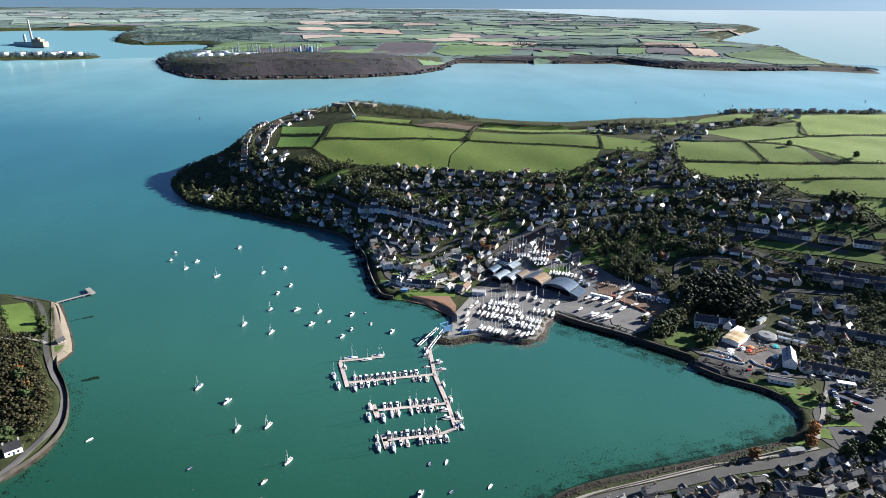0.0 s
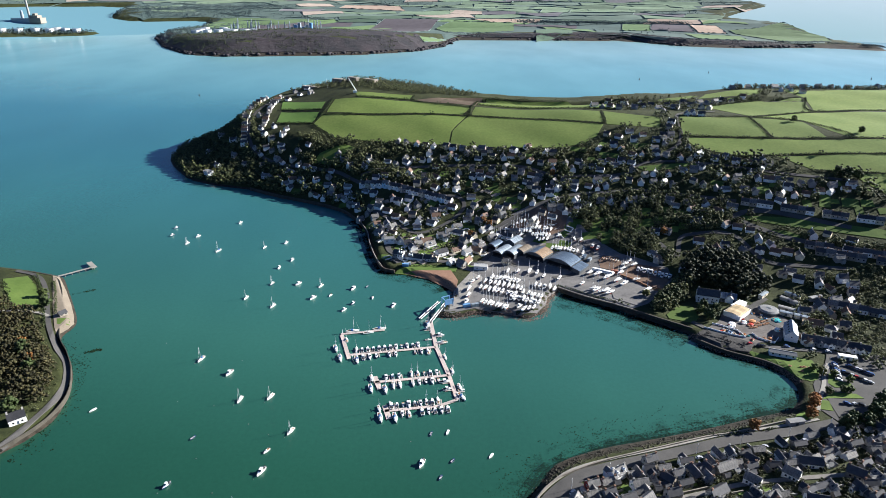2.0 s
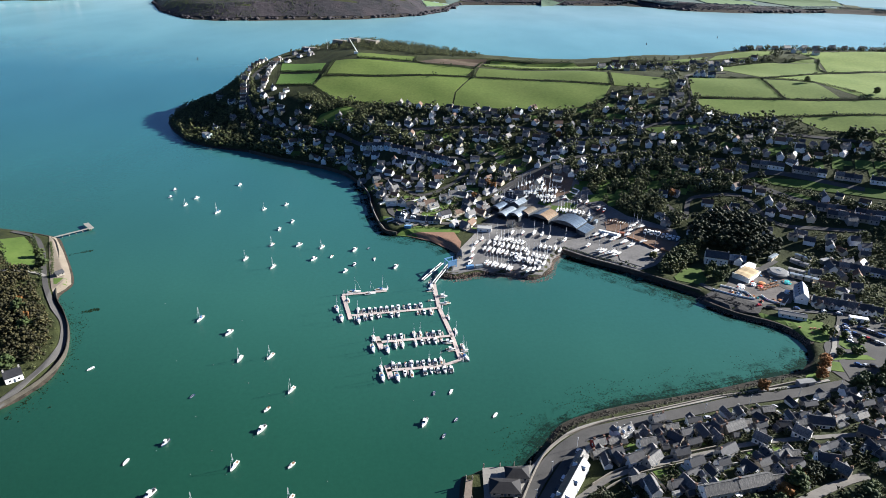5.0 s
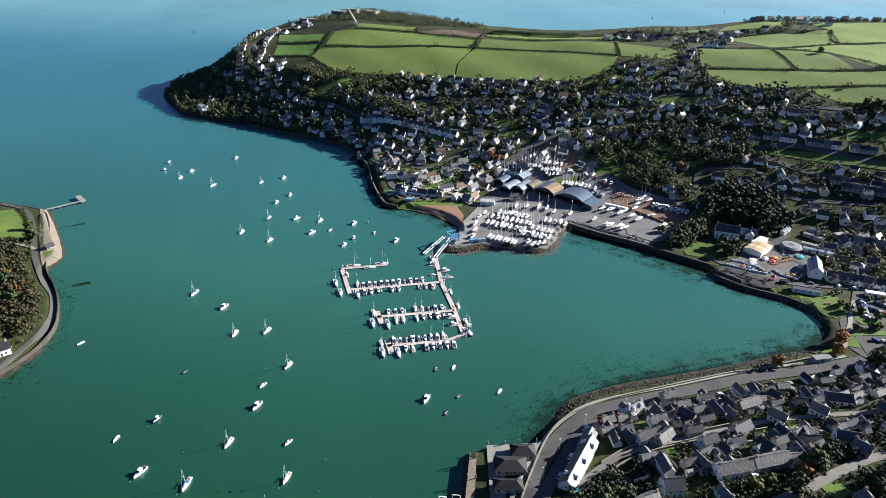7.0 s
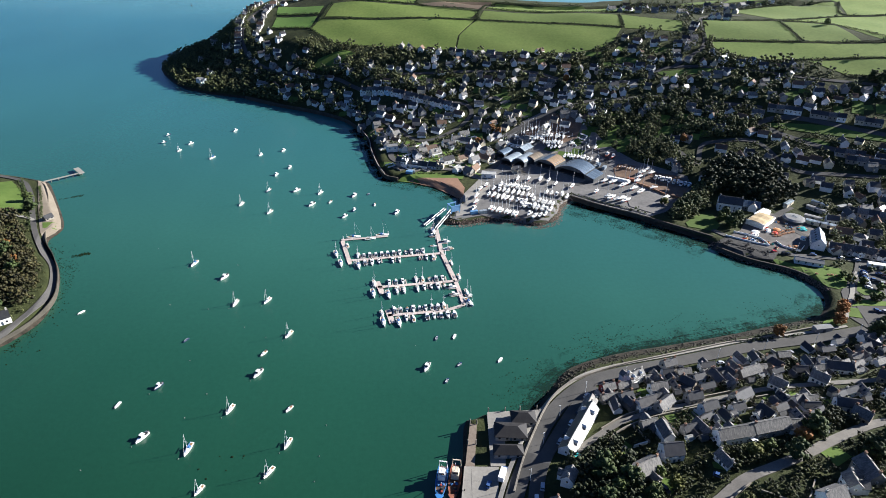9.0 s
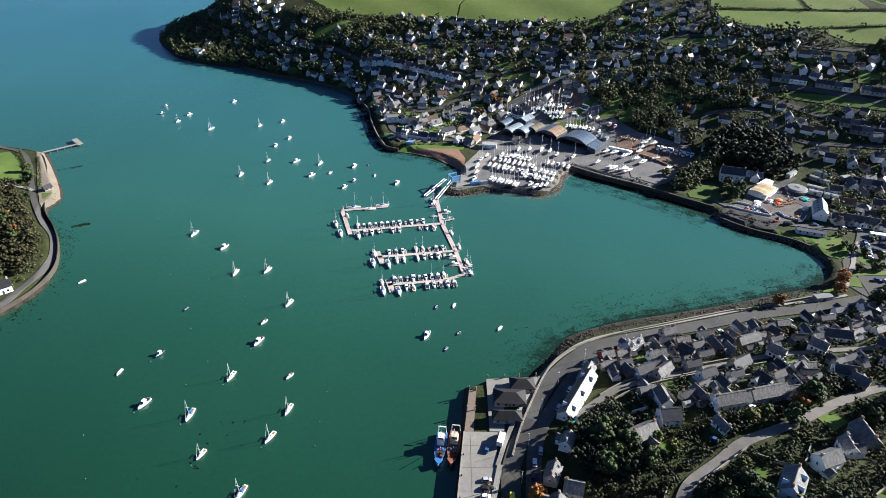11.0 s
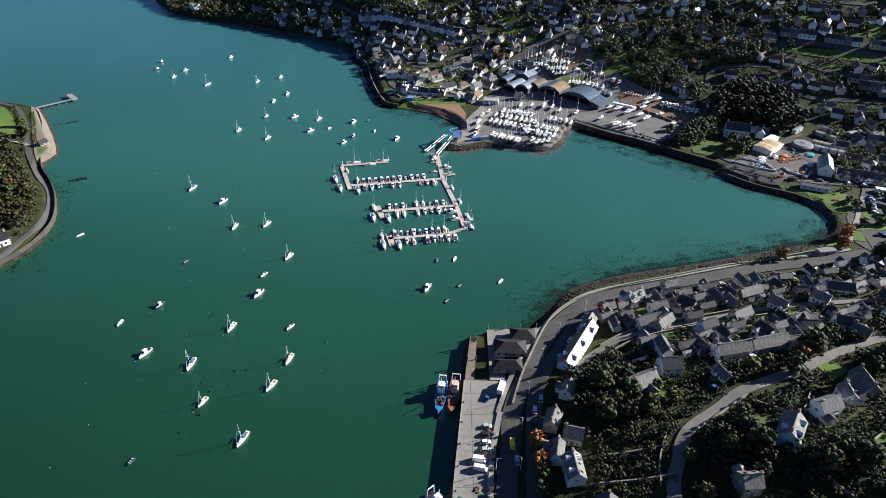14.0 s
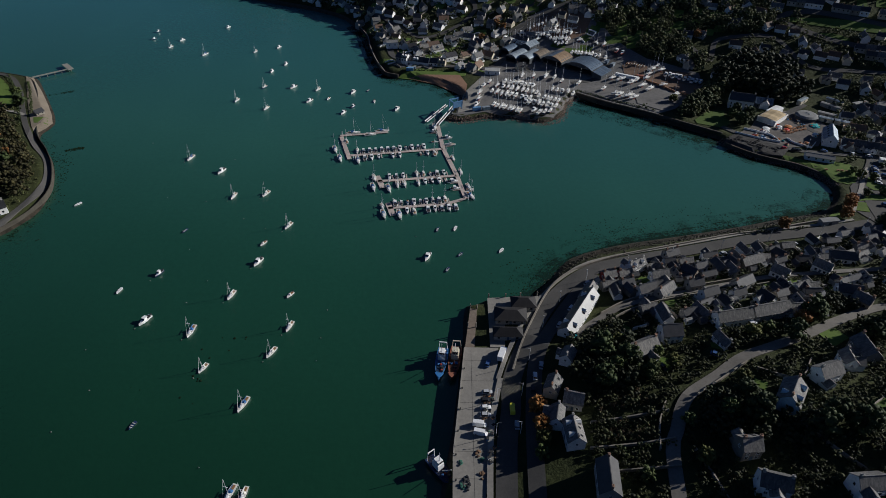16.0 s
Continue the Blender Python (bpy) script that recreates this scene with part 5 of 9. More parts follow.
for pts in (((52, 152), (64, 152.5), (80, 154)), ((50, 141), (66, 141), (79, 142)), ((50, 131), (78, 131)), ((92, 160), (104, 168), (116, 176)), ((118, 172), (130, 165), (140, 176)), ((68, 214), (82, 222), (106, 229), (135, 237)),
            ((70, 208), (82, 215), (106, 222.5), (150, 233)), ((82, 214), (86, 203)), ((96, 218), (99, 206)), ((110, 221), (113, 209)), ((125, 225), (129, 213)), ((140, 228), (144, 218)), ((60, 200), (70, 196)), ((120, 146), (128, 130), (136, 118)),
            ((148, 150), (160, 158), (172, 166)), ((84, 138), (88, 120), (90, 100)), ((73, 138), (76, 150), (80, 158))):
    wall_along("garden_wall", pts, 0.5, lambda x, y: z_at(x, y) - 0.6, lambda x, y: z_at(x, y) + 1.4, STONE_WALL, "old rubble stone garden wall", "wall", 3.0)


# sheds and yard walls behind the houses between the lanes
yard_rng = random.Random(23)
SHEDS = [house(3.4, 2.6, 2.0, STONE_WALL, SLATE, "small stone shed in a back yard", chimneys=0, fine=False, windows=False, name="shed", category="shed", sink=1.5, group="back-yard sheds"),
         house(2.8, 2.2, 1.9, RENDER_WHITE, FELT, "small white shed in a back yard", chimneys=0, fine=False, windows=False, name="shed", category="shed", sink=1.5, group="back-yard sheds")]
for x, y, r in [t for t in taken if 70 < t[0] < 250 and 200 < t[1] < 290]:
    a = radians(yard_rng.choice((18, 108)) + yard_rng.gauss(0, 6))
    px, py = x + math.cos(a + 1.57) * (r + 2.2), y - abs(math.sin(a + 1.57)) * (r + 1.6) - 1.0
    if yard_rng.random() < 0.6 and off_road(px, py, 4) and all((px - b) ** 2 + (py - c) ** 2 > (d + 1.2) ** 2 for b, c, d in taken):
        copy_thing(yard_rng.choice(SHEDS), on_ground(px, py, math.degrees(a)))
        taken.append((px, py, 1.6))
    if yard_rng.random() < 0.7:
        ends = [(x + math.cos(a) * (r + k), y + math.sin(a) * (r + k)) for k in (0.2, yard_rng.uniform(4, 7))]
        if all(off_road(p, q, 4) for p, q in ends):
            wall_along("garden_wall", ends, 0.35, lambda u, v: z_at(u, v) - 0.6, lambda u, v: z_at(u, v) + 1.7, yard_rng.choice((RENDER_WHITE, STONE_WALL, RENDER_GREY)), "tall back-yard wall", "garden wall", 3.0)
for t in SHEDS:
    away(t)


# ---- yards, paths and garden walls of the harbour village ----
PATH_GRIT = surface("pale_path_grit", (0.20, 0.18, 0.15), (0.34, 0.31, 0.27), 0.2, 1.0, 0.95, bump=0.3, depth=0.03, vary=0.3)
vg = random.Random(41)
homes = [t for t in taken if -110 < t[0] < 130 and 500 < t[1] < 660]
for x, y, r in homes:
    w, d, turn = vg.uniform(5, 9), vg.uniform(3.5, 7), math.radians(vg.choice((25, 40, -50)) + vg.gauss(0, 6))
    cx, cy = x + vg.uniform(-7, 7), y - vg.uniform(3, 8)
    if not off_road(cx, cy, 5) or not off_fields(cx, cy, 3) or z_at(cx, cy) < 2.5:
        continue
    ca, sa = math.cos(turn), math.sin(turn)
    loop = [(cx + p * w / 2 * ca - q * d / 2 * sa, cy + p * w / 2 * sa + q * d / 2 * ca) for p, q in ((-1, -1), (1, -1), (1, 1), (-1, 1))]
    pick = vg.random()
    if pick < 0.5:
        patch("lawn", loop, LAWN, "small garden lawn", "lawn", 0.3, 4.0)
    else:
        patch("yard", loop, PATH_GRIT if pick < 0.85 else ASPHALT, "gritted house yard", "yard", 0.3, 4.0)
    if vg.random() < 0.75:
        wall_along("garden_wall", loop[:vg.choice((2, 3, 4))], 0.4, lambda u, v: z_at(u, v) - 0.5, lambda u, v: z_at(u, v) + 1.3, RENDER_WHITE if vg.random() < 0.4 else STONE_WALL, "low garden wall", "garden wall", 3.0)


# ---- trees and woods ----
def foliage(name, dark, light, vary=0.25, island=False):
    m = surface(name, dark, light, 0.25, 1.4, 0.75, bump=0.5, depth=0.25, vary=vary, island=island, spec=0.25)
    return m


LEAF_DARK = foliage("dark_green_leaves", (0.018, 0.030, 0.009), (0.048, 0.066, 0.018))
LEAF_GREEN = foliage("green_leaves", (0.035, 0.052, 0.012), (0.085, 0.105, 0.028))
LEAF_OLIVE = foliage("olive_leaves", (0.060, 0.066, 0.014), (0.125, 0.125, 0.030))
LEAF_RUST = foliage("autumn_leaves", (0.14, 0.062, 0.016), (0.27, 0.125, 0.032))
LEAF_WOOD = foliage("woodland_leaves", (0.034, 0.047, 0.019), (0.112, 0.118, 0.046), 0.65, True)
LEAF_NEAR = foliage("garden_leaves", (0.014, 0.021, 0.008), (0.052, 0.055, 0.018), 0.7, True)
BARK = surface("bark", (0.045, 0.035, 0.026), (0.09, 0.07, 0.05), 0.8, 3.0, 0.95, bump=0.5, depth=0.05)


def leaf_sprays(kit, c, r, n, rng, size):
    """Small leaf sprays, every way up, over a clump."""
    for _ in range(n):
        d = Vector((rng.gauss(0, 1), rng.gauss(0, 1), rng.gauss(0.25, 0.9))).normalized()
        p = Vector(c) + d * r * rng.uniform(0.8, 1.3)
        s = Vector((rng.gauss(0, 1), rng.gauss(0, 1), rng.gauss(0, 0.7))).normalized()
        t = s.cross(Vector((rng.gauss(0, 1), rng.gauss(0, 1), rng.gauss(0, 1))).normalized())
        w = size * rng.uniform(0.5, 1.4)
        kit.add([p - s * w, p + t * w * 0.8, p + s * w, p - t * w * 0.8], [(0, 1, 2), (0, 2, 3)])


def crown_kit(seed, h, r, clumps, sprays, size, low=0.25, small=1.0):
    g = random.Random(seed)
    k = Kit()
    for i in range(clumps):
        a, u = 2.399 * i + g.uniform(-0.3, 0.3), (i + 0.5) / clumps
        z = h * (low + (1 - low) * u * g.uniform(0.85, 1.12))
        ring = r * math.sqrt(max(0.05, 1 - ((u - 0.35) / 0.72) ** 2)) * g.uniform(0.3, 0.95)
        c, cr = (ring * math.cos(a), ring * math.sin(a), z), r * g.uniform(0.2, 0.42) * small
        k.lump(c, cr, g, g.uniform(0.65, 0.95))
        leaf_sprays(k, c, cr, sprays, g, size)
    return k


def trunk_kit(seed, h, r):
    g = random.Random(seed)
    k = Kit().rod((0, 0, -0.6), (0, 0, h * 0.45), r * 0.09, r * 0.055, 7)
    for i in range(5):
        a = 1.3 * i + g.uniform(-0.3, 0.3)
        k.rod((0, 0, h * (0.22 + 0.05 * i)), (math.cos(a) * r * 0.6, math.sin(a) * r * 0.6, h * (0.5 + 0.07 * i)), r * 0.035, r * 0.012, 5)
    return k


def tree(seed, h, r, leaves, label):
    ob = thing("tree", label, "tree")
    part("trunk", trunk_kit(seed, h, r), BARK, ob)
    part("crown", crown_kit(seed, h, r, 30, 18, r * 0.11, 0.25, 0.85), leaves, ob, smooth=True)
    return ob


TREES = [tree(1, 9.5, 4.6, LEAF_DARK, "broad dark green tree"), tree(2, 8, 3.8, LEAF_GREEN, "rounded green garden tree"), tree(3, 11, 5.2, LEAF_DARK, "tall dark green tree"),
         tree(4, 6, 3.2, LEAF_OLIVE, "small olive-green tree"), tree(5, 5, 2.6, LEAF_GREEN, "low green shrub-like tree"), tree(6, 7, 3.6, LEAF_RUST, "tree in rust-brown autumn leaf")]
g2 = random.Random(5)
hedge_kits = [crown_kit(80 + i, 1.0, 0.7, 4, 4, 0.12, 0.2) for i in range(6)]
far_kits = [crown_kit(100 + i, 1.0, 0.7, 2, 0, 0.1, 0.2) for i in range(6)]
wood_low = [crown_kit(40 + i, 1.0, 0.56, 7, 6, 0.09, 0.12) for i in range(6)]
wood_rich = [crown_kit(90 + i, 1.0, 0.54, 15, 7, 0.07, 0.1, 0.68) for i in range(6)]
wood_fine = [crown_kit(60 + i, 1.0, 0.54, 9, 8, 0.085, 0.1, 0.9) for i in range(6)]


def grove(loop, gap, sizes, label, fine=False, keep=None, name="woodland", mat=None, avoid=True):
    """Trees or bushes that fill a stretch of land, none on roads, lawns or houses."""
    xs, ys = [p[0] for p in loop], [p[1] for p in loop]
    nx, ny = int((max(xs) - min(xs)) / gap) + 1, int((max(ys) - min(ys)) / gap) + 1
    gx, gy = np.meshgrid(np.arange(nx) * gap + min(xs), np.arange(ny) * gap + min(ys))
    gx, gy = gx.ravel() + np.random.uniform(-0.45, 0.45, gx.size) * gap, gy.ravel() + np.random.uniform(-0.45, 0.45, gy.size) * gap
    ok = (inland(gx, gy, loop) > 0) & (height(gx, gy) > 2.0)
    if keep:
        ok &= np.random.uniform(0, 1, gx.size) < keep
    gx, gy = gx[ok], gy[ok]
    if avoid and len(gx):
        ok = np.ones(len(gx), bool)
        for i in range(0, len(gx), 400):
            d2 = (gx[i:i + 400, None] - ROAD_POINTS[None, :, 0]) ** 2 + (gy[i:i + 400, None] - ROAD_POINTS[None, :, 1]) ** 2
            ok[i:i + 400] &= d2.min(1) > 16
        for f in FIELDS.values():
            ok &= inland(gx, gy, f) < 0.5
        tk = np.array(taken)
        for i in range(0, len(gx), 400):
            d2 = (gx[i:i + 400, None] - tk[None, :, 0]) ** 2 + (gy[i:i + 400, None] - tk[None, :, 1]) ** 2
            ok[i:i + 400] &= (d2 > (tk[None, :, 2] * 1.0 + 1.2) ** 2).all(1)
        gx, gy = gx[ok], gy[ok]
    if not len(gx):
        return None
    z = height(gx, gy)
    spots = [(x, y, h - 0.3, g2.uniform(*sizes), g2.uniform(0, 6.28), g2.randrange(6)) for x, y, h in zip(gx, gy, z)]
    return spread(name, spots, wood_rich if fine == 2 else wood_fine if fine else wood_low, mat or LEAF_WOOD, label, "woodland" if name == "woodland" else "shrubs")


LEAF_DENSE = foliage("dense_dark_leaves", (0.013, 0.020, 0.009), (0.040, 0.045, 0.017), 0.3, True)
WOODS = {}
WOODS["headland"] = [(-240, 741), (-296, 759), (-338, 783), (-378, 838), (-404, 885), (-408, 940), (-395, 1010), (-340, 1080), (-300, 1090), (-285, 960), (-270, 870), (-215, 800), (-190, 740), (-200, 718)]
WOODS["shore_bank"] = [(-88, 640), (-113, 664), (-151, 692), (-197, 716), (-240, 743), (-225, 762), (-180, 738), (-130, 705), (-95, 672)]
WOODS["terrace_bank"] = [(-92, 705), (5, 648), (20, 655), (-20, 690), (-80, 722), (-150, 760), (-165, 740)]
WOODS["yard_slope"] = [(100, 606), (122, 590), (137, 564), (152, 545), (165, 526), (178, 517), (202, 500), (214, 502), (212, 520), (200, 536), (210, 552), (232, 545), (280, 545), (300, 560), (270, 590), (200, 612), (150, 615), (110, 625)]
WOODS["park"] = [(207, 464), (216, 470), (229, 463), (240, 453), (251, 445), (272, 461), (278, 485), (262, 502), (237, 508), (214, 497), (203, 486)]
WOODS["yard_end"] = [(167, 430), (174, 442), (186, 456), (196, 470), (206, 478), (209, 464), (201, 447), (191, 440), (177, 426)]
WOODS["slope_east"] = [(230, 548), (285, 540), (330, 512), (360, 492), (395, 470), (400, 490), (340, 525), (300, 545), (280, 580)]
WOODS["fort"] = [(-200, 1010), (-120, 960), (-40, 930), (40, 925), (60, 945), (-20, 1000), (-120, 1060), (-200, 1080), (-260, 1040)]
WOODS["shore_left"] = [(-420, 470), (-345, 425), (-322, 418), (-303, 393), (-282, 366), (-266, 350), (-256, 328), (-252, 312), (-264, 300), (-330, 270), (-480, 300), (-560, 400), (-460, 440)]
grove(WOODS["headland"], 6.2, (4, 8.5), "dense dark trees on the headland")
grove(WOODS["shore_bank"], 6.0, (5, 10), "trees and scrub on the shore bank")
grove(WOODS["terrace_bank"], 5.2, (4, 9), "dark trees on the bank behind the terrace")
grove(WOODS["yard_slope"], 5.4, (5, 10), "dense mixed trees on the slope above the boatyard", fine=2)
grove(WOODS["park"], 6.0, (9, 16), "tall dark wood beside the hotel", fine=2, mat=LEAF_DENSE)
grove(WOODS["yard_end"], 4.2, (6, 9.5), "trees at the end of the boatyard", fine=2)
grove(WOODS["slope_east"], 4.5, (3, 6.5), "scrub on the slope below the terrace")
grove(WOODS["fort"], 7.0, (3, 6), "low scrub on the ridge")
LEAF_MIXED = foliage("autumn_mixed_leaves", (0.017, 0.021, 0.008), (0.056, 0.046, 0.017), 0.6, True)
grove(WOODS["shore_left"], 5.8, (4, 9.5), "mixed wood in autumn leaf by the shore road", fine=2, mat=LEAF_MIXED)
for loop in ([(54, 204), (67, 213), (73, 207), (71, 196), (78, 186), (71, 168), (52, 168), (48, 183)], [(155, 219), (177, 223), (179, 211), (152, 196), (146, 203)], [(89, 154), (110, 162), (113, 152), (103, 142), (87, 138)],
             [(105, 139), (116, 147), (130, 150), (126, 139), (113, 132)]):
    grove(loop, 4.2, (4, 8), "dense dark trees among the village gardens", fine=2, mat=LEAF_DENSE)
# gardens: shrubs and small trees between the houses
grove([(-100, 640), (-60, 560), (20, 520), (60, 575), (110, 620), (20, 625), (-40, 650)], 6.0, (2.5, 6), "garden shrubs and small trees", keep=0.55, name="garden_shrubs")
grove([(-190, 740), (-90, 690), (20, 650), (110, 625), (290, 585), (420, 555), (440, 600), (350, 655), (280, 700), (160, 712), (60, 725), (-60, 770), (-140, 800), (-200, 830)], 6.6, (3.5, 10),
      "garden trees and hedges between the houses", keep=0.7, name="garden_shrubs")
grove([(190, 660), (290, 640), (300, 700), (280, 800), (240, 760), (200, 745), (150, 725)], 7.0, (3, 7), "trees round the hamlet", keep=0.6, name="garden_shrubs")
grove([(190, 820), (330, 815), (470, 865), (640, 905), (640, 930), (360, 905), (240, 905), (180, 890)], 8.0, (3, 7), "windswept trees along the ridge", keep=0.5, name="garden_shrubs")
grove([(250, 360), (330, 340), (420, 380), (420, 480), (300, 470), (275, 430), (270, 390)], 5.0, (2.5, 6), "garden trees behind the bay", keep=0.8, name="garden_shrubs")
grove([(55, 190), (70, 215), (110, 240), (170, 262), (225, 280), (260, 280), (270, 200), (220, 150), (160, 110), (60, 90), (48, 130)], 3.1, (1.4, 4.4), "dark garden shrubs and hedges on the slope",
      fine=True, keep=0.85, name="garden_shrubs", mat=LEAF_NEAR)
grove([(415, 555), (520, 480), (620, 560), (600, 640), (455, 598), (432, 565)], 7.5, (4, 8), "trees beyond the eastern terraces", keep=0.6, name="garden_shrubs")
grove([(395, 470), (520, 400), (560, 480), (430, 545)], 7.5, (4, 8), "trees beyond the eastern terraces", keep=0.6, name="garden_shrubs")
grove([(-345, 470), (-322, 430), (-312, 428), (-290, 394), (-272, 368), (-262, 356), (-268, 350), (-300, 388), (-335, 440), (-360, 480)], 3.2, (1.2, 2.6), "roadside bushes above the shore", keep=0.7, name="garden_shrubs")
grove([(-262, 352), (-248, 328), (-246, 305), (-252, 290), (-262, 296), (-256, 318)], 3.2, (1.2, 2.8), "roadside bushes above the shore", keep=0.7, name="garden_shrubs")
grove([(255, 508), (300, 482), (350, 452), (420, 430), (440, 480), (380, 500), (330, 522), (290, 545), (250, 545), (225, 520)], 5.0, (2.2, 5), "dark scrub on the slope behind the bay", keep=0.85, name="garden_shrubs")
grove([(72, 222), (110, 232), (180, 250), (225, 262), (230, 282), (160, 268), (90, 252), (70, 236)], 2.4, (0.9, 2.4), "hedges and bushes in the back yards", keep=0.75, name="garden_shrubs", mat=LEAF_NEAR)
grove([(410, 920), (660, 920), (660, 945), (410, 945)], 5.0, (3, 6.5), "wind-clipped trees along the skyline", keep=0.7, name="garden_shrubs")
LEAF_BRACKEN = foliage("dry_bracken", (0.05, 0.034, 0.018), (0.12, 0.085, 0.045), 0.5, True)
for loop in ([(53, 165), (72, 165.5), (74, 158), (56, 157)], [(56, 148), (61, 153), (73, 150), (70, 141), (57, 142)]):
    grove(loop, 1.6, (0.9, 1.9), "dry brown bracken and brambles on the bank", keep=0.85, name="garden_shrubs", mat=LEAF_BRACKEN)


# ---- single trees, hedges, rocks ----
def plant(i, x, y, scale_turn=0.0):
    t = copy_thing(TREES[i], on_ground(x, y, (x * 37 + y * 11) % 360, -0.2))
    t["group"] = "trees of the waterside" if y < 480 else "trees of the hill"


TREES[3]["label"] = "small rounded olive-green tree"
for i, x, y in ((5, 231, 313), (5, 228, 309), (5, 221, 299), (5, 182, 287.5), (4, 245, 322), (4, 255, 323.5), (4, 259, 322.5), (4, 266, 334), (3, 252, 343), (4, 250, 348), (4, 259, 341), (0, 240, 290), (2, 233, 284), (0, 247, 288), (2, 256, 294), (0, 262, 300), (2, 268, 306), (2, 262, 285), (0, 274, 280), (2, 282, 292), (1, 202, 424), (0, 206, 415), (2, 211, 420), (0, 205, 428),
                (5, 33.5, 160), (5, 34, 151), (3, 34.5, 145), (4, 33.2, 140), (0, 132, 145), (2, 138, 140), (0, 126, 140), (1, 99, 150), (2, 108, 148), (0, 107, 156), (3, 110, 166), (5, 148, 200), (2, 155, 204), (5, 158, 207),
                (0, 72, 180), (1, 66, 176), (2, 62, 186), (3, 70, 192), (1, 78, 172), (0, 60, 170), (4, 84, 184), (3, 88, 178), (0, 170, 190), (2, 178, 192), (1, 185, 200), (0, 140, 190), (4, 132, 195), (3, 124, 192),
                (1, -330, 446), (0, -318, 430), (5, -300, 372), (2, -292, 360), (5, -283, 352), (0, -275, 340), (5, -305, 350), (0, -262, 300),
                (1, -330, 800), (3, -318, 790), (3, -306, 785), (0, -350, 830), (5, 40, 590), (5, 46, 583), (5, 210, 545), (3, 178, 432), (0, 183, 442), (2, 190, 447), (0, 175, 440), (3, 168, 452), (5, 26, 568), (4, 85, 148),
                (5, 120, 660), (0, 128, 668), (2, 132, 660), (0, 400, 605), (2, 408, 600), (0, 416, 597), (1, 420, 740), (1, 470, 690), (0, 60, 105), (3, 70, 110), (0, 80, 100), (3, 86, 132), (4, 66, 128)):
    plant(i, x, y)
for t in TREES:
    away(t)


def hedge_line(pts, h=2.0, gap=1.5, label="dark clipped field hedge", mat=None):
    line = smooth_line(pts, gap)
    g = random.Random(int(pts[0][0] * 7 + pts[0][1]))
    spots = []
    for p in line:
        if g.random() < 0.97:
            s = h * g.uniform(0.75, 1.35) * (1.9 if g.random() < 0.02 else 1)
            spots.append((p[0] + g.uniform(-0.5, 0.5), p[1] + g.uniform(-0.5, 0.5), z_at(p[0], p[1]) - 0.2, s, g.uniform(0, 6.3), g.randrange(6)))
    ob = spread("hedge", spots, hedge_kits, mat or LEAF_DARK, label, "hedge", kind="")
    return ob


for pts in (((-174, 872), (-70, 848), (30, 823), (110, 796), (198, 764)), ((-182, 846), (-160, 818), (-142, 797), (-60, 769), (4, 746), (66, 726), (130, 716)), ((33, 824), (36, 852), (58, 912)), ((205, 812), (200, 764)),
            ((-166, 925), (-172, 876), (-184, 848)), ((46, 866), (136, 840), (230, 820)), ((279, 716), (372, 693), (430, 683), (490, 668)), ((376, 760), (373, 694)), ((296, 780), (376, 764), (431, 742), (454, 700), (458, 676)),
            ((286, 680), (322, 658), (370, 654), (472, 634)), ((383, 618), (452, 598)), ((500, 868), (478, 802), (582, 806)), ((345, 832), (400, 846), (495, 870)), ((290, 776), (282, 742), (278, 712)), ((-246, 928), (-178, 889)),
            ((-240, 870), (-184, 850)), ((-46, 921), (-40, 894), (35, 852)), ((61, 914), (120, 912), (178, 905)), ((385, 763), (474, 796)), ((-130, 920), (-50, 904))):
    hedge_line(pts)
for pts in (((-362, 483.5), (-345.5, 466), (-329, 442.5), (-314, 419.5), (-300.5, 398)), ((-338.5, 475), (-322, 449), (-304, 417.5)), ((-380, 470), (-371, 463)), ((-374, 461), (-364, 456)), ((-366, 452), (-358, 446)), ((-357, 442), (-350, 436)), ((-349, 433), (-343, 428))):
    hedge_line(pts, 1.6, 1.3, "dark bushy hedge beside the shore road")
for pts in ((99, 471.5), (112, 462), (126, 452), (140, 443)), ((140, 443), (150, 436.5)), ((-42, 508), (12, 510)), ((-360, 487), (-338, 455), (-322, 428)), ((150, 282.5), (160, 282), (173, 284), (179, 286)), ((186, 286), (195, 288)), ((60, 178), (72, 170), (82, 168)), ((52, 150), (80, 150)), ((54, 138), (78, 140)):
    hedge_line(pts, 1.5, 1.5, "low bushy dark green hedge")
rock_kits = [Kit().lump((0, 0, 0), 1.0, random.Random(70 + i), 0.65) for i in range(6)]


def rocks(pts, width, n, size, z, label, mat, name="rock_armour"):
    g = random.Random(len(pts) * 31 + n)
    line, side = sides(smooth_line(pts, 2.0))
    spots = []
    for _ in range(n):
        i = g.randrange(len(line))
        p = line[i] + side[i] * g.uniform(-width / 2, width / 2) + np.array([g.uniform(-1.2, 1.2), g.uniform(-1.2, 1.2)])
        spots.append((p[0], p[1], max(z_at(p[0], p[1]), -0.2) + g.uniform(-0.25, 0.15), g.uniform(*size), g.uniform(0, 6.3), g.randrange(6)))
    return spread(name, spots, rock_kits, mat, label, "rocks", smooth=False)


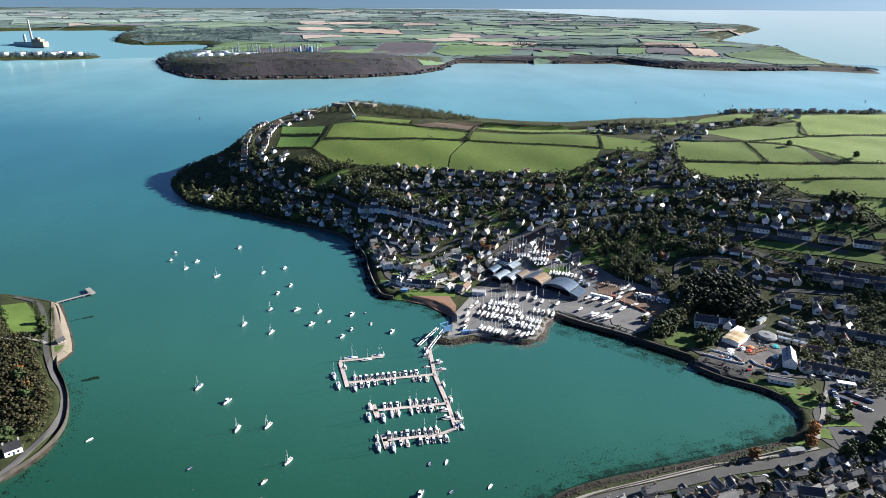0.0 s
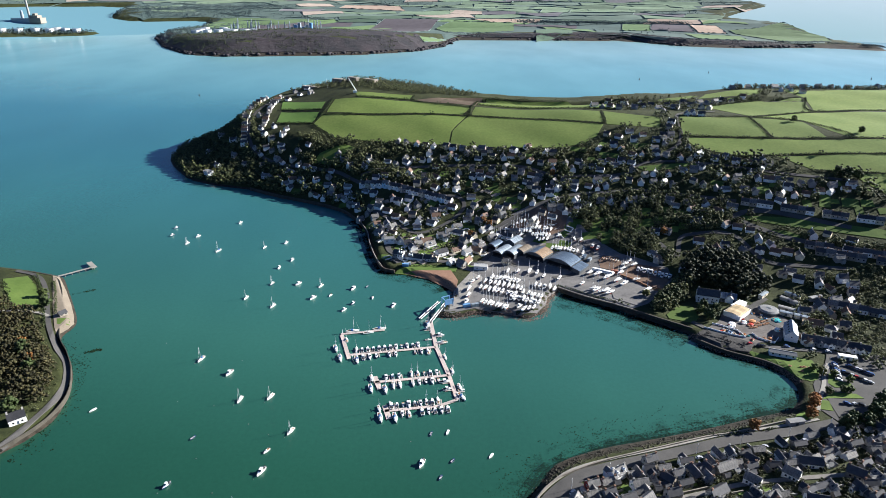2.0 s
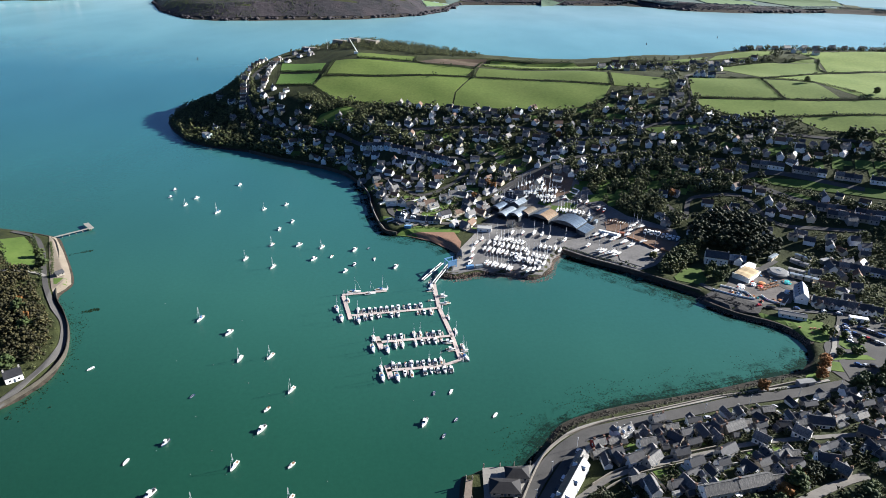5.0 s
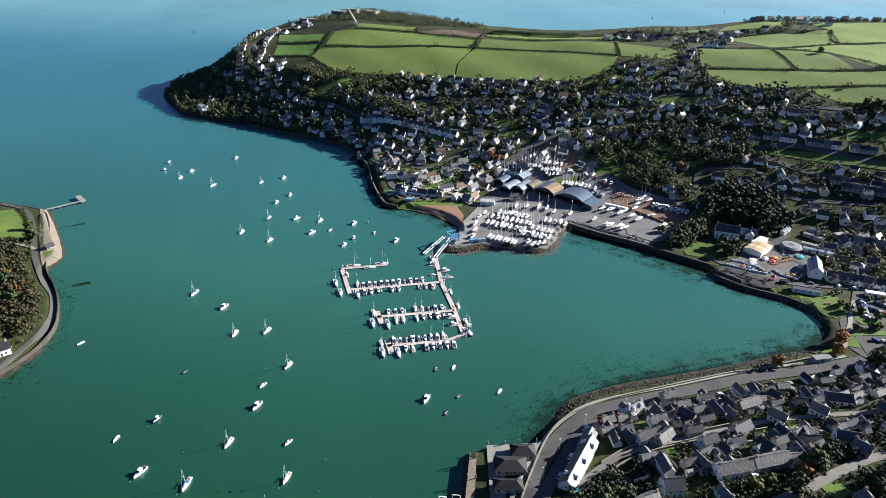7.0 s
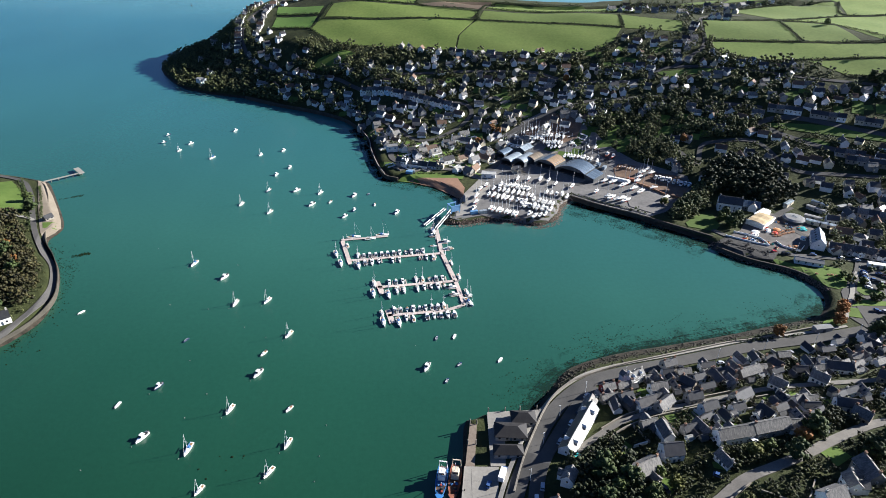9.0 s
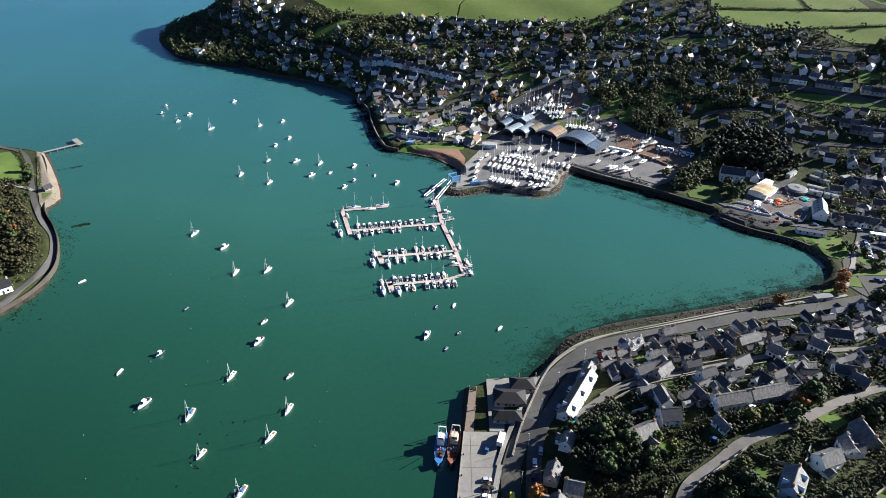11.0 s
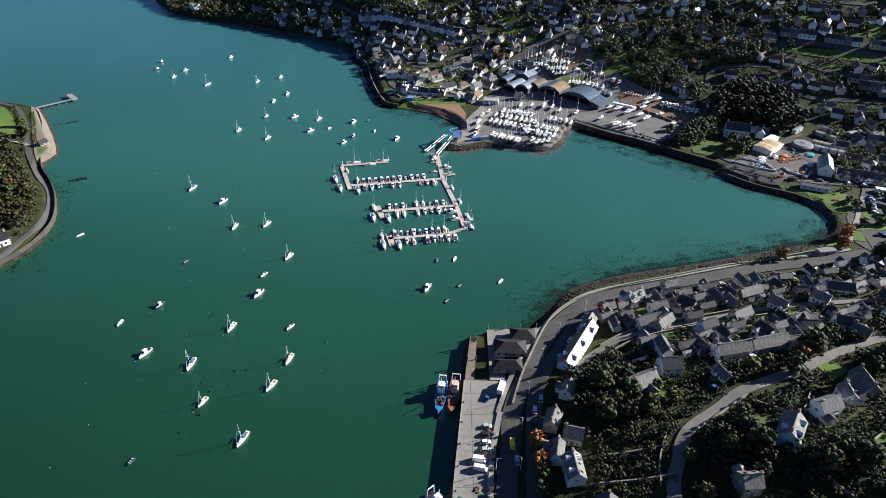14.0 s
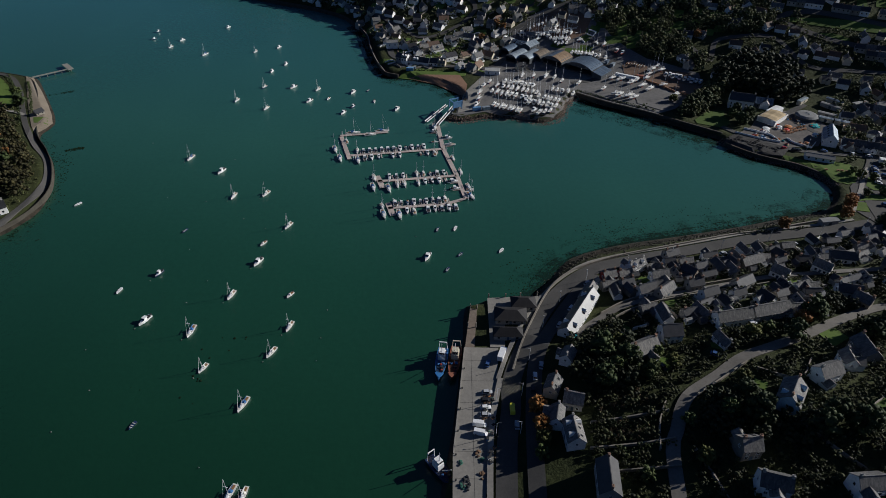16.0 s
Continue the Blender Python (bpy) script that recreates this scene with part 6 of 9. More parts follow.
ROCK = surface("armour_stone", (0.075, 0.055, 0.045), (0.17, 0.125, 0.10), 0.5, 2.0, 0.9, bump=0.6, depth=0.1, vary=0.35, island=True)
rocks([(-4, 425), (6, 420.5), (28, 427), (52, 425.5), (66, 418.5), (81, 430), (87, 450), (97, 466)], 6, 1700, (0.3, 0.75), (0.0, 2.8), "reddish brown rock armour round the boatyard point", ROCK)
rocks([(185, 396), (188, 386), (202, 372), (224, 359), (233, 346), (235, 336)], 4, 800, (0.3, 0.7), (0.0, 2.4), "dark rock armour along the bay", ROCK)
rocks([(2, 440), (8, 458), (4, 474), (-4, 484)], 5, 220, (0.3, 0.9), (0.2, 1.6), "dark rocks beside the slip", ROCK)
rocks([(42, 231), (50, 243), (62, 255), (80, 265), (110, 274), (160, 287), (200, 300), (218, 307)], 7, 1300, (0.25, 0.8), (0.0, 1.2), "dark weedy stones on the foreshore", WEED)
WEED_AND_SHADE = surface("floating_weed_and_shade", (0.006, 0.014, 0.008), (0.014, 0.024, 0.012), 0.5, 2.0, 0.95, bump=0.3, spec=0.0)
flat_kits = [Kit().lump((0, 0, 0), 1.0, random.Random(90 + i), 0.04) for i in range(6)]


def weed(pts, width, n, size, bias=1.6):
    g = random.Random(n)
    line, side = sides(smooth_line(pts, 2.0))
    spots = []
    for _ in range(n):
        i = g.randrange(len(line))
        u = g.random() ** bias
        if waves(line[i][0], line[i][1], 9.0, 1.0) + waves(line[i][0], line[i][1] + 40 * u, 3.0, 2.0) < 0.9 * u - 0.5:
            continue
        p = line[i] + side[i] * width * u + np.array([g.uniform(-1.5, 1.5), g.uniform(-1.5, 1.5)])
        if z_at(p[0], p[1]) < 0.4:
            spots.append((p[0], p[1], 0.02, g.uniform(*size), g.uniform(0, 6.3), g.randrange(6)))
    return spread("seaweed", spots, flat_kits, WEED_AND_SHADE, "dark seaweed and painted shadow patches in the shallows", "seaweed")


weed([(38, 228), (52, 248), (66, 261), (93, 273), (126, 282), (160, 292), (197, 304), (216, 310)], 26, 4600, (0.12, 0.42), 3.0)
weed([(100, 461), (129, 442), (165, 413), (184, 392)], -24, 3600, (0.12, 0.45), 2.4)
weed([(234, 344), (226, 357), (204, 370), (187, 384)], 9, 700, (0.12, 0.5), 2.4)
weed([(-92, 618), (-80, 590), (-74, 565), (-65, 532), (-58, 512)], 12, 1500, (0.15, 0.6), 2.0)
weed([(-60, 505), (-40, 498), (-10, 488), (2, 470)], -12, 700, (0.15, 0.5), 2.0)
weed([(-240, 262), (-238, 285), (-243, 316), (-256, 348), (-272, 370), (-285, 390)], -18, 900, (0.12, 0.6), 3.0)
weed([(-88, 617), (-73, 564), (-62, 528)], -10, 260, (0.2, 0.7), 1.6)
weed([(-135, 160), (-120, 170), (-100, 165)], 40, 40, (0.2, 0.8), 1.0)

# two dark streaks laid on the water to stand for pier shadows
weed([(-314, 458), (-307, 461.5), (-300, 465)], 1.6, 260, (0.2, 0.6), 1.0)
weed([(-263, 365), (-255, 369), (-247, 373)], 2.2, 420, (0.2, 0.7), 1.0)
weed([(-252, 362), (-241, 343), (-236, 318), (-236, 290)], -16, 800, (0.12, 0.45), 1.4)


def weed_bed_material(name, cut):
    m = bpy.data.materials.new(name)
    m.use_nodes = True
    nt = m.node_tree
    b = nt.nodes["Principled BSDF"]
    b.inputs["Base Color"].default_value = (0.010, 0.034, 0.026, 1)
    b.inputs["Roughness"].default_value, b.inputs["Specular IOR Level"].default_value = 0.9, 0.05
    cover = mix(nt, 0.45, noise_of(nt, 0.09, 4, 0.6), noise_of(nt, 0.6, 5, 0.7))
    nt.links.new(ramp(nt, cover, [(cut - 0.05, (0, 0, 0)), (cut + 0.12, (0.7, 0.7, 0.7))]), b.inputs["Alpha"])
    return m


BEDS = [weed_bed_material("weed_bed_thick", 0.42), weed_bed_material("weed_bed_open", 0.49), weed_bed_material("weed_bed_thin", 0.54)]


def weed_bed(pts, widths):
    """Drowned weed that thins out away from the shore."""
    line, side = sides(smooth_line(pts, 3.0))
    for i, (w, m) in enumerate(zip(widths, BEDS)):
        n = len(line)
        v = [(p[0] + s[0] * a, p[1] + s[1] * a, 0.05 + 0.02 * i) for a in (-abs(w) * 0 - math.copysign(6, w), w) for p, s in zip(line, side)]
        f = [(k, k + 1, n + k + 1, n + k) for k in range(n - 1)]
        f = f if w < 0 else [q[::-1] for q in f]
        tagged(mesh_object("seaweed_bed", v, f, m), "dark drowned seaweed along the shore", "seaweed", kind="stuff")


weed_bed([(36, 222), (52, 248), (66, 261), (93, 273), (126, 282), (160, 292), (197, 304), (218, 312), (230, 330)], (4, 8, 15))
weed_bed([(98, 461), (129, 441), (165, 412), (184, 392)], (-5, -10, -20))
weed_bed([(234, 340), (226, 356), (204, 369), (186, 384)], (2, 5, 9))
weed_bed([(-100, 634), (-85, 600), (-76, 565), (-67, 532), (-58, 510)], (-4, -8, -14))
weed_bed([(-60, 506), (-40, 498), (-10, 488), (3, 468)], (-3, -7, -14))


# ---- boats ----
GEL_WHITE = surface("white_gelcoat", (0.74, 0.74, 0.72), (0.82, 0.82, 0.80), 0.4, 2.0, 0.35, bump=0, vary=0.06)
GEL_NAVY = surface("navy_gelcoat", (0.015, 0.03, 0.075), (0.03, 0.05, 0.11), 0.4, 2.0, 0.3, bump=0)
DECK = surface("pale_deck", (0.56, 0.54, 0.48), (0.68, 0.66, 0.60), 0.5, 3.0, 0.7, bump=0.1, depth=0.01)
TEAK = surface("varnished_teak", (0.20, 0.11, 0.05), (0.32, 0.18, 0.09), 0.5, 3.0, 0.5, bump=0.1, depth=0.01)
ALLOY = surface("mast_alloy", (0.62, 0.63, 0.64), (0.75, 0.75, 0.76), 0.6, 3.0, 0.45, bump=0)
CANVAS = surface("blue_canvas", (0.03, 0.09, 0.22), (0.05, 0.14, 0.32), 0.5, 2.0, 0.85, bump=0.2, depth=0.02, vary=0.4)
TINT = surface("dark_cabin_windows", (0.012, 0.014, 0.018), (0.025, 0.03, 0.035), 0.5, 2.0, 0.1, bump=0, spec=0.7)
ANTIFOUL = surface("red_antifouling", (0.16, 0.03, 0.025), (0.24, 0.05, 0.04), 0.5, 2.0, 0.85, bump=0.1, vary=0.5)
RUBBER = surface("dark_rubber", (0.02, 0.02, 0.022), (0.04, 0.04, 0.042), 0.6, 3.0, 0.8, bump=0)
RED_GEL = surface("red_gelcoat", (0.30, 0.05, 0.035), (0.42, 0.09, 0.06), 0.4, 2.0, 0.5, bump=0)


def hull_rings(length, beam, free, draught, flare=0.75, transom=0.72):
    rings = []
    for u in (0.0, 0.12, 0.3, 0.5, 0.7, 0.85, 0.95, 1.0):
        w = beam / 2 * (transom + (1 - transom) * math.sin(min(1, u / 0.45) * 1.5708)) if u < 0.45 else beam / 2 * max(0.03, (1 - ((u - 0.45) / 0.55) ** 2.1))
        x, top = length * (u - 0.5), free * (0.9 + 0.25 * u * u)
        low = -draught * (1 - max(0, u - 0.6) * 2.0)
        rake = 0.5 * free * max(0, u - 0.8)
        rings.append([(x + rake, -w, top), (x, -w * flare, top * 0.15), (x - rake, -w * 0.3, low), (x - rake, w * 0.3, low), (x, w * flare, top * 0.15), (x + rake, w, top)])
    return rings


def deck_kit(length, beam, free, lift=0.02, inset=0.06):
    r = hull_rings(length, beam, free, 0.4)
    k = Kit()
    k.loft([[(a[0][0], a[0][1] + inset * (a[0][1] < 0), a[0][2] - 0.1), (a[5][0], a[5][1] - inset, a[5][2] - 0.1), (a[5][0], a[5][1] - inset, a[5][2] + lift), (a[0][0], a[0][1] + inset, a[0][2] + lift)] for a in r])
    return k


def yacht(length, label, hull=GEL_WHITE, cover=True, keel=False, mast=True, hood=None):
    beam, free = length * 0.32, length * 0.105
    ob = thing("sailing_yacht", label, "sailing boat")
    part("hull", Kit().loft(hull_rings(length, beam, free, 0.35 if not keel else 0.5)), hull, ob, smooth=False)
    part("deck", deck_kit(length, beam, free), DECK, ob)
    k = Kit()
    h = free + 0.03
    k.loft([[(x, -w, h), (x, w, h), (x, w * 0.8, h + t), (x, -w * 0.8, h + t)] for x, w, t in ((-0.08 * length, beam * 0.27, 0.45), (0.1 * length, beam * 0.26, 0.42), (0.24 * length, beam * 0.17, 0.28), (0.3 * length, beam * 0.08, 0.06))])
    cabin = part("coachroof", k, GEL_WHITE, ob)
    for s in (() if keel else (-1, 1)):
        part("cabin_window", Kit().box(-0.05 * length, 0.12 * length, s * beam * 0.255 - 0.03, s * beam * 0.255 + 0.03, h + 0.12, h + 0.3), TINT, cabin)
    if not keel:
        part("cockpit", Kit().box(-0.42 * length, -0.12 * length, -beam * 0.2, beam * 0.2, free - 0.05, free + 0.08), TEAK, ob)
    k = Kit()
    k.loft([[(x, -w, h), (x, w, h), (x, w * 0.7, h + t), (x, -w * 0.7, h + t)] for x, w, t in ((-0.16 * length, beam * 0.3, 0.75), (-0.05 * length, beam * 0.3, 0.9), (0.02 * length, beam * 0.25, 0.45))])
    if not keel:
        part("spray_hood", k, hood or DECK, ob)
    if mast:
        m = part("mast", Kit().rod((0.08 * length, 0, free), (0.08 * length, 0, free + (1.3 if keel else 1.22) * length), 0.12 if keel else 0.085, 0.08 if keel else 0.06, 6), ALLOY, ob)
        if not keel:
            part("spreader", Kit().box(0.07 * length, 0.09 * length, -beam * 0.33, beam * 0.33, free + 0.62 * length, free + 0.62 * length + 0.07), ALLOY, m)
        part("boom", Kit().rod((0.08 * length, 0, free + 1.35), (-0.34 * length, 0, free + 1.4), 0.16, 0.12, 6), CANVAS if hood else GEL_WHITE, ob)
        if not keel:
            part("forestay", Kit().rod((0.52 * length, 0, free * 1.15), (0.09 * length, 0, free + 1.22 * length), 0.05, 0.03, 4), GEL_WHITE, ob)
    if keel:
        part("keel", Kit().loft([[(x, -0.12, z), (x, 0.12, z), (x - 0.2, 0.12, -1.5), (x - 0.2, -0.12, -1.5)] for x, z in ((-0.1 * length, -0.3), (0.14 * length, -0.35))]), ANTIFOUL, ob)
    return ob


def motorboat(length, label, cabin=True, hull=GEL_WHITE, keel=False):
    beam, free = length * 0.36, length * 0.13
    ob = thing("motorboat", label, "motorboat")
    part("hull", Kit().loft(hull_rings(length, beam, free, 0.3, 0.85, 0.9)), hull, ob)
    part("deck", deck_kit(length, beam, free), DECK, ob)
    h = free + 0.02
    if cabin:
        k = Kit().loft([[(x, -w, h), (x, w, h), (x, w * 0.82, h + t), (x, -w * 0.82, h + t)] for x, w, t in ((-0.12 * length, beam * 0.38, 1.25), (0.08 * length, beam * 0.38, 1.25), (0.2 * length, beam * 0.33, 0.45), (0.36 * length, beam * 0.14, 0.12))])
        c = part("cabin", k, GEL_WHITE, ob)
        part("windscreen", Kit().loft([[(x, -beam * 0.34, h + a), (x, beam * 0.34, h + a), (x + 0.04, beam * 0.3, h + a + 0.1), (x + 0.04, -beam * 0.3, h + a + 0.1)] for x, a in ((0.10 * length, 1.05), (0.18 * length, 0.55))]), TINT, c)
        part("roof", Kit().box(-0.18 * length, 0.1 * length, -beam * 0.36, beam * 0.36, h + 1.26, h + 1.36), GEL_WHITE, c)
    else:
        part("console", Kit().box(-0.05 * length, 0.08 * length, -beam * 0.16, beam * 0.16, h - 0.1, h + 0.7), GEL_WHITE, ob)
    part("cockpit", Kit().box(-0.44 * length, -0.13 * length, -beam * 0.34, beam * 0.34, free - 0.1, free + 0.06), TEAK if not cabin else RUBBER, ob)
    if not keel:
        part("outboard", Kit().box(-0.56 * length, -0.5 * length, -0.2, 0.2, 0.1, free + 0.5), RUBBER, ob)
    if keel:
        part("trailer", Kit().box(-0.4 * length, 0.3 * length, -beam * 0.3, beam * 0.3, -1.0, -0.55), RUBBER, ob)
    return ob


def dinghy(length, label, hull):
    beam = length * 0.36
    ob = thing("open_boat", label, "rowing boat")
    part("hull", Kit().loft(hull_rings(length, beam, 0.55, 0.2, 0.8, 0.75)), hull, ob)
    part("floor", deck_kit(length, beam * 0.86, 0.5), TEAK, ob)
    for u in (-0.22, 0.06, 0.28):
        part("thwart", Kit().box(u * length - 0.14, u * length + 0.14, -beam * 0.4, beam * 0.4, 0.52, 0.6), DECK, ob)
    return ob


Y_AFLOAT = [yacht(6.9, "white sailing yacht with bare mast"), yacht(7.8, "larger white sailing yacht with blue sail cover", hood=CANVAS), yacht(5.8, "small white sailing yacht"), yacht(6.6, "navy-hulled sailing yacht with white deck", GEL_NAVY)]
Y_MARINA = [yacht(8.0, "white sailing yacht with bare mast"), yacht(9.6, "larger white sailing yacht with blue sail cover", hood=CANVAS), yacht(7.2, "small white sailing yacht"), yacht(7.8, "navy-hulled sailing yacht with white deck", GEL_NAVY)]
M_AFLOAT = [motorboat(6.0, "white cabin motorboat afloat"), motorboat(7.2, "larger white cabin cruiser afloat"), motorboat(4.8, "small white open motorboat", False), motorboat(5.6, "dark-hulled motorboat with white cabin", True, GEL_NAVY)]
D_AFLOAT = [dinghy(4.4, "open wooden boat on a mooring", TEAK), dinghy(4.0, "small dark open boat on a mooring", GEL_NAVY), dinghy(4.5, "white open boat on a mooring", GEL_WHITE)]
Y_ASHORE = [yacht(8.6, "white yacht propped ashore on its keel", keel=True), yacht(7.4, "small white yacht laid up ashore", keel=True), yacht(10, "large white yacht laid up ashore", keel=True, cover=False),
            yacht(8.2, "navy yacht laid up ashore", GEL_NAVY, keel=True)]
M_ASHORE = [motorboat(7.4, "white motorboat standing ashore", keel=True), motorboat(8.4, "white cabin cruiser standing ashore", keel=True)]
R_ASHORE = [motorboat(8.2, "red-hulled workboat standing ashore", True, RED_GEL, True)]
boat_rng = random.Random(21)
BOW = -107


def afloat(kinds, x, y, turn, group, z=0.0):
    ob = copy_thing(boat_rng.choice(kinds) if isinstance(kinds, list) else kinds, pose(x, y, z + 0.02, 0, 0, turn))
    ob["group"] = group
    return ob


# on moorings in the river
SAIL_SPOTS = [(-170, 362), (-129, 317), (-110.5, 320), (-90, 287.5), (-105, 229.5), (-116, 205), (-72.6, 209), (-77, 193), (-103.5, 183.5), (-221.5, 549.5), (-165.5, 452.5), (-150.5, 478.5),
              (-139.5, 439), (-178.5, 558), (-259, 567.5), (-107, 475), (-81.6, 165.2), (-75.8, 126.8), (-71.0, 126.4)]
SIZES = [1, 0, 0, 0, 0, 1, 0, 0, 2, 1, 0, 3, 0, 2, 2, 0, 1, 1, 0]
for (x, y), s in zip(SAIL_SPOTS, SIZES):
    afloat(Y_AFLOAT[s], x, y, BOW + boat_rng.gauss(0, 6), "boats on moorings")
CRUISER_SPOTS = [(-145, 345.5), (-98.7, 255), (-145.7, 244.7), (-139.4, 211.3), (-160, 570), (-144.5, 528.5), (-152.6, 511.7), (-127.6, 479), (-78.5, 470.5), (-80.8, 433), (-41.5, 440.6), (-223, 625), (-255, 586),
                 (-286.5, 609), (-282.5, 588), (-74.9, 444), (-12, 261.6), (-109.8, 453)]
for x, y in CRUISER_SPOTS:
    afloat(M_AFLOAT[:2] + M_AFLOAT[3:], x, y, BOW + boat_rng.gauss(0, 8), "boats on moorings")
for x, y in ((-145.6, 281.5), (-160, 231.5), (-100, 271), (-77, 230.4), (-96, 458), (-67, 474), (-60, 454), (-7.4, 286), (2.4, 287.4), (5, 264), (-1.5, 251.5), (26.7, 268), (-216.6, 306), (-121.3, 154.4)):
    afloat(D_AFLOAT + [M_AFLOAT[2]], x, y, BOW + boat_rng.gauss(0, 10), "boats on moorings")
RED_PAINT = surface("red_buoy_paint", (0.45, 0.05, 0.03), (0.6, 0.09, 0.05), 0.5, 2.0, 0.5, bump=0)
buoy = tagged(part("mooring_buoy", Kit().lump((0, 0, 0.08), 0.28, random.Random(1), 0.9).rod((0, 0, 0.2), (0, 0, 0.5), 0.04, 0.04, 5), surface("weathered_buoy", (0.10, 0.11, 0.10), (0.30, 0.30, 0.27), 1.0, 4.0, 0.6, bump=0)), "round weathered grey mooring buoy", "buoy", "mooring buoys")
buoy.matrix_basis = pose(-57.4, 220.6, 0)
for x, y in ((-125, 224), (-120, 240), (-117, 294), (-137.6, 265), (-143.6, 311), (-202.7, 382), (-414, 628), (-372, 578), (-19, 279.5), (-57.4, 202.4), (-158, 193), (-102.6, 285), (-141, 361), (-168, 315), (-90, 137), (-151, 151), (-146, 171), (-57, 189)):
    copy_thing(buoy, pose(x, y, 0, 0, 0, x))
for x, y in SAIL_SPOTS[:9] + CRUISER_SPOTS[:4]:
    copy_thing(buoy, pose(x - 2.6, y - 5.2, 0, 0, 0, y))

# ---- marina pontoons ----
PONTOON = surface("pontoon_decking", (0.36, 0.30, 0.27), (0.50, 0.43, 0.39), 0.4, 2.0, 0.85, bump=0.2, depth=0.02, vary=0.12)
marina = thing("marina_pontoon", "walkways of pinkish grey pontoon decking with finger berths", "pontoon")


def pontoon(a, b, width, fingers=0):
    a, b = Vector((*a, 0)), Vector((*b, 0))
    n = max(1, round((b - a).length / 8))
    turn = math.degrees(math.atan2(b.y - a.y, b.x - a.x))
    ln = (b - a).length / n
    for i in range(n):
        c = a + (b - a) * ((i + 0.5) / n)
        sec = part("section", Kit().box(-ln / 2 + 0.06, ln / 2 - 0.06, -width / 2, width / 2, 0.28, 0.55), PONTOON, marina)
        sec.matrix_basis = pose(c.x, c.y, 0, 0, 0, turn)


def berths(a, b, n, side, group, skip=()):
    """Boats lying at right angles to a walkway."""
    a, b = Vector((*a, 0)), Vector((*b, 0))
    way = (b - a).normalized()
    out = Vector((-way.y, way.x, 0)) * side
    turn = math.degrees(math.atan2(out.y, out.x))
    for i in range(n):
        if i in skip:
            continue
        p = a + (b - a) * ((i + 0.5) / n)
        kinds = Y_MARINA[:1] + Y_MARINA[2:3] + M_AFLOAT + M_AFLOAT[:2]
        k = boat_rng.choice(kinds)
        half = 2.9 if k in M_AFLOAT else 3.7
        q = p + out * (half + 1.5)
        ob = afloat(k, q.x, q.y, turn + (180 if boat_rng.random() < 0.35 else 0) + boat_rng.gauss(0, 2), group)
        if i % 2 == 0:
            f = p + out * 3.6 + way * 2.0
            fin = part("finger", Kit().box(-2.6, 2.6, -0.3, 0.3, 0.25, 0.5), PONTOON, marina)
            fin.matrix_basis = pose(f.x, f.y, 0, 0, 0, turn)


pontoon((-10.3, 414.5), (-5.7, 379.2), 2.8)
pontoon((-5.7, 379.2), (3.4, 344.5), 2.8)
pontoon((3.4, 344.5), (8.6, 318), 2.6)
pontoon((8.6, 318), (-3, 311.8), 2.4)
pontoon((-67, 368), (-6, 379), 2.4)
pontoon((-76.5, 394.5), (-66.5, 363), 2.8)
pontoon((-77.5, 395.8), (-45, 402.5), 2.4)
pontoon((-45.5, 336), (3.2, 344.3), 2.4)
pontoon((-46.5, 342.5), (-41.5, 328.5), 3.4)
pontoon((-36.5, 306.5), (-2.5, 311.8), 2.4)
pontoon((-37, 312), (-33, 299), 3.4)
berths((-64, 369), (-16, 377.6), 12, 1, "boats in the marina")
berths((-60, 369), (-10, 378.5), 11, -1, "boats in the marina", (3, 6, 7))
berths((-40, 337), (-2, 343.4), 9, 1, "boats in the marina", (3,))
berths((-36, 337.5), (-2, 343.4), 8, -1, "boats in the marina", (2,))
berths((-34, 307), (-1, 312), 9, 1, "boats in the marina")
berths((-28, 308), (4, 313.2), 8, -1, "boats in the marina", (2,))
berths((-9.3, 407), (-6.3, 382), 5, -1, "boats in the marina", (1, 2, 4))
berths((-9.3, 407), (-6.3, 382), 5, 1, "boats in the marina", (0, 1, 3))
berths((4.5, 340), (8.5, 320), 5, -1, "boats in the marina", (1, 3, 4))
berths((4.5, 340), (8.5, 320), 4, 1, "boats in the marina", (0, 1, 3))
for x, y, turn, s in ((-69, 400.5, 12, 1), (-57, 398, 12, 0), (-49, 404, 12, 1), (-78, 376, -72, 1), (-73, 364, -75, 1), (-61, 362, -75, 1), (-47.5, 329, -75, 1), (-38, 328, -75, 1), (-48, 340, -75, 0),
                      (-38.5, 300, -75, 1), (-29.5, 300, -75, 1), (-40, 308, -75, 2), (-72, 388, 105, 2), (5.8, 349, -75, 2), (10.4, 331, -75, 0), (11.5, 321, -60, 1), (0.8, 366, -75, 2), (-12.5, 411, -80, 1)):
    afloat(Y_MARINA[s], x, y, turn, "boats in the marina")
for x, y in ((-76.5, 397.5), (-64, 363), (-45, 405), (-38.5, 336), (-10.5, 399), (-3.4, 378), (5.5, 344), (-34, 312.5), (10, 317)):
    part("pile", Kit().rod((x, y, -3), (x, y, 3.2), 0.28, 0.26, 8), ALLOY, marina)
gang = thing("gangway", "pale metal access bridge to the pontoons", "gangway")
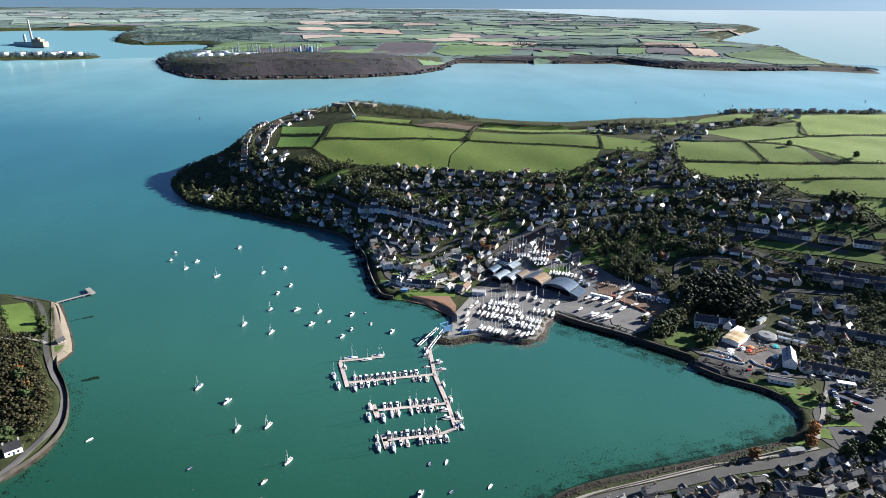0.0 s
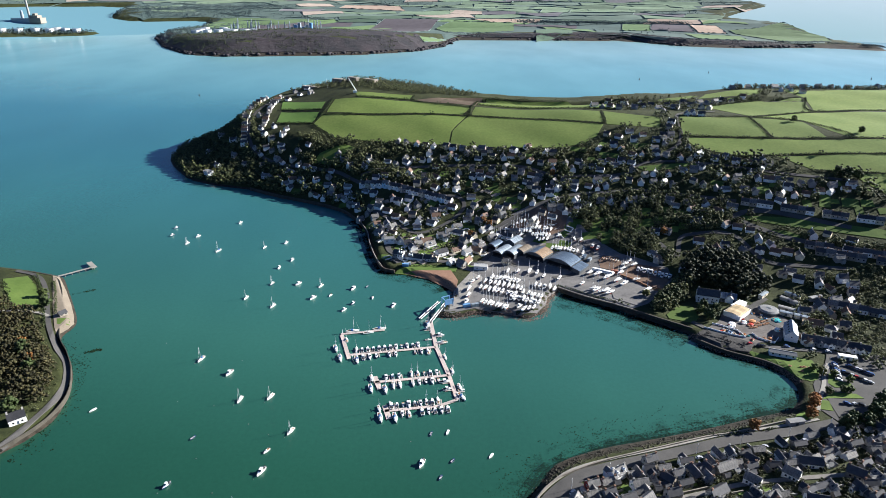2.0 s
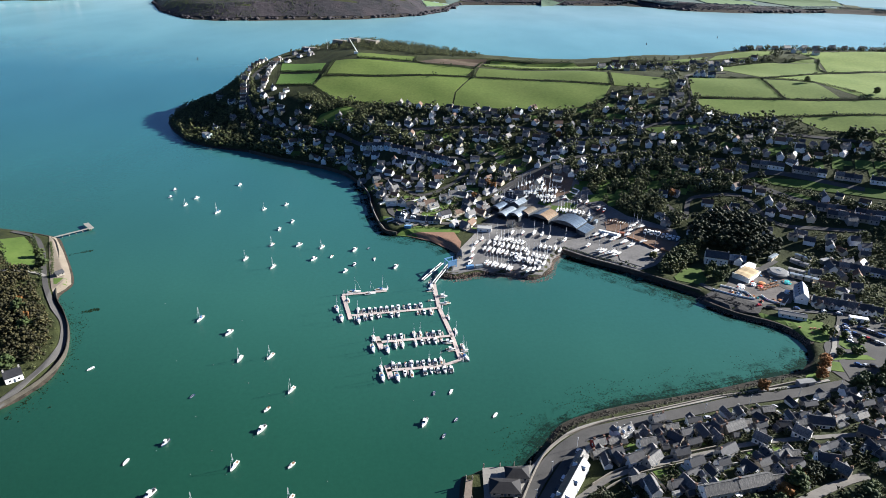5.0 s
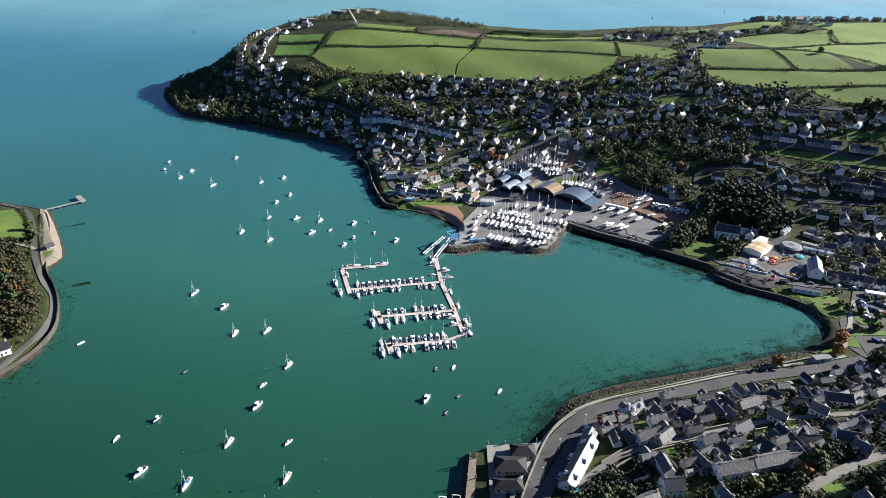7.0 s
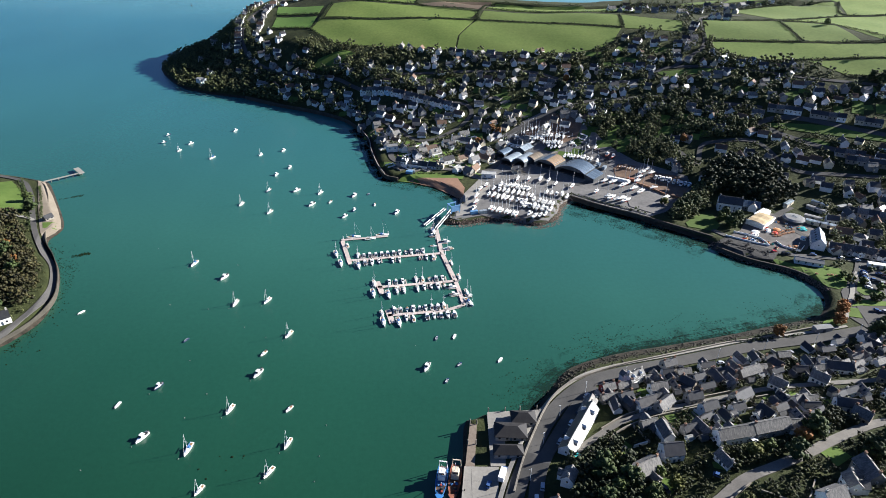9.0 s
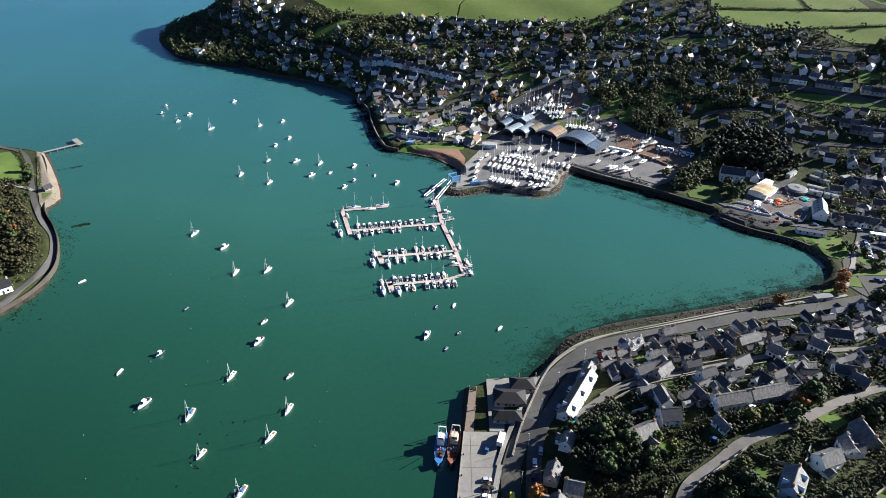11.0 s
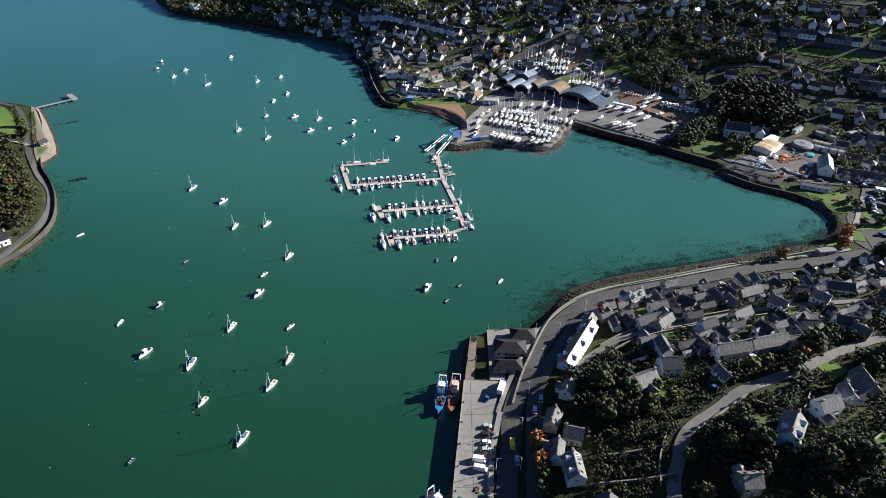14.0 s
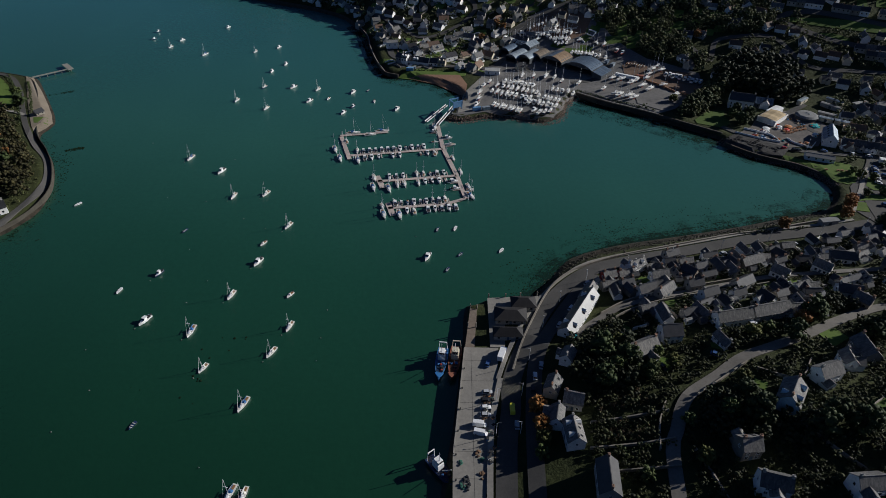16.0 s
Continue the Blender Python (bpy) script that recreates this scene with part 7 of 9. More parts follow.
for a, b in (((-10.3, 413.5, 0.9), (1.0, 438, 3.9)), ((-18.8, 418.6, 0.7), (-4, 441, 3.7))):
    mid, way = (Vector(a) + Vector(b)) / 2, Vector(b) - Vector(a)
    m = Matrix.Translation(mid) @ way.to_track_quat("X", "Z").to_matrix().to_4x4()
    ln = way.length
    part("deck", Kit().box(-ln / 2, ln / 2, -0.95, 0.95, -0.1, 0.1).moved(m), CONCRETE, gang)
    for s in (-1, 1):
        part("rail", Kit().box(-ln / 2, ln / 2, s * 1.0 - 0.05, s * 1.0 + 0.05, 0.1, 0.9).moved(m), ALLOY, gang)

# ---- boats laid up ashore ----
def laid_up(x, y, turn=None, kinds=None, group="boats laid up ashore"):
    k = boat_rng.choice(kinds or Y_ASHORE + Y_ASHORE[:2] + M_ASHORE[:1])
    turn = boat_rng.gauss(64, 6) if turn is None else turn
    ob = copy_thing(k, on_ground(x, y, turn + (180 if boat_rng.random() < 0.5 else 0), 1.75 if k in Y_ASHORE else 1.2))
    ob["group"] = group


def row_of(a, b, n, turn=None, kinds=None, group="boats laid up ashore"):
    for i in range(n):
        u = i / max(1, n - 1)
        laid_up(a[0] + (b[0] - a[0]) * u + boat_rng.gauss(0, 0.3), a[1] + (b[1] - a[1]) * u + boat_rng.gauss(0, 0.5), turn, kinds, group)


row_of((31, 439), (50, 430.5), 8, 60)
row_of((31, 465), (60, 452), 9)
row_of((36, 476), (66, 462.5), 9)
row_of((67, 456.5), (81, 449), 6)
row_of((43, 484), (64, 476.5), 8)
row_of((78, 469.5), (94, 465.5), 5)
row_of((56, 447), (77, 439), 8)
for x, y in ((83, 493), (88, 486), (101, 482), (76, 495), (66, 495), (64, 428), (68, 429), (72, 430.5), (60, 432), (20, 450), (21, 462), (25, 476), (30, 483), (18, 440), (57, 496)):
    laid_up(x, y)
row_of((173, 496), (197, 481.5), 10, 60, M_ASHORE, "motorboats in a tidy row")
for x, y, k in ((129, 491, 0), (136, 489, 2), (143, 483, 2), (150, 477, 2), (155, 471.5, 2), (119, 472, 1), (129, 461, 2), (133, 458, 0), (136, 459, 2), (139, 456, 2), (156, 490, 0), (169, 508, 1), (171, 502, 0), (171, 460, 2), (167, 478, 1),
                (164, 504, 0), (160, 497, 1), (126, 463, 1), (148, 487, 0)):
    laid_up(x, y, boat_rng.gauss(35, 8), Y_ASHORE[k:k + 1])
row_of((47, 566), (62, 558), 7, 60)
row_of((66, 570), (85, 568), 8, 80)
row_of((70, 578), (82, 584), 4, 80)
row_of((87, 562), (103, 559), 7, 75)
row_of((90, 554), (100, 552), 4, 70)
row_of((88, 574), (106, 567), 6, 75)
row_of((103, 537.5), (125, 530.5), 9, 70)
for x, y in ((126, 549), (132, 547), (130, 526), (129, 519), (100, 570), (84, 577), (76, 562), (94, 578), (62, 574), (112, 556)):
    laid_up(x, y, boat_rng.gauss(60, 25))
for x, y in ((141, 536), (145, 532)):
    laid_up(x, y, 60, R_ASHORE)
for t in Y_AFLOAT + Y_MARINA + M_AFLOAT + D_AFLOAT + Y_ASHORE + M_ASHORE + R_ASHORE:
    away(t)


# ---- fishing boats at the quay ----
def trawler(length, label, hull, trim):
    beam, free = length * 0.29, 2.1
    ob = thing("fishing_boat", label, "fishing boat")
    part("hull", Kit().loft(hull_rings(length, beam, free, 0.8, 0.9, 0.85)), hull, ob)
    part("deck", deck_kit(length, beam, free, 0.0, 0.25), TEAK, ob)
    part("bulwark", Kit().loft([[(x, -w, free), (x, w, free), (x + 0.1, w, free + 0.9), (x + 0.1, -w, free + 0.9)] for x, w in ((0.36 * length, beam * 0.36), (0.44 * length, beam * 0.2), (0.5 * length, 0.15))]), hull, ob)
    w = part("wheelhouse", Kit().box(-0.28 * length, -0.06 * length, -beam * 0.3, beam * 0.3, free, free + 2.6).box(-0.24 * length, -0.08 * length, -beam * 0.24, beam * 0.24, free + 2.6, free + 4.4), trim, ob)
    part("window", Kit().box(-0.082 * length, -0.075 * length, -beam * 0.2, beam * 0.2, free + 3.3, free + 4.1), TINT, w)
    part("mast", Kit().rod((-0.12 * length, 0, free + 4), (-0.12 * length, 0, free + 9), 0.14, 0.08, 6), ALLOY, ob)
    part("derrick", Kit().rod((-0.02 * length, 0, free), (0.26 * length, 0.6, free + 5.5), 0.13, 0.1, 6), trim, ob)
    for s in (-1, 1):
        part("gantry_leg", Kit().rod((-0.44 * length, s * beam * 0.36, free), (-0.42 * length, s * beam * 0.3, free + 4.5), 0.16, 0.14, 6), trim, ob)
    part("gantry_beam", Kit().box(-0.43 * length, -0.41 * length, -beam * 0.32, beam * 0.32, free + 4.3, free + 4.7), trim, ob)
    for i in range(6):
        g = random.Random(i)
        part("fishing_net", Kit().lump((g.uniform(0.0, 0.3) * length, g.uniform(-0.25, 0.25) * beam, free + 0.3), g.uniform(0.5, 1.0), g, 0.6), (ANTIFOUL, CANVAS, RUBBER)[i % 3], ob)
    return ob


BLUE_HULL = surface("blue_hull_paint", (0.03, 0.13, 0.34), (0.06, 0.20, 0.44), 0.5, 2.0, 0.5, bump=0.1)
RUST_HULL = surface("rust_red_hull", (0.20, 0.07, 0.045), (0.32, 0.13, 0.08), 0.5, 2.0, 0.7, bump=0.2)
trawler(17.5, "blue fishing boat with white wheelhouse at the quay", BLUE_HULL, GEL_WHITE).matrix_basis = pose(-3.6, 187.5, 0, 0, 0, -96)
trawler(18.5, "rust-red fishing boat with cream gear at the quay", RUST_HULL, RENDER_CREAM).matrix_basis = pose(2.0, 188.0, 0, 0, 0, -97)
trawler(16, "dark fishing boat with white wheelhouse at the quay", GEL_NAVY, GEL_WHITE).matrix_basis = pose(-2.0, 136.0, 0, 0, 0, -50)


# ---- boatyard sheds ----
def ribs(nt, col):
    """Sheet joints and streaks across a metal roof."""
    streak = ramp(nt, noise_of(nt, 1.0, 4, 0.7, "Object", (1.6, 0.12, 0.12)), [(0.35, (0.55, 0.55, 0.57)), (0.65, (1.15, 1.15, 1.15))])
    return mix(nt, 1.0, col, streak, "MULTIPLY")


TIN_BLUE = surface("blue_grey_sheeting", (0.085, 0.12, 0.165), (0.17, 0.22, 0.28), 0.2, 1.2, 0.42, metal=0.35, bump=0.25, depth=0.03, extra=ribs)
TIN_PALE = surface("pale_sheeting", (0.24, 0.29, 0.33), (0.38, 0.43, 0.46), 0.2, 1.2, 0.45, metal=0.3, bump=0.25, depth=0.03, extra=ribs)
TIN_RUST = surface("rusty_sheeting", (0.20, 0.13, 0.08), (0.33, 0.24, 0.15), 0.15, 1.0, 0.75, bump=0.3, depth=0.03, extra=ribs)
TIN_BROWN = surface("brown_sheeting", (0.12, 0.095, 0.07), (0.21, 0.17, 0.125), 0.2, 1.2, 0.7, bump=0.3, depth=0.03, extra=ribs)
TIN_DARK = surface("dark_cladding", (0.045, 0.05, 0.055), (0.09, 0.10, 0.11), 0.2, 1.2, 0.7, bump=0.2, depth=0.03)
INSIDE = surface("shed_interior", (0.035, 0.035, 0.038), (0.06, 0.06, 0.06), 0.3, 1.0, 0.9, bump=0)


def vault_shed(x, y, span, length, eave, rise, turn, mats, label):
    """A barrel-roofed shed, open at the front (its local -x end); several mats share the roof side by side."""
    ob = thing("boat_shed", label, "shed", "boatyard sheds")
    n, t = 12, 0.25
    arc = [(-span / 2 + span * i / n, eave + rise * (1 - (2 * i / n - 1) ** 2)) for i in range(n + 1)]
    for j, mat in enumerate(mats):
        a, b = n * j // len(mats), n * (j + 1) // len(mats)
        seg = arc[a:b + 1]
        part("roof", Kit().prism([(p, q) for p, q in seg] + [(p, q + t) for p, q in seg[::-1]][0:], -length / 2 - 0.4, length / 2 + 0.4), mat, ob)
    for s in (-1, 1):
        part("side_wall", Kit().box(-length / 2, length / 2, s * span / 2 - 0.15, s * span / 2 + 0.15, -0.6, eave + 0.02), TIN_DARK, ob)
    part("back_wall", Kit().prism([(-span / 2, -0.6)] + [(p, q - 0.02) for p, q in arc] + [(span / 2, -0.6)][::1], length / 2 - 0.3, length / 2 - 0.05), TIN_BLUE, ob)
    part("front_gable", Kit().prism([(p, q - 0.03) for p, q in arc], -length / 2 + 0.05, -length / 2 + 0.3), TIN_DARK, ob)
    part("floor", Kit().box(-length / 2, length / 2, -span / 2, span / 2, -0.6, 0.32), INSIDE, ob)
    for i in range(5 if span > 15 else 0):
        u = -length * 0.36 + i * length * 0.18
        for s in (-0.42, 0.3):
            yy = s * span
            z = eave + rise * (1 - (2 * yy / span) ** 2) + t
            part("roof_light", Kit().box(u - 0.35, u + 0.35, yy - 0.9, yy + 0.9, z - 0.25, z + 0.06), TIN_PALE, ob)
    ob.matrix_basis = on_ground(x, y, turn, 0.2)
    return ob


def shed_at(fx, fy, span, length, eave, rise, mats, label, turn=51):
    """A vault shed whose open front stands at fx, fy."""
    a = math.radians(turn)
    return vault_shed(fx + math.cos(a) * length / 2, fy + math.sin(a) * length / 2, span, length, eave, rise, turn, mats, label)


shed_at(103.5, 504.5, 25, 19, 4.0, 3.6, [TIN_BLUE], "large blue-grey barrel-roofed boat shed with open front")
shed_at(83.5, 518.5, 18.5, 18, 4.0, 3.2, [TIN_RUST, TIN_BLUE], "barrel-roofed shed, half blue-grey and half rusty")
shed_at(70.5, 529, 9.5, 15, 3.6, 2.0, [TIN_BROWN], "small brown barrel-roofed shed")
shed_at(60.5, 524.5, 11.5, 19, 4.0, 2.4, [TIN_PALE], "pale blue-grey barrel-roofed boat shed with open front")
shed_at(49.5, 526, 10.5, 19, 4.0, 2.2, [TIN_PALE], "narrow pale barrel-roofed boat shed")
shed_at(45, 541, 9, 14, 3.6, 2.0, [TIN_BLUE], "small blue-grey barrel-roofed shed at the back")
lean = thing("lean_to_shed", "blue-grey lean-to beside the large shed", "shed", "boatyard sheds")
part("roof", Kit().prism([(-4.0, 2.8), (4.0, 4.6), (4.0, 4.85), (-4.0, 3.05)], -9, 9), TIN_BLUE, lean)
part("wall", Kit().prism([(-3.8, -0.6), (3.9, -0.6), (3.9, 4.5), (-3.8, 2.75)], -8.8, 8.8), TIN_DARK, lean)
lean.matrix_basis = on_ground(122.5, 499.5, 51, 0.1)
for x, y, ln, w, turn, walls, roof, label in ((68, 552, 15, 10, 51, TIN_DARK, TIN_PALE, "dark gabled workshop with a pale roof"), 
                                              (33, 504, 12, 6, -8, RENDER_WHITE, DECK, "white canvas-roofed store in the boatyard")):
    s = house(ln, w, 3.6, walls, roof, label, rise=w * 0.22, chimneys=0, name="workshop", category="workshop", fine=False)
    s.matrix_basis = on_ground(x, y, turn)
BLUE_BOX = surface("bright_blue_sheeting", (0.10, 0.22, 0.40), (0.16, 0.30, 0.48), 0.3, 1.5, 0.5, bump=0.1)
hoist = thing("boat_hoist", "bright blue travelling boat hoist by the water", "boat hoist")
for x, y in ((-3.5, -3), (3.5, -3), (-3.5, 3), (3.5, 3)):
    part("leg", Kit().box(x - 0.3, x + 0.3, y - 0.3, y + 0.3, 0, 6.5), BLUE_BOX, hoist)
    part("wheel", Kit().rod((x, y - 0.35, 0.5), (x, y + 0.35, 0.5), 0.55, 0.55, 10), RUBBER, hoist)
for s in (-3, 3):
    part("beam", Kit().box(-3.9, 3.9, s - 0.35, s + 0.35, 6.5, 7.2), BLUE_BOX, hoist)
part("cross_beam", Kit().box(-3.9, -3.1, -3, 3, 6.55, 7.15), BLUE_BOX, hoist)
part("cab_panel", Kit().box(-3.8, 3.8, -3.2, -2.9, 2.5, 6.3), BLUE_BOX, hoist)
hoist.matrix_basis = on_ground(2.5, 436, 30, 0.3)
for x, y, ln, mat, turn in ((18, 433, 6, BLUE_BOX, 20), (25, 434, 6, TIN_PALE, 20), (141.5, 494, 19, GEL_WHITE, -30.5), (-35.5, 508.5, 6, BLUE_BOX, -8), (-34, 511, 6, TIN_PALE, -8), (152, 493, 6, RUST_HULL, -30), (130, 520, 6, TIN_BLUE, 60), (134, 515, 5, TIN_PALE, 55)):
    c = thing("storage_container", "steel storage container on the boatyard ground", "container", "boatyard containers")
    part("box", Kit().box(-ln / 2, ln / 2, -1.25, 1.25, 0.1, 2.6), mat, c)
    part("door", Kit().box(ln / 2, ln / 2 + 0.06, -1.15, 1.15, 0.25, 2.5), TIN_BLUE, c)
    c.matrix_basis = on_ground(x, y, turn, 0.25)


# ---- hotel, funfair and harbour front by the bay ----
def building(x, y, ln, w, h, turn, walls, roof, label, **more):
    b = house(ln, w, h, walls, roof, label, name=more.pop("name", "building"), category=more.pop("category", "building"), **more)
    b.matrix_basis = on_ground(x, y, turn, 0.2)
    return b


building(215, 444, 17, 8.5, 6.5, -18, RENDER_WHITE, SLATE, "white three-bay hotel with a slate roof", rise=4)
building(232, 444, 12, 7, 3.4, -18, TIN_DARK, TIN_BLUE, "low blue-roofed hotel annexe", chimneys=0)
building(256.5, 392, 19, 8.5, 4.6, 66, RENDER_WHITE, TIN_PALE, "white hall with a steep pale roof", rise=4, chimneys=0, skylights=5, name="hall", category="hall")
building(237.5, 365.5, 17, 5.5, 2.6, -20, RENDER_WHITE, FELT, "low white waterside cafe", chimneys=0, rise=1.2, fine=False)
CANOPY = surface("cream_canvas", (0.36, 0.27, 0.15), (0.50, 0.39, 0.24), 0.3, 1.2, 0.8, bump=0.2, depth=0.05)
m = thing("amusement_hall", "white-framed hall with a tawny canvas roof", "amusement hall")
part("wall", Kit().box(-9, 9, -6.5, 6.5, -1, 3.4), RENDER_WHITE, m)
part("canopy", Kit().loft([[(x, -6.4, 3.42), (x, 6.4, 3.42), (x, 5.2, 4.0 + h), (x, 0, 4.6 + h), (x, -5.2, 4.0 + h)] for x, h in ((-8.8, 0), (-4.4, 0.35), (0, 0), (4.4, 0.35), (8.8, 0))]), CANOPY, m)
part("parapet", Kit().box(-9.3, 9.3, -6.9, -6.5, 3.0, 4.0).box(-9.3, -8.9, -6.5, 6.5, 3.0, 4.0).box(8.9, 9.3, -6.5, 6.5, 3.0, 4.0), RENDER_WHITE, m)
m.matrix_basis = on_ground(230, 422.5, 42, 0.2)
d = thing("round_pavilion", "round grey-roofed amusement ride", "amusement ride")
part("wall", Kit().loft([[(7.5 * math.cos(a * 0.2618), 7.5 * math.sin(a * 0.2618), z) for a in range(24)] for z in (0, 2.2)]), TIN_DARK, d)
part("roof", Kit().loft([[(r * math.cos(a * 0.2618), r * math.sin(a * 0.2618), z) for a in range(24)] for r, z in ((8.0, 2.2), (6.2, 3.2), (0.6, 3.6))]), FELT, d)
for a in range(12):
    part("roof_rib", Kit().rod((7.8 * math.cos(a * 0.5236), 7.8 * math.sin(a * 0.5236), 2.4), (0.6 * math.cos(a * 0.5236), 0.6 * math.sin(a * 0.5236), 3.75), 0.12, 0.1, 4), TIN_PALE, d)
d.matrix_basis = on_ground(256.5, 426, 0, 0.2)
for x, y, ln, w, h, turn, roof, label in ((208.5, 292.5, 10, 3.6, 2.6, 10, FELT, "long low dark shelter beside the promenade"), (280, 361, 11, 3.4, 2.8, -18, GEL_WHITE, "white single-storey front extension"), (236, 433, 14, 6, 3.2, 40, GEL_WHITE, "white flat-roofed amusement block"), (268, 421, 9, 3.2, 2.6, -32, TIN_PALE, "long pale stall behind the rides"), (277, 415.5, 10, 3.4, 2.8, -32, TIN_PALE, "long pale stall behind the rides"),
                                          (272, 428, 12, 3.0, 2.4, -36, FELT, "long low dark-roofed shed"), (280, 440, 14, 3.0, 2.4, -50, FELT, "long low dark-roofed shed"), (286, 447, 12, 3.0, 2.4, -50, TIN_BLUE, "long low blue-grey shed"),
                                          (263, 449, 11, 3.2, 2.6, 40, TIN_PALE, "pale trailer-like store by the lane"), (297, 430, 16, 4, 2.6, 30, TIN_BROWN, "long brown shed behind the bay"), (276, 407, 5, 4, 2.4, -30, CANOPY, "small tawny-roofed funfair kiosk"),
                                          (284, 425, 8, 3.2, 2.4, -40, TIN_BROWN, "low brown store behind the bay"), (302, 442, 12, 3.4, 2.6, 20, FELT, "low felt-roofed store behind the bay")):
    t = thing("low_shed", label, "shed", "sheds behind the bay")
    part("body", Kit().box(-ln / 2, ln / 2, -w / 2, w / 2, -0.6, h), RENDER_GREY if roof is FELT else GEL_WHITE if roof is GEL_WHITE else RENDER_CREAM, t)
    part("roof", Kit().prism([(-w / 2 - 0.25, h), (w / 2 + 0.25, h), (w / 2 + 0.25, h + 0.2), (0, h + 0.55), (-w / 2 - 0.25, h + 0.2)], -ln / 2 - 0.25, ln / 2 + 0.25), roof, t)
    part("door", Kit().box(-0.9, 0.9, -w / 2 - 0.05, -w / 2 + 0.05, 0, 2.0), TIN_DARK, t)
    t.matrix_basis = on_ground(x, y, turn, 0.2)
fun = random.Random(8)
ORANGE = surface("orange_paint", (0.42, 0.17, 0.06), (0.55, 0.26, 0.11), 0.4, 1.5, 0.6, bump=0.1)
PAINTS = [RED_PAINT, BLUE_BOX, CANOPY, GEL_WHITE, TEAL, ORANGE]
for x, y, rad, h, c, label in ((237.5, 411, 2.6, 0.9, 5, "low round orange ride"), (234, 406, 2.2, 0.9, 0, "low round red ride"), (219, 405, 2.8, 2.2, 3, "white roundabout with a shallow roof"), (250, 398, 2.0, 1.8, 3, "small white fairground roundabout"),
                               (257, 413, 3.4, 0.5, 4, "round turquoise paddling ride"), (230, 409, 2.0, 1.6, 3, "small white fairground roundabout"), (239, 386, 1.8, 1.2, 5, "small orange fairground roundabout")):
    r = thing("fairground_ride", label, "fairground ride", "fairground rides")
    part("platform", Kit().rod((0, 0, -0.3), (0, 0, 0.35), rad, rad, 16), PAINTS[c], r)
    part("canopy", Kit().rod((0, 0, h), (0, 0, h + 0.5), rad * 0.95, rad * 0.3, 16), PAINTS[c], r)
    part("post", Kit().rod((0, 0, 0.35), (0, 0, h + 0.1), 0.3, 0.3, 8), GEL_WHITE, r)
    for a in range(5):
        part("seat", Kit().box(rad * 0.6, rad * 0.95, -0.35, 0.35, 0.35, 0.95).moved(pose(0, 0, 0, 0, 0, a * 72)), PAINTS[(a + c) % 6], r)
    r.matrix_basis = on_ground(x, y, x * 31 % 360, 0.35)
BENCH = surface("stained_bench_wood", (0.22, 0.11, 0.06), (0.36, 0.20, 0.115), 0.5, 2.0, 0.8, bump=0.2, depth=0.02, vary=0.3)
table = thing("picnic_table", "reddish-brown wooden picnic table on the funfair ground", "picnic table", "picnic tables")
part("tabletop", Kit().box(-1.0, 1.0, -0.4, 0.4, 0.7, 0.78), BENCH, table)
part("bench", Kit().box(-1.0, 1.0, -0.95, -0.6, 0.4, 0.47), BENCH, table)
part("trestle", Kit().box(-0.8, 0.8, -0.08, 0.08, 0, 0.7).box(-0.1, 0.1, -0.9, 0.9, 0.25, 0.4), BENCH, table)
for i in range(30):
    u, v = (i % 11) / 10, i // 11
    x, y = (232 + 17 * u + fun.gauss(0, 0.4), 401 + 8 * u + 3.4 * v + fun.gauss(0, 0.4)) if i < 22 else (234 + 8 * fun.random(), 384.5 + 7 * fun.random() - 2)
    copy_thing(table, on_ground(x, y, fun.gauss(-30, 12), 0.36))
for x, y in ((243, 351), (245.5, 351), (248, 350), (241, 346), (236, 352)):
    copy_thing(table, on_ground(x, y, -20, 0.36))
away(table)
fence = thing("white_fence", "low white wall round the funfair enclosures", "low wall")
for pts in (((229, 394), (230.5, 387.5), (234, 384.5), (240, 381), (246, 388)), ((197, 402), (205, 396.5), (215, 391), (222, 388)), ((205, 408), (212, 404), (220, 398), (222, 388))):
    for a, b in zip(pts, pts[1:]):
        ln, turn = math.hypot(b[0] - a[0], b[1] - a[1]), math.degrees(math.atan2(b[1] - a[1], b[0] - a[0]))
        w = part("wall_panel", Kit().box(0, ln, -0.12, 0.12, -0.5, 1.2), RENDER_WHITE, fence)
        w.matrix_basis = on_ground(a[0], a[1], turn, 0.35)
for i in range(26):
    t = thing("go_kart" if i % 3 else "toy_boat", "small painted ride car on the funfair ground", "ride car", "ride cars")
    part("body", Kit().loft([[(x, -w, 0), (x, w, 0), (x, w * 0.8, h), (x, -w * 0.8, h)] for x, w, h in ((-1.1, 0.5, 0.7), (0.2, 0.65, 0.8), (1.2, 0.35, 0.4))]), PAINTS[i % 6], t)
    part("seat", Kit().box(-0.5, 0.2, -0.3, 0.3, 0.75, 1.05), RUBBER, t)
    x, y = (fun.uniform(206, 226), fun.uniform(389, 404)) if i < 16 else (fun.uniform(226, 250), fun.uniform(410, 424))
    if i < 16:
        y = 412 - (x - 197) * 0.72 + fun.uniform(-7, 0)
    t.matrix_basis = on_ground(x, y, fun.uniform(0, 360), 0.38)
# low ridges of rubble on the platform
rub = random.Random(3)
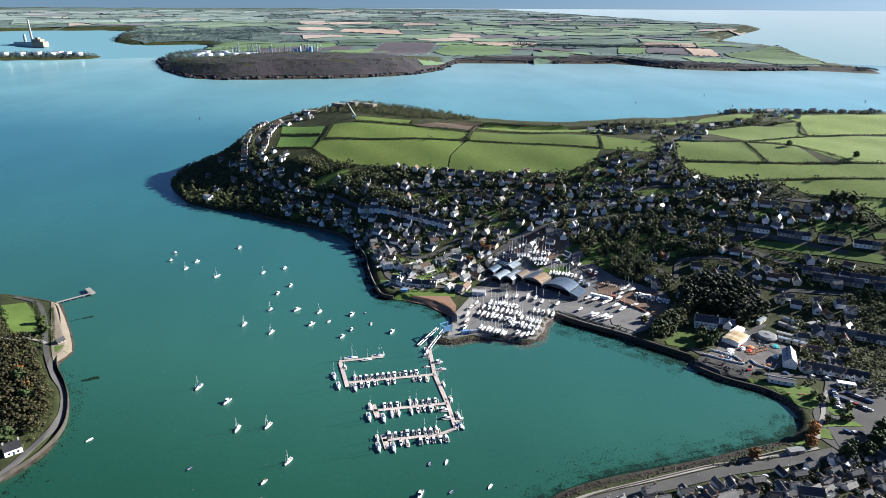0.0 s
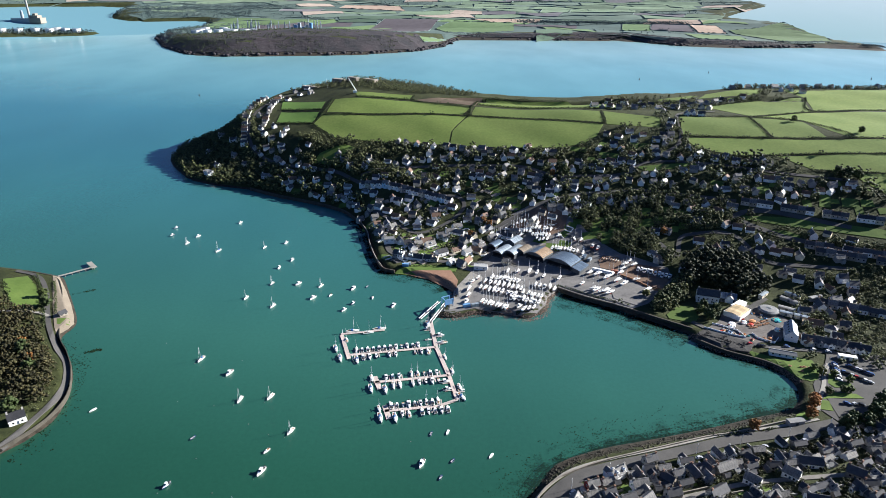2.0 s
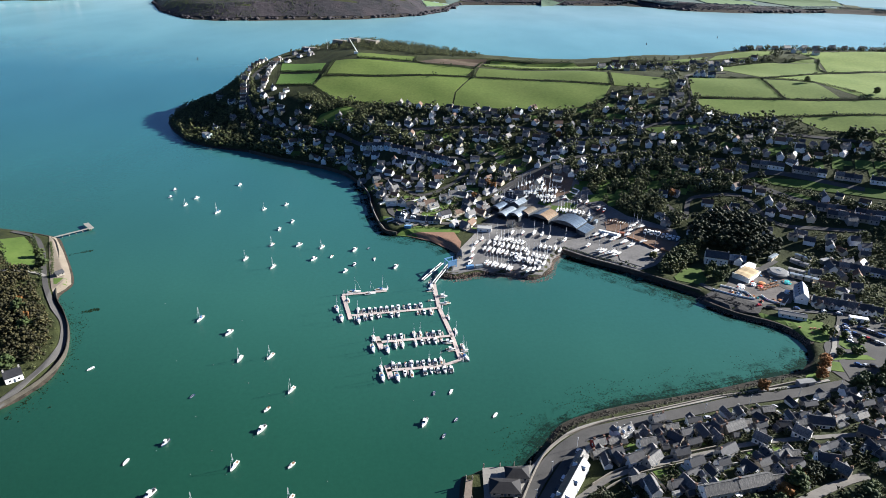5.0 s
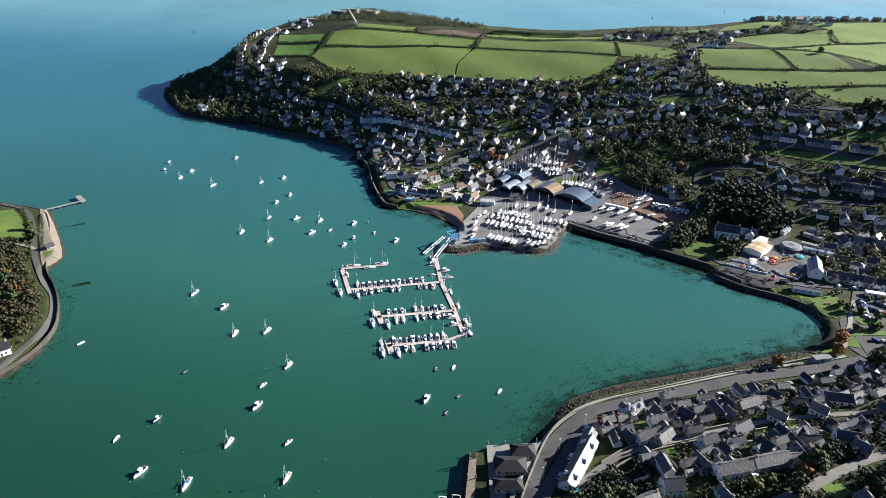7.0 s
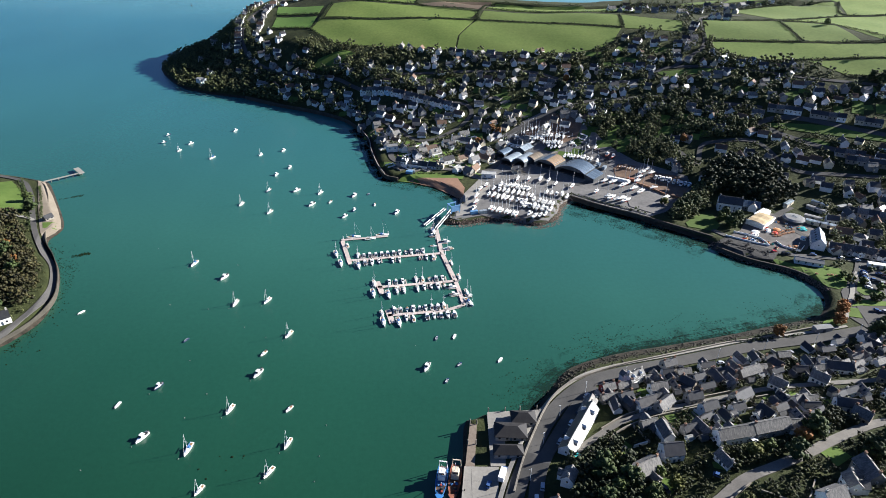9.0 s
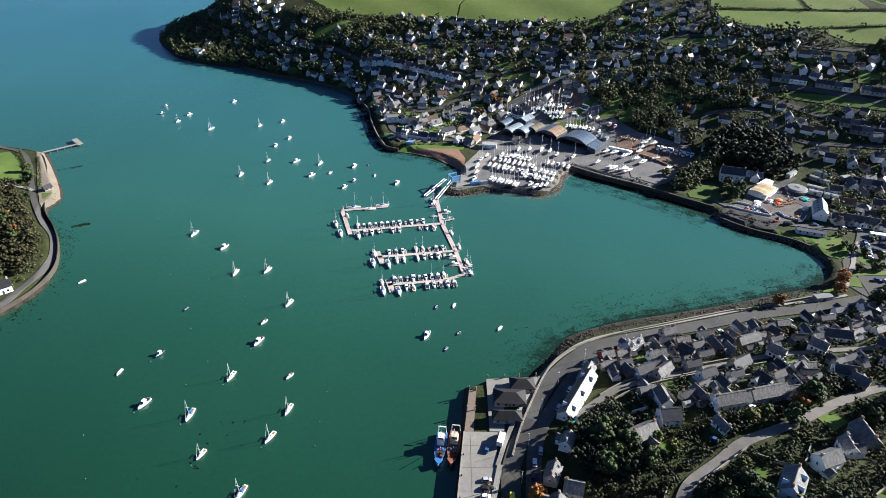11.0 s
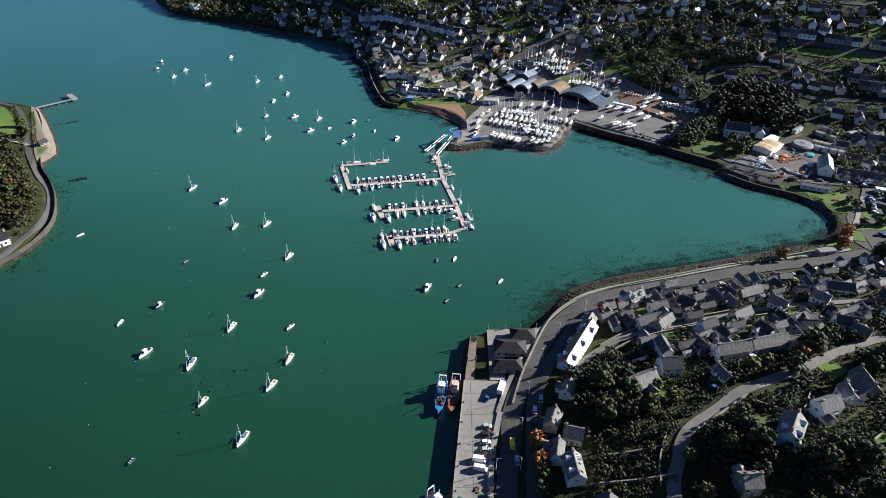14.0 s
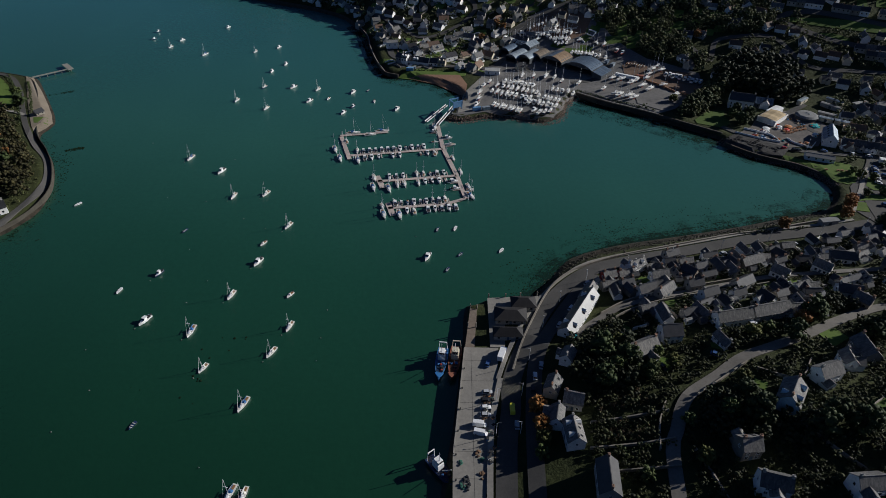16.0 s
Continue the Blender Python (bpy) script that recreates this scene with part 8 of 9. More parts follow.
for x, y, ln, turn in ((199, 389, 14, -30), (206, 388, 8, 40), (210, 381, 12, -32), (194, 392, 10, 30), (216, 378, 9, 50), (203, 382, 10, -35), (190, 390, 7, -30)):
    k = Kit()
    for i in range(int(ln * 4)):
        k.lump((rub.uniform(-ln / 2, ln / 2), rub.gauss(0, 0.6), rub.uniform(0, 0.5)), rub.uniform(0.25, 0.6), rub, 0.7)
    b = part("rubble_heap", k, RUBBLE)
    tagged(b, "long heap of dark rubble on levelled ground", "rubble", "heaps of rubble").matrix_basis = on_ground(x, y, turn, 0.7)
# timber and spars stored in the boatyard
for i in range(22):
    x, y, turn, ln = (108 + rub.uniform(-4, 6), 572 + rub.uniform(-3, 5), 35 + rub.gauss(0, 5), 9) if i < 8 else (147 + (i - 8) * 1.0, 518.5 - (i - 8) * 0.5, 62 + rub.gauss(0, 4), 6)
    b = part("spar", Kit().rod((-ln / 2, 0, 0.25), (ln / 2, 0, 0.3), 0.22, 0.16, 6), DECK if i < 8 or i % 2 else BENCH)
    tagged(b, "pale spar lying on the boatyard ground", "spar", "stored spars").matrix_basis = on_ground(x, y, turn, 0.5)
low_wall = thing("timber_kerb", "low dark timber wall between boatyard levels", "low wall")
for a, b in (((156, 488), (166, 478)), ((166, 478), (173, 468)), ((173, 468), (184, 462))):
    ln, turn = math.hypot(b[0] - a[0], b[1] - a[1]), math.degrees(math.atan2(b[1] - a[1], b[0] - a[0]))
    w = part("timber", Kit().box(0, ln, -0.4, 0.4, -0.5, 1.1), BENCH, low_wall)
    w.matrix_basis = on_ground(a[0], a[1], turn, 0.4)


# ---- cars ----
def paint(name, c):
    return surface(name, tuple(0.9 * v for v in c), c, 0.5, 2.0, 0.3, bump=0, spec=0.5)


CAR_PAINTS = {"white": paint("white_car_paint", (0.75, 0.75, 0.75)), "silver": paint("silver_car_paint", (0.42, 0.43, 0.45)), "black": paint("black_car_paint", (0.02, 0.02, 0.022)),
              "red": paint("red_car_paint", (0.38, 0.03, 0.03)), "blue": paint("blue_car_paint", (0.05, 0.10, 0.24)), "yellow": paint("yellow_van_paint", (0.72, 0.66, 0.06))}


def car(colour, van=False):
    ob = thing("van" if van else "car", "%s %s" % (colour, "delivery van parked on the ground" if van else "hatchback car parked on asphalt"), "van" if van else "car")
    ln, w, hood = (5.3, 1.95, 1.0) if van else (4.2, 1.75, 0.82)
    top = 2.3 if van else 1.45
    k = Kit().loft([[(x, -y, 0.3), (x, y, 0.3), (x, y, z), (x, -y, z)] for x, y, z in ((-ln / 2, w * 0.46, hood), (-ln * 0.3, w / 2, hood + 0.05), (ln * 0.2, w / 2, hood), (ln * 0.42, w * 0.47, hood * 0.85), (ln / 2, w * 0.4, hood * 0.7))])
    part("body", k, CAR_PAINTS[colour], ob)
    front = ln * 0.26 if van else ln * 0.12
    rear = -ln * 0.485 if van else -ln * 0.42
    k = Kit().loft([[(x, -y, hood - 0.03), (x, y, hood - 0.03), (x + dx, y * 0.86, top - 0.08), (x + dx, -y * 0.86, top - 0.08)] for x, dx, y in ((rear, 0.06 if van else 0.4, w * 0.48), (front, -0.02 if van else -0.1, w * 0.48), (front + 0.5, -0.35, w * 0.45))])
    part("cabin", k, CAR_PAINTS[colour] if van else GLASS, ob)
    part("roof", Kit().box(rear + 0.1 + (0 if van else 0.3), front + 0.12, -w * 0.42, w * 0.42, top - 0.09, top), CAR_PAINTS[colour], ob)
    if van:
        part("windscreen", Kit().box(front + 0.2, front + 0.42, -w * 0.4, w * 0.4, hood + 0.1, top - 0.3), GLASS, ob)
    for x in (-ln * 0.3, ln * 0.31):
        for s in (-1, 1):
            part("wheel", Kit().rod((x, s * w * 0.42, 0.32), (x, s * w * 0.51, 0.32), 0.32, 0.32, 10), RUBBER, ob)
    return ob


CARS = {c: car(c) for c in ("white", "silver", "black", "red", "blue")}
VANS = {c: car(c, True) for c in ("white", "yellow")}
car_rng = random.Random(4)


def park(x, y, turn, kind=None, z=None, lift=0.56):
    k = kind or CARS[car_rng.choice(("white", "silver", "black", "black", "blue", "silver", "black", "white", "silver", "red"))]
    copy_thing(k, on_ground(x, y, turn, lift) if z is None else pose(x, y, z, 0, 0, turn))["group"] = "parked vehicles"


park(11.5, 154.5, -8, VANS["white"], 4.12), park(11.8, 150.6, -12, VANS["white"], 4.12)
park(24.3, 161, 90, VANS["yellow"]), park(25.5, 153.5, 88, CARS["silver"]), park(34.5, 176.5, 85, CARS["white"]), park(37.5, 182, 80, CARS["silver"])
for x, y, turn in ((33, 170, 86), (33.2, 163, 88), (48.5, 207, 60), (52, 213, 58), (55.5, 219, 57), (60, 226, 56), (66, 237, 50), (14.0, 159, 0), (14.2, 162.5, 4), (14.5, 166, -3), (15, 170, 2), (16, 185, 70)):
    park(x, y, turn, z=4.12 if x < 17 else None)
for i in range(9):
    park(260 + i * 0.95, 336 + i * 2.3, -28)
for i in range(7):
    park(268.5 + i * 1.7, 345 - i * 2.0, -28 + car_rng.gauss(0, 3)), park(276 + i * 1.5, 352 - i * 1.6, 152)
for x, y in ((250, 311), (254, 310), (258, 309), (221, 379.5), (227, 377.5), (229.5, 376.5), (246, 376), (263, 372), (272, 369.5)):
    park(x, y, car_rng.choice((-25, 20)))
for x, y, turn in ((128, 200, 20), (106, 181, -30), (140, 262, 15), (180, 271, 15), (160, 268, 15), (205, 276, 15), (118, 258, 20), (146.0, 142.5, 60), (149, 136, 50), (74, 200, 40), (84, 176, -60)):
    park(x, y, turn)
truck = thing("truck", "white box lorry parked on the quay", "lorry")
part("box", Kit().box(-3.6, 2.2, -1.2, 1.2, 0.9, 3.4), CAR_PAINTS["white"], truck)
part("cab", Kit().loft([[(x, -1.1, 0.6), (x, 1.1, 0.6), (x, 1.1, z), (x, -1.1, z)] for x, z in ((2.3, 2.6), (3.4, 2.5), (4.0, 1.5))]), CAR_PAINTS["blue"], truck)
for x in (-2.4, 3.0):
    for s in (-1, 1):
        part("wheel", Kit().rod((x, s * 0.95, 0.48), (x, s * 1.2, 0.48), 0.48, 0.48, 10), RUBBER, truck)
truck.matrix_basis = pose(22.0, 189.5, 4.12, 0, 0, 72)
for t in list(CARS.values()) + list(VANS.values()):
    away(t)


# ---- gear on the quay: net heaps, crates, bollards, lamp posts ----
qr = random.Random(77)
NETS = [surface("green_net", (0.03, 0.09, 0.07), (0.06, 0.15, 0.11), 0.6, 2.0, 0.9, bump=0.6, depth=0.1), surface("brown_net", (0.10, 0.06, 0.035), (0.18, 0.11, 0.07), 0.6, 2.0, 0.9, bump=0.6, depth=0.1), RUBBER]
for i in range(22):
    k = Kit()
    for j in range(6):
        k.lump((qr.gauss(0, 0.8), qr.gauss(0, 0.6), qr.uniform(0.1, 0.5)), qr.uniform(0.35, 0.8), qr, 0.6)
    x, y = (qr.uniform(13.5, 18.0), qr.uniform(140, 176)) if i < 14 else (qr.uniform(3.5, 14), qr.uniform(128, 143))
    b = part("fishing_net", k, NETS[i % 3])
    tagged(b, ("green", "brown", "dark")[i % 3] + " fishing net heaped on the quay", "fishing net", "net heaps").matrix_basis = pose(x, y, 4.12, 0, 0, qr.uniform(0, 180))
for i in range(16):
    c = thing("fish_crate", "plastic fish crate stack on the quay", "crate", "fish crates")
    h = qr.uniform(0.5, 1.5)
    part("box", Kit().box(-0.6, 0.6, -0.45, 0.45, 0, h), (BLUE_BOX, ORANGE, GEL_WHITE, TIN_DARK)[i % 4], c)
    part("rim", Kit().box(-0.64, 0.64, -0.49, 0.49, h, h + 0.08), RUBBER, c)
    c.matrix_basis = pose(qr.uniform(13, 18), qr.uniform(138, 180), 4.12, 0, 0, qr.uniform(0, 90))
for i in range(12):
    y = 70 + i * 10.2
    b = thing("bollard", "dark iron mooring bollard on the quay edge", "bollard", "quay bollards")
    part("post", Kit().rod((0, 0, 0), (0, 0, 0.6), 0.22, 0.2, 8), RUBBER, b)
    part("head", Kit().rod((0, 0, 0.6), (0, 0, 0.8), 0.34, 0.3, 8), RUBBER, b)
    b.matrix_basis = pose(2.6 + max(0, y - 142) * 0.085, y, 4.12)
lamp = thing("street_lamp", "grey street lamp post beside the quay road", "street lamp", "street lamps")
part("post", Kit().rod((0, 0, -0.3), (0, 0, 7.0), 0.11, 0.08, 6), ALLOY, lamp)
part("arm", Kit().rod((0, 0, 6.9), (1.3, 0, 7.2), 0.06, 0.05, 5), ALLOY, lamp)
part("lantern", Kit().box(1.1, 1.8, -0.14, 0.14, 7.1, 7.25), TIN_DARK, lamp)
lamps = [(x, y, t) for x, y, t in ((26.5, 150, 180), (28.5, 168, 185), (33, 186, 200), (41, 206, 210), (51, 224, 220), (66, 240, 230), (88, 251, 250), (112, 258, 255), (140, 266, 255), (168, 274, 255), (198, 280, 260), (226, 288, 260), (17.5, 150, 0), (18.5, 166, 0),
                                   (210, 392, 40), (236, 379, 60), (262, 374, 70), (251, 340, 0), (262, 352, 0))]
for x, y, t in lamps:
    copy_thing(lamp, on_ground(x, y, t, 0.5))
away(lamp)

# worn yellow box junction on the quay road
BOX_PAINT = surface("worn_road_paint", (0.16, 0.15, 0.11), (0.25, 0.23, 0.16), 0.5, 2.5, 0.9, bump=0)
box_loop = [(22, 178), (29, 178), (27, 168), (21, 169)]
lines = thing("box_junction", "worn cross-hatched marking on the quay road", "road marking")
(p0, p1, p2, p3) = [np.array(q, float) for q in box_loop]


def painted(a, b):
    z = max(z_at(*a), z_at(*b)) + 0.53
    way, ln = math.degrees(math.atan2(b[1] - a[1], b[0] - a[0])), math.hypot(*(b - a))
    part("line", Kit().box(0, ln, -0.05, 0.05, 0, 0.015), BOX_PAINT, lines).matrix_basis = pose(a[0], a[1], z, 0, 0, way)


for i in range(1, 6):
    u = i / 6
    painted(p0 + (p1 - p0) * u, p0 + (p3 - p0) * u), painted(p2 + (p3 - p2) * u, p2 + (p1 - p2) * u)
    painted(p1 + (p0 - p1) * u, p1 + (p2 - p1) * u), painted(p3 + (p2 - p3) * u, p3 + (p0 - p3) * u)


# ---- the far shore ----
def far_spot(x, y, lift=0.0):
    """Base and scale of a thing beyond the channel."""
    d = math.hypot(x - EYE_XY[0], y - EYE_XY[1])
    px, py, pz = drawn_in(np.array(x, float), np.array(y, float), np.array(max(z_at(x, y), 0.0) + lift))
    s = math.hypot(px - EYE_XY[0], py - EYE_XY[1]) / d
    return Matrix.Translation((float(px), float(py), float(pz))) @ Matrix.Diagonal((s, s, s, 1))


far_rng = random.Random(17)
# haze painted into the far base colours: bluish, and all but the heath paler
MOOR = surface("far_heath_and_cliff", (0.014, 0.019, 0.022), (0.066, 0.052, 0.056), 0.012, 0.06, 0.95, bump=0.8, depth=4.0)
FAR_GREEN = surface("far_rough_grass_hazed", (0.070, 0.105, 0.095), (0.110, 0.150, 0.130), 0.003, 0.02, 0.95, bump=0)
FAR_TREES = surface("far_trees_hazed", (0.036, 0.060, 0.066), (0.072, 0.100, 0.100), 0.01, 0.1, 0.95, bump=0)
FAR_HEDGE = surface("far_hedgerow_hazed", (0.085, 0.120, 0.110), (0.135, 0.172, 0.158), 0.01, 0.1, 0.95, bump=0)
# pasture, ley, stubble and plough; painted haze grows along each row, last farthest off
FAR_KINDS = [("green far pasture paled by painted haze", [(0.125, 0.190, 0.085), (0.165, 0.225, 0.150), (0.195, 0.250, 0.222)]), ("dull green far ley", [(0.085, 0.130, 0.088), (0.125, 0.170, 0.138), (0.160, 0.205, 0.192)]),
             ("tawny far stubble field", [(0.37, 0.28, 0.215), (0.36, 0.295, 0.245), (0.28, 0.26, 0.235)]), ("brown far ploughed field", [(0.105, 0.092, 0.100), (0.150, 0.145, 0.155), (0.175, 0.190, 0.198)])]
FAR_MATS = [[surface("far_soil_hazed", tuple(0.84 * v for v in c), tuple(1.16 * v for v in c), 0.004, 0.03, 0.95, bump=0, vary=0.22, island=band > 0) for band, c in enumerate(row)] for word, row in FAR_KINDS]
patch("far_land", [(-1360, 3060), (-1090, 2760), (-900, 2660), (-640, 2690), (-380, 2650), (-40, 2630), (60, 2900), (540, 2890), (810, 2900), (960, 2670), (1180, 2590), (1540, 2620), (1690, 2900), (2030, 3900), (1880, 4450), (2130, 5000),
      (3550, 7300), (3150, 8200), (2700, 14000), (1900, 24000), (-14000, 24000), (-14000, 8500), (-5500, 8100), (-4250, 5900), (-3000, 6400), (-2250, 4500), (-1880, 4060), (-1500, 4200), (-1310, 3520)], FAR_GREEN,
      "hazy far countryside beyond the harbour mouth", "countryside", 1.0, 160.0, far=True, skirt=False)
patch("headland_heath", [(-1330, 2990), (-1092, 2515), (-910, 2268), (-752, 2206), (-567, 2246), (-448, 2250), (-296, 2290), (-110, 2400), (-30, 2620), (-380, 2640), (-640, 2680), (-900, 2640), (-1100, 2760)], MOOR,
      "dark brown heath and cliff of the far headland", "heath", 1.5, 40.0, far=True)
patch("cliff_heath", [(20, 2720), (45, 2880), (292, 2892), (543, 2874), (798, 2884), (949, 2660), (1170, 2576), (1400, 2590), (1380, 2650), (1100, 2680), (960, 2800), (820, 2980), (520, 2980), (240, 2985), (0, 2860)], MOOR,
      "dark heath along the far cliffs", "heath", 1.5, 40.0, far=True)
hedge_rows = []


def far_hedge(pts, tall=1.0):
    """A rough hedge on a far field's edge, built with the others below."""
    hedge_rows.append((pts, tall))


def between(a, b, n):
    return [(a[0] + (b[0] - a[0]) * i / n, a[1] + (b[1] - a[1]) * i / n) for i in range(n + 1)]


# the larger fields that stand out, kind by kind
FAR_FIELDS = [(3, [(-428, 2700), (-375, 3060), (-353, 3845), (-35, 3884), (-77, 3101), (-200, 2880)]), (0, [(-49, 3239), (47, 3717), (379, 3619), (323, 3067), (195, 3000), (12, 3000)]), (2, [(157, 4036), (608, 4101), (527, 3700), (274, 3720)]),
              (0, [(-103, 2600), (5, 2740), (-30, 2640), (-84, 2540)]), (3, [(1008, 3207), (1185, 3732), (1336, 3618), (1178, 3067)]), (2, [(1350, 3613), (1450, 3500), (1292, 2978), (1185, 3039)]),
              (0, [(1372, 3154), (1584, 3313), (1900, 3692), (1960, 3568), (1600, 2680), (1390, 2660), (1322, 2951)]), (0, [(992, 3660), (1132, 3623), (994, 3150), (848, 3130)]), (0, [(1098, 2990), (1300, 2860), (1250, 2660), (1060, 2700)]),
              (2, [(-901, 5924), (-405, 5813), (-300, 4911), (-851, 5289)]), (0, [(-823, 3686), (-664, 3895), (-586, 3614), (-674, 3413)])]
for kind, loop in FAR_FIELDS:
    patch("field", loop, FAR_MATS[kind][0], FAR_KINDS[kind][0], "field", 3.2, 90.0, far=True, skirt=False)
    for a, b in zip(loop, loop[1:] + loop[:1]):
        far_hedge(between(a, b, 14), 0.8)


def row_edge(k, a):
    return 2680 * 1.078 ** k * (1 + 0.020 * math.sin(29 * a + 1.7 * k) + 0.014 * math.sin(71 * a + 0.9 * k))


joined_fields, wood_spots, cells = {}, [], []
for k in range(26):
    d = 2680 * 1.078 ** k
    a = math.radians(-37 + far_rng.uniform(0, 2))
    while a < math.radians(36):
        da = far_rng.uniform(0.6, 1.9) * (190 + d * 0.02) / d
        cells.append((k, d, a, da, far_rng.uniform(-0.2, 0.2) * da, d * 1.04 * math.sin(a + da / 2), d * 1.04 * math.cos(a + da / 2)))
        a += da
cx, cy = np.array([c[5] for c in cells]), np.array([c[6] for c in cells])
clear = inland(cx, cy, LOOP_FAR) > 0.03 * np.array([c[1] for c in cells])
for kind, loop in FAR_FIELDS:
    clear &= inland(cx, cy, loop) < -40
for (k, d, a, da, s0, mx, my), free in zip(cells, clear):
    if free and not (-1400 < mx < -100 and my < 2980):
        grid = [[(row_edge(k + v / 3, a + da * u / 4 + s0 * v / 3) * math.sin(a + da * u / 4 + s0 * v / 3), row_edge(k + v / 3, a + da * u / 4 + s0 * v / 3) * math.cos(a + da * u / 4 + s0 * v / 3)) for u in range(5)] for v in range(4)]
        west = mx < -1250 and my < 6200
        u = far_rng.random() * (0.45 if west else 1.0)
        if u < (0.40 if west else 0.12):
            for _ in range(30 if d < 6000 else 18):
                p, q = far_rng.random() * 4, far_rng.random() * 3
                wood_spots.append((grid[int(q)][int(p)][0] + (p % 1) * 60 * d / 3000, grid[int(q)][int(p)][1] + (q % 1) * 70 * d / 3000))
        else:
            kind = 0 if u < 0.55 else 1 if u < 0.80 else 2 if u < 0.90 else 3
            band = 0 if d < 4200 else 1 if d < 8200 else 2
            flat = np.array([p for r in grid for p in r])
            qx, qy, qz = drawn_in(flat[:, 0], flat[:, 1], height(flat[:, 0], flat[:, 1]) + 2.0 + d / 4000)
            v = np.stack([qx, qy, qz], 1).tolist()
            f = [(5 * r + c, 5 * r + c + 1, 5 * r + c + 6, 5 * r + c + 5) for r in range(3) for c in range(4)]
            f = [q[::-1] for q in f]
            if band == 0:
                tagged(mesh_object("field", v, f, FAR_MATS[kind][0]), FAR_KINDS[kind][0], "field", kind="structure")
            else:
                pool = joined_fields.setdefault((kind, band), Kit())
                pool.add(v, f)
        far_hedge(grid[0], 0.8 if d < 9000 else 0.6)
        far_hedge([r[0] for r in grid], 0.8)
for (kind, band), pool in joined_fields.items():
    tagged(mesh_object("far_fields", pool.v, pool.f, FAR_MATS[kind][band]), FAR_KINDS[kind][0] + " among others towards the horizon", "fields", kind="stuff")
flat = np.array([p for pts, tall in hedge_rows for p in pts])
far = np.hypot(flat[:, 0], flat[:, 1])
wide, base = 5 * (far / 3000) ** 0.6, height(flat[:, 0], flat[:, 1]) + 1.5 + far / 4000
tops = np.concatenate([[tall * far_rng.choice((0.6, 1.0, 1.6, 4.5)) for p in pts] for pts, tall in hedge_rows]) * (far / 3000) ** 0.75
ends = [drawn_in(flat[:, 0], flat[:, 1] + side * wide, base + (0 if side else tops)) for side in (-1, 0, 1)]
hedge_v = np.stack([np.stack(e, 1) for e in ends], 1).reshape(-1, 3)
hedge_f, n = [], 0
for pts, tall in hedge_rows:
    for b in range(3 * n + 3, 3 * (n + len(pts)), 3):
        hedge_f += [(b - 3, b, b + 1, b - 2), (b - 2, b + 1, b + 2, b - 1)]
    n += len(pts)
tagged(mesh_object("far_hedges", hedge_v, hedge_f, FAR_HEDGE), "haze-paled hedgerows between far fields", "hedges", kind="stuff")
# woods on the far land: copses, the wooded western shore and the belt behind the eastern fields
for _ in range(2600):
    wood_spots.append((far_rng.uniform(-3200, -1320), far_rng.uniform(3560, 5600)))
for _ in range(900):
    u = far_rng.random()
    wood_spots.append((420 + 950 * u + far_rng.gauss(0, 20), 3850 - 100 * u + far_rng.gauss(0, 60)))
for _ in range(500):
    wood_spots.append((far_rng.uniform(-1500, -900), far_rng.uniform(2900, 3500)))
fx, fy = np.array([p[0] for p in wood_spots]), np.array([p[1] for p in wood_spots])
ok = (inland(fx, fy, LOOP_FAR) > 20)
fx, fy = fx[ok], fy[ok]
gx, gy, gz = drawn_in(fx, fy, height(fx, fy))
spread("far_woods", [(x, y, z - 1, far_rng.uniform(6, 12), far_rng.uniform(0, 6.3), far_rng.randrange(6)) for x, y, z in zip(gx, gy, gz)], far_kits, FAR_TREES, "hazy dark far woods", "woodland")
coast_x, coast_y = [], []
for (ax, ay), (bx, by) in zip(COAST_FAR[9:17], COAST_FAR[10:18]):
    for _ in range(320):
        u, off = far_rng.random(), far_rng.uniform(18, 90)
        ln = math.hypot(bx - ax, by - ay)
        coast_x.append(ax + (bx - ax) * u - (by - ay) / ln * off)
        coast_y.append(ay + (by - ay) * u + (bx - ax) / ln * off)
fx, fy = np.array(coast_x), np.array(coast_y)
ok = inland(fx, fy, LOOP_FAR) > 12
gx, gy, gz = drawn_in(fx[ok], fy[ok], height(fx[ok], fy[ok]))
spread("far_woods", [(x, y, z - 1, far_rng.uniform(2.5, 6), far_rng.uniform(0, 6.3), far_rng.randrange(6)) for x, y, z in zip(gx, gy, gz)], far_kits, FAR_TREES, "dark scrub along the far cliffs", "woodland")
head_x = np.array([far_rng.uniform(-1150, -60) for _ in range(5200)])
head_y = np.array([far_rng.uniform(2200, 2700) for _ in range(5200)])
ok = (inland(head_x, head_y, LOOP_FAR) > 14) & (waves(head_x, head_y, 70, 3.0) + 0.8 * waves(head_x, head_y, 23, 1.0) + (-500 - head_x) / 500 > -0.1)
hx, hy = head_x[ok], head_y[ok]
spread("far_woods", [(x, y, z - 1.5, far_rng.uniform(3, 8), far_rng.uniform(0, 6.3), far_rng.randrange(6)) for x, y, z in zip(hx, hy, height(hx, hy))], far_kits, LEAF_DARK, "dark gorse and scrub on the far headland", "woodland")
isle_spots = [(far_rng.uniform(-2550, -1680), far_rng.uniform(2960, 3240)) for _ in range(900)] + [(far_rng.uniform(-1500, -1080), far_rng.uniform(2560, 3100)) for _ in range(420)]
fx, fy = np.array([s[0] for s in isle_spots]), np.array([s[1] for s in isle_spots])
ok = np.maximum(inland(fx, fy, LOOP_ISLE), inland(fx, fy, LOOP_FAR)) > 8
fx, fy = fx[ok], fy[ok]
gx, gy, gz = drawn_in(fx, fy, height(fx, fy))
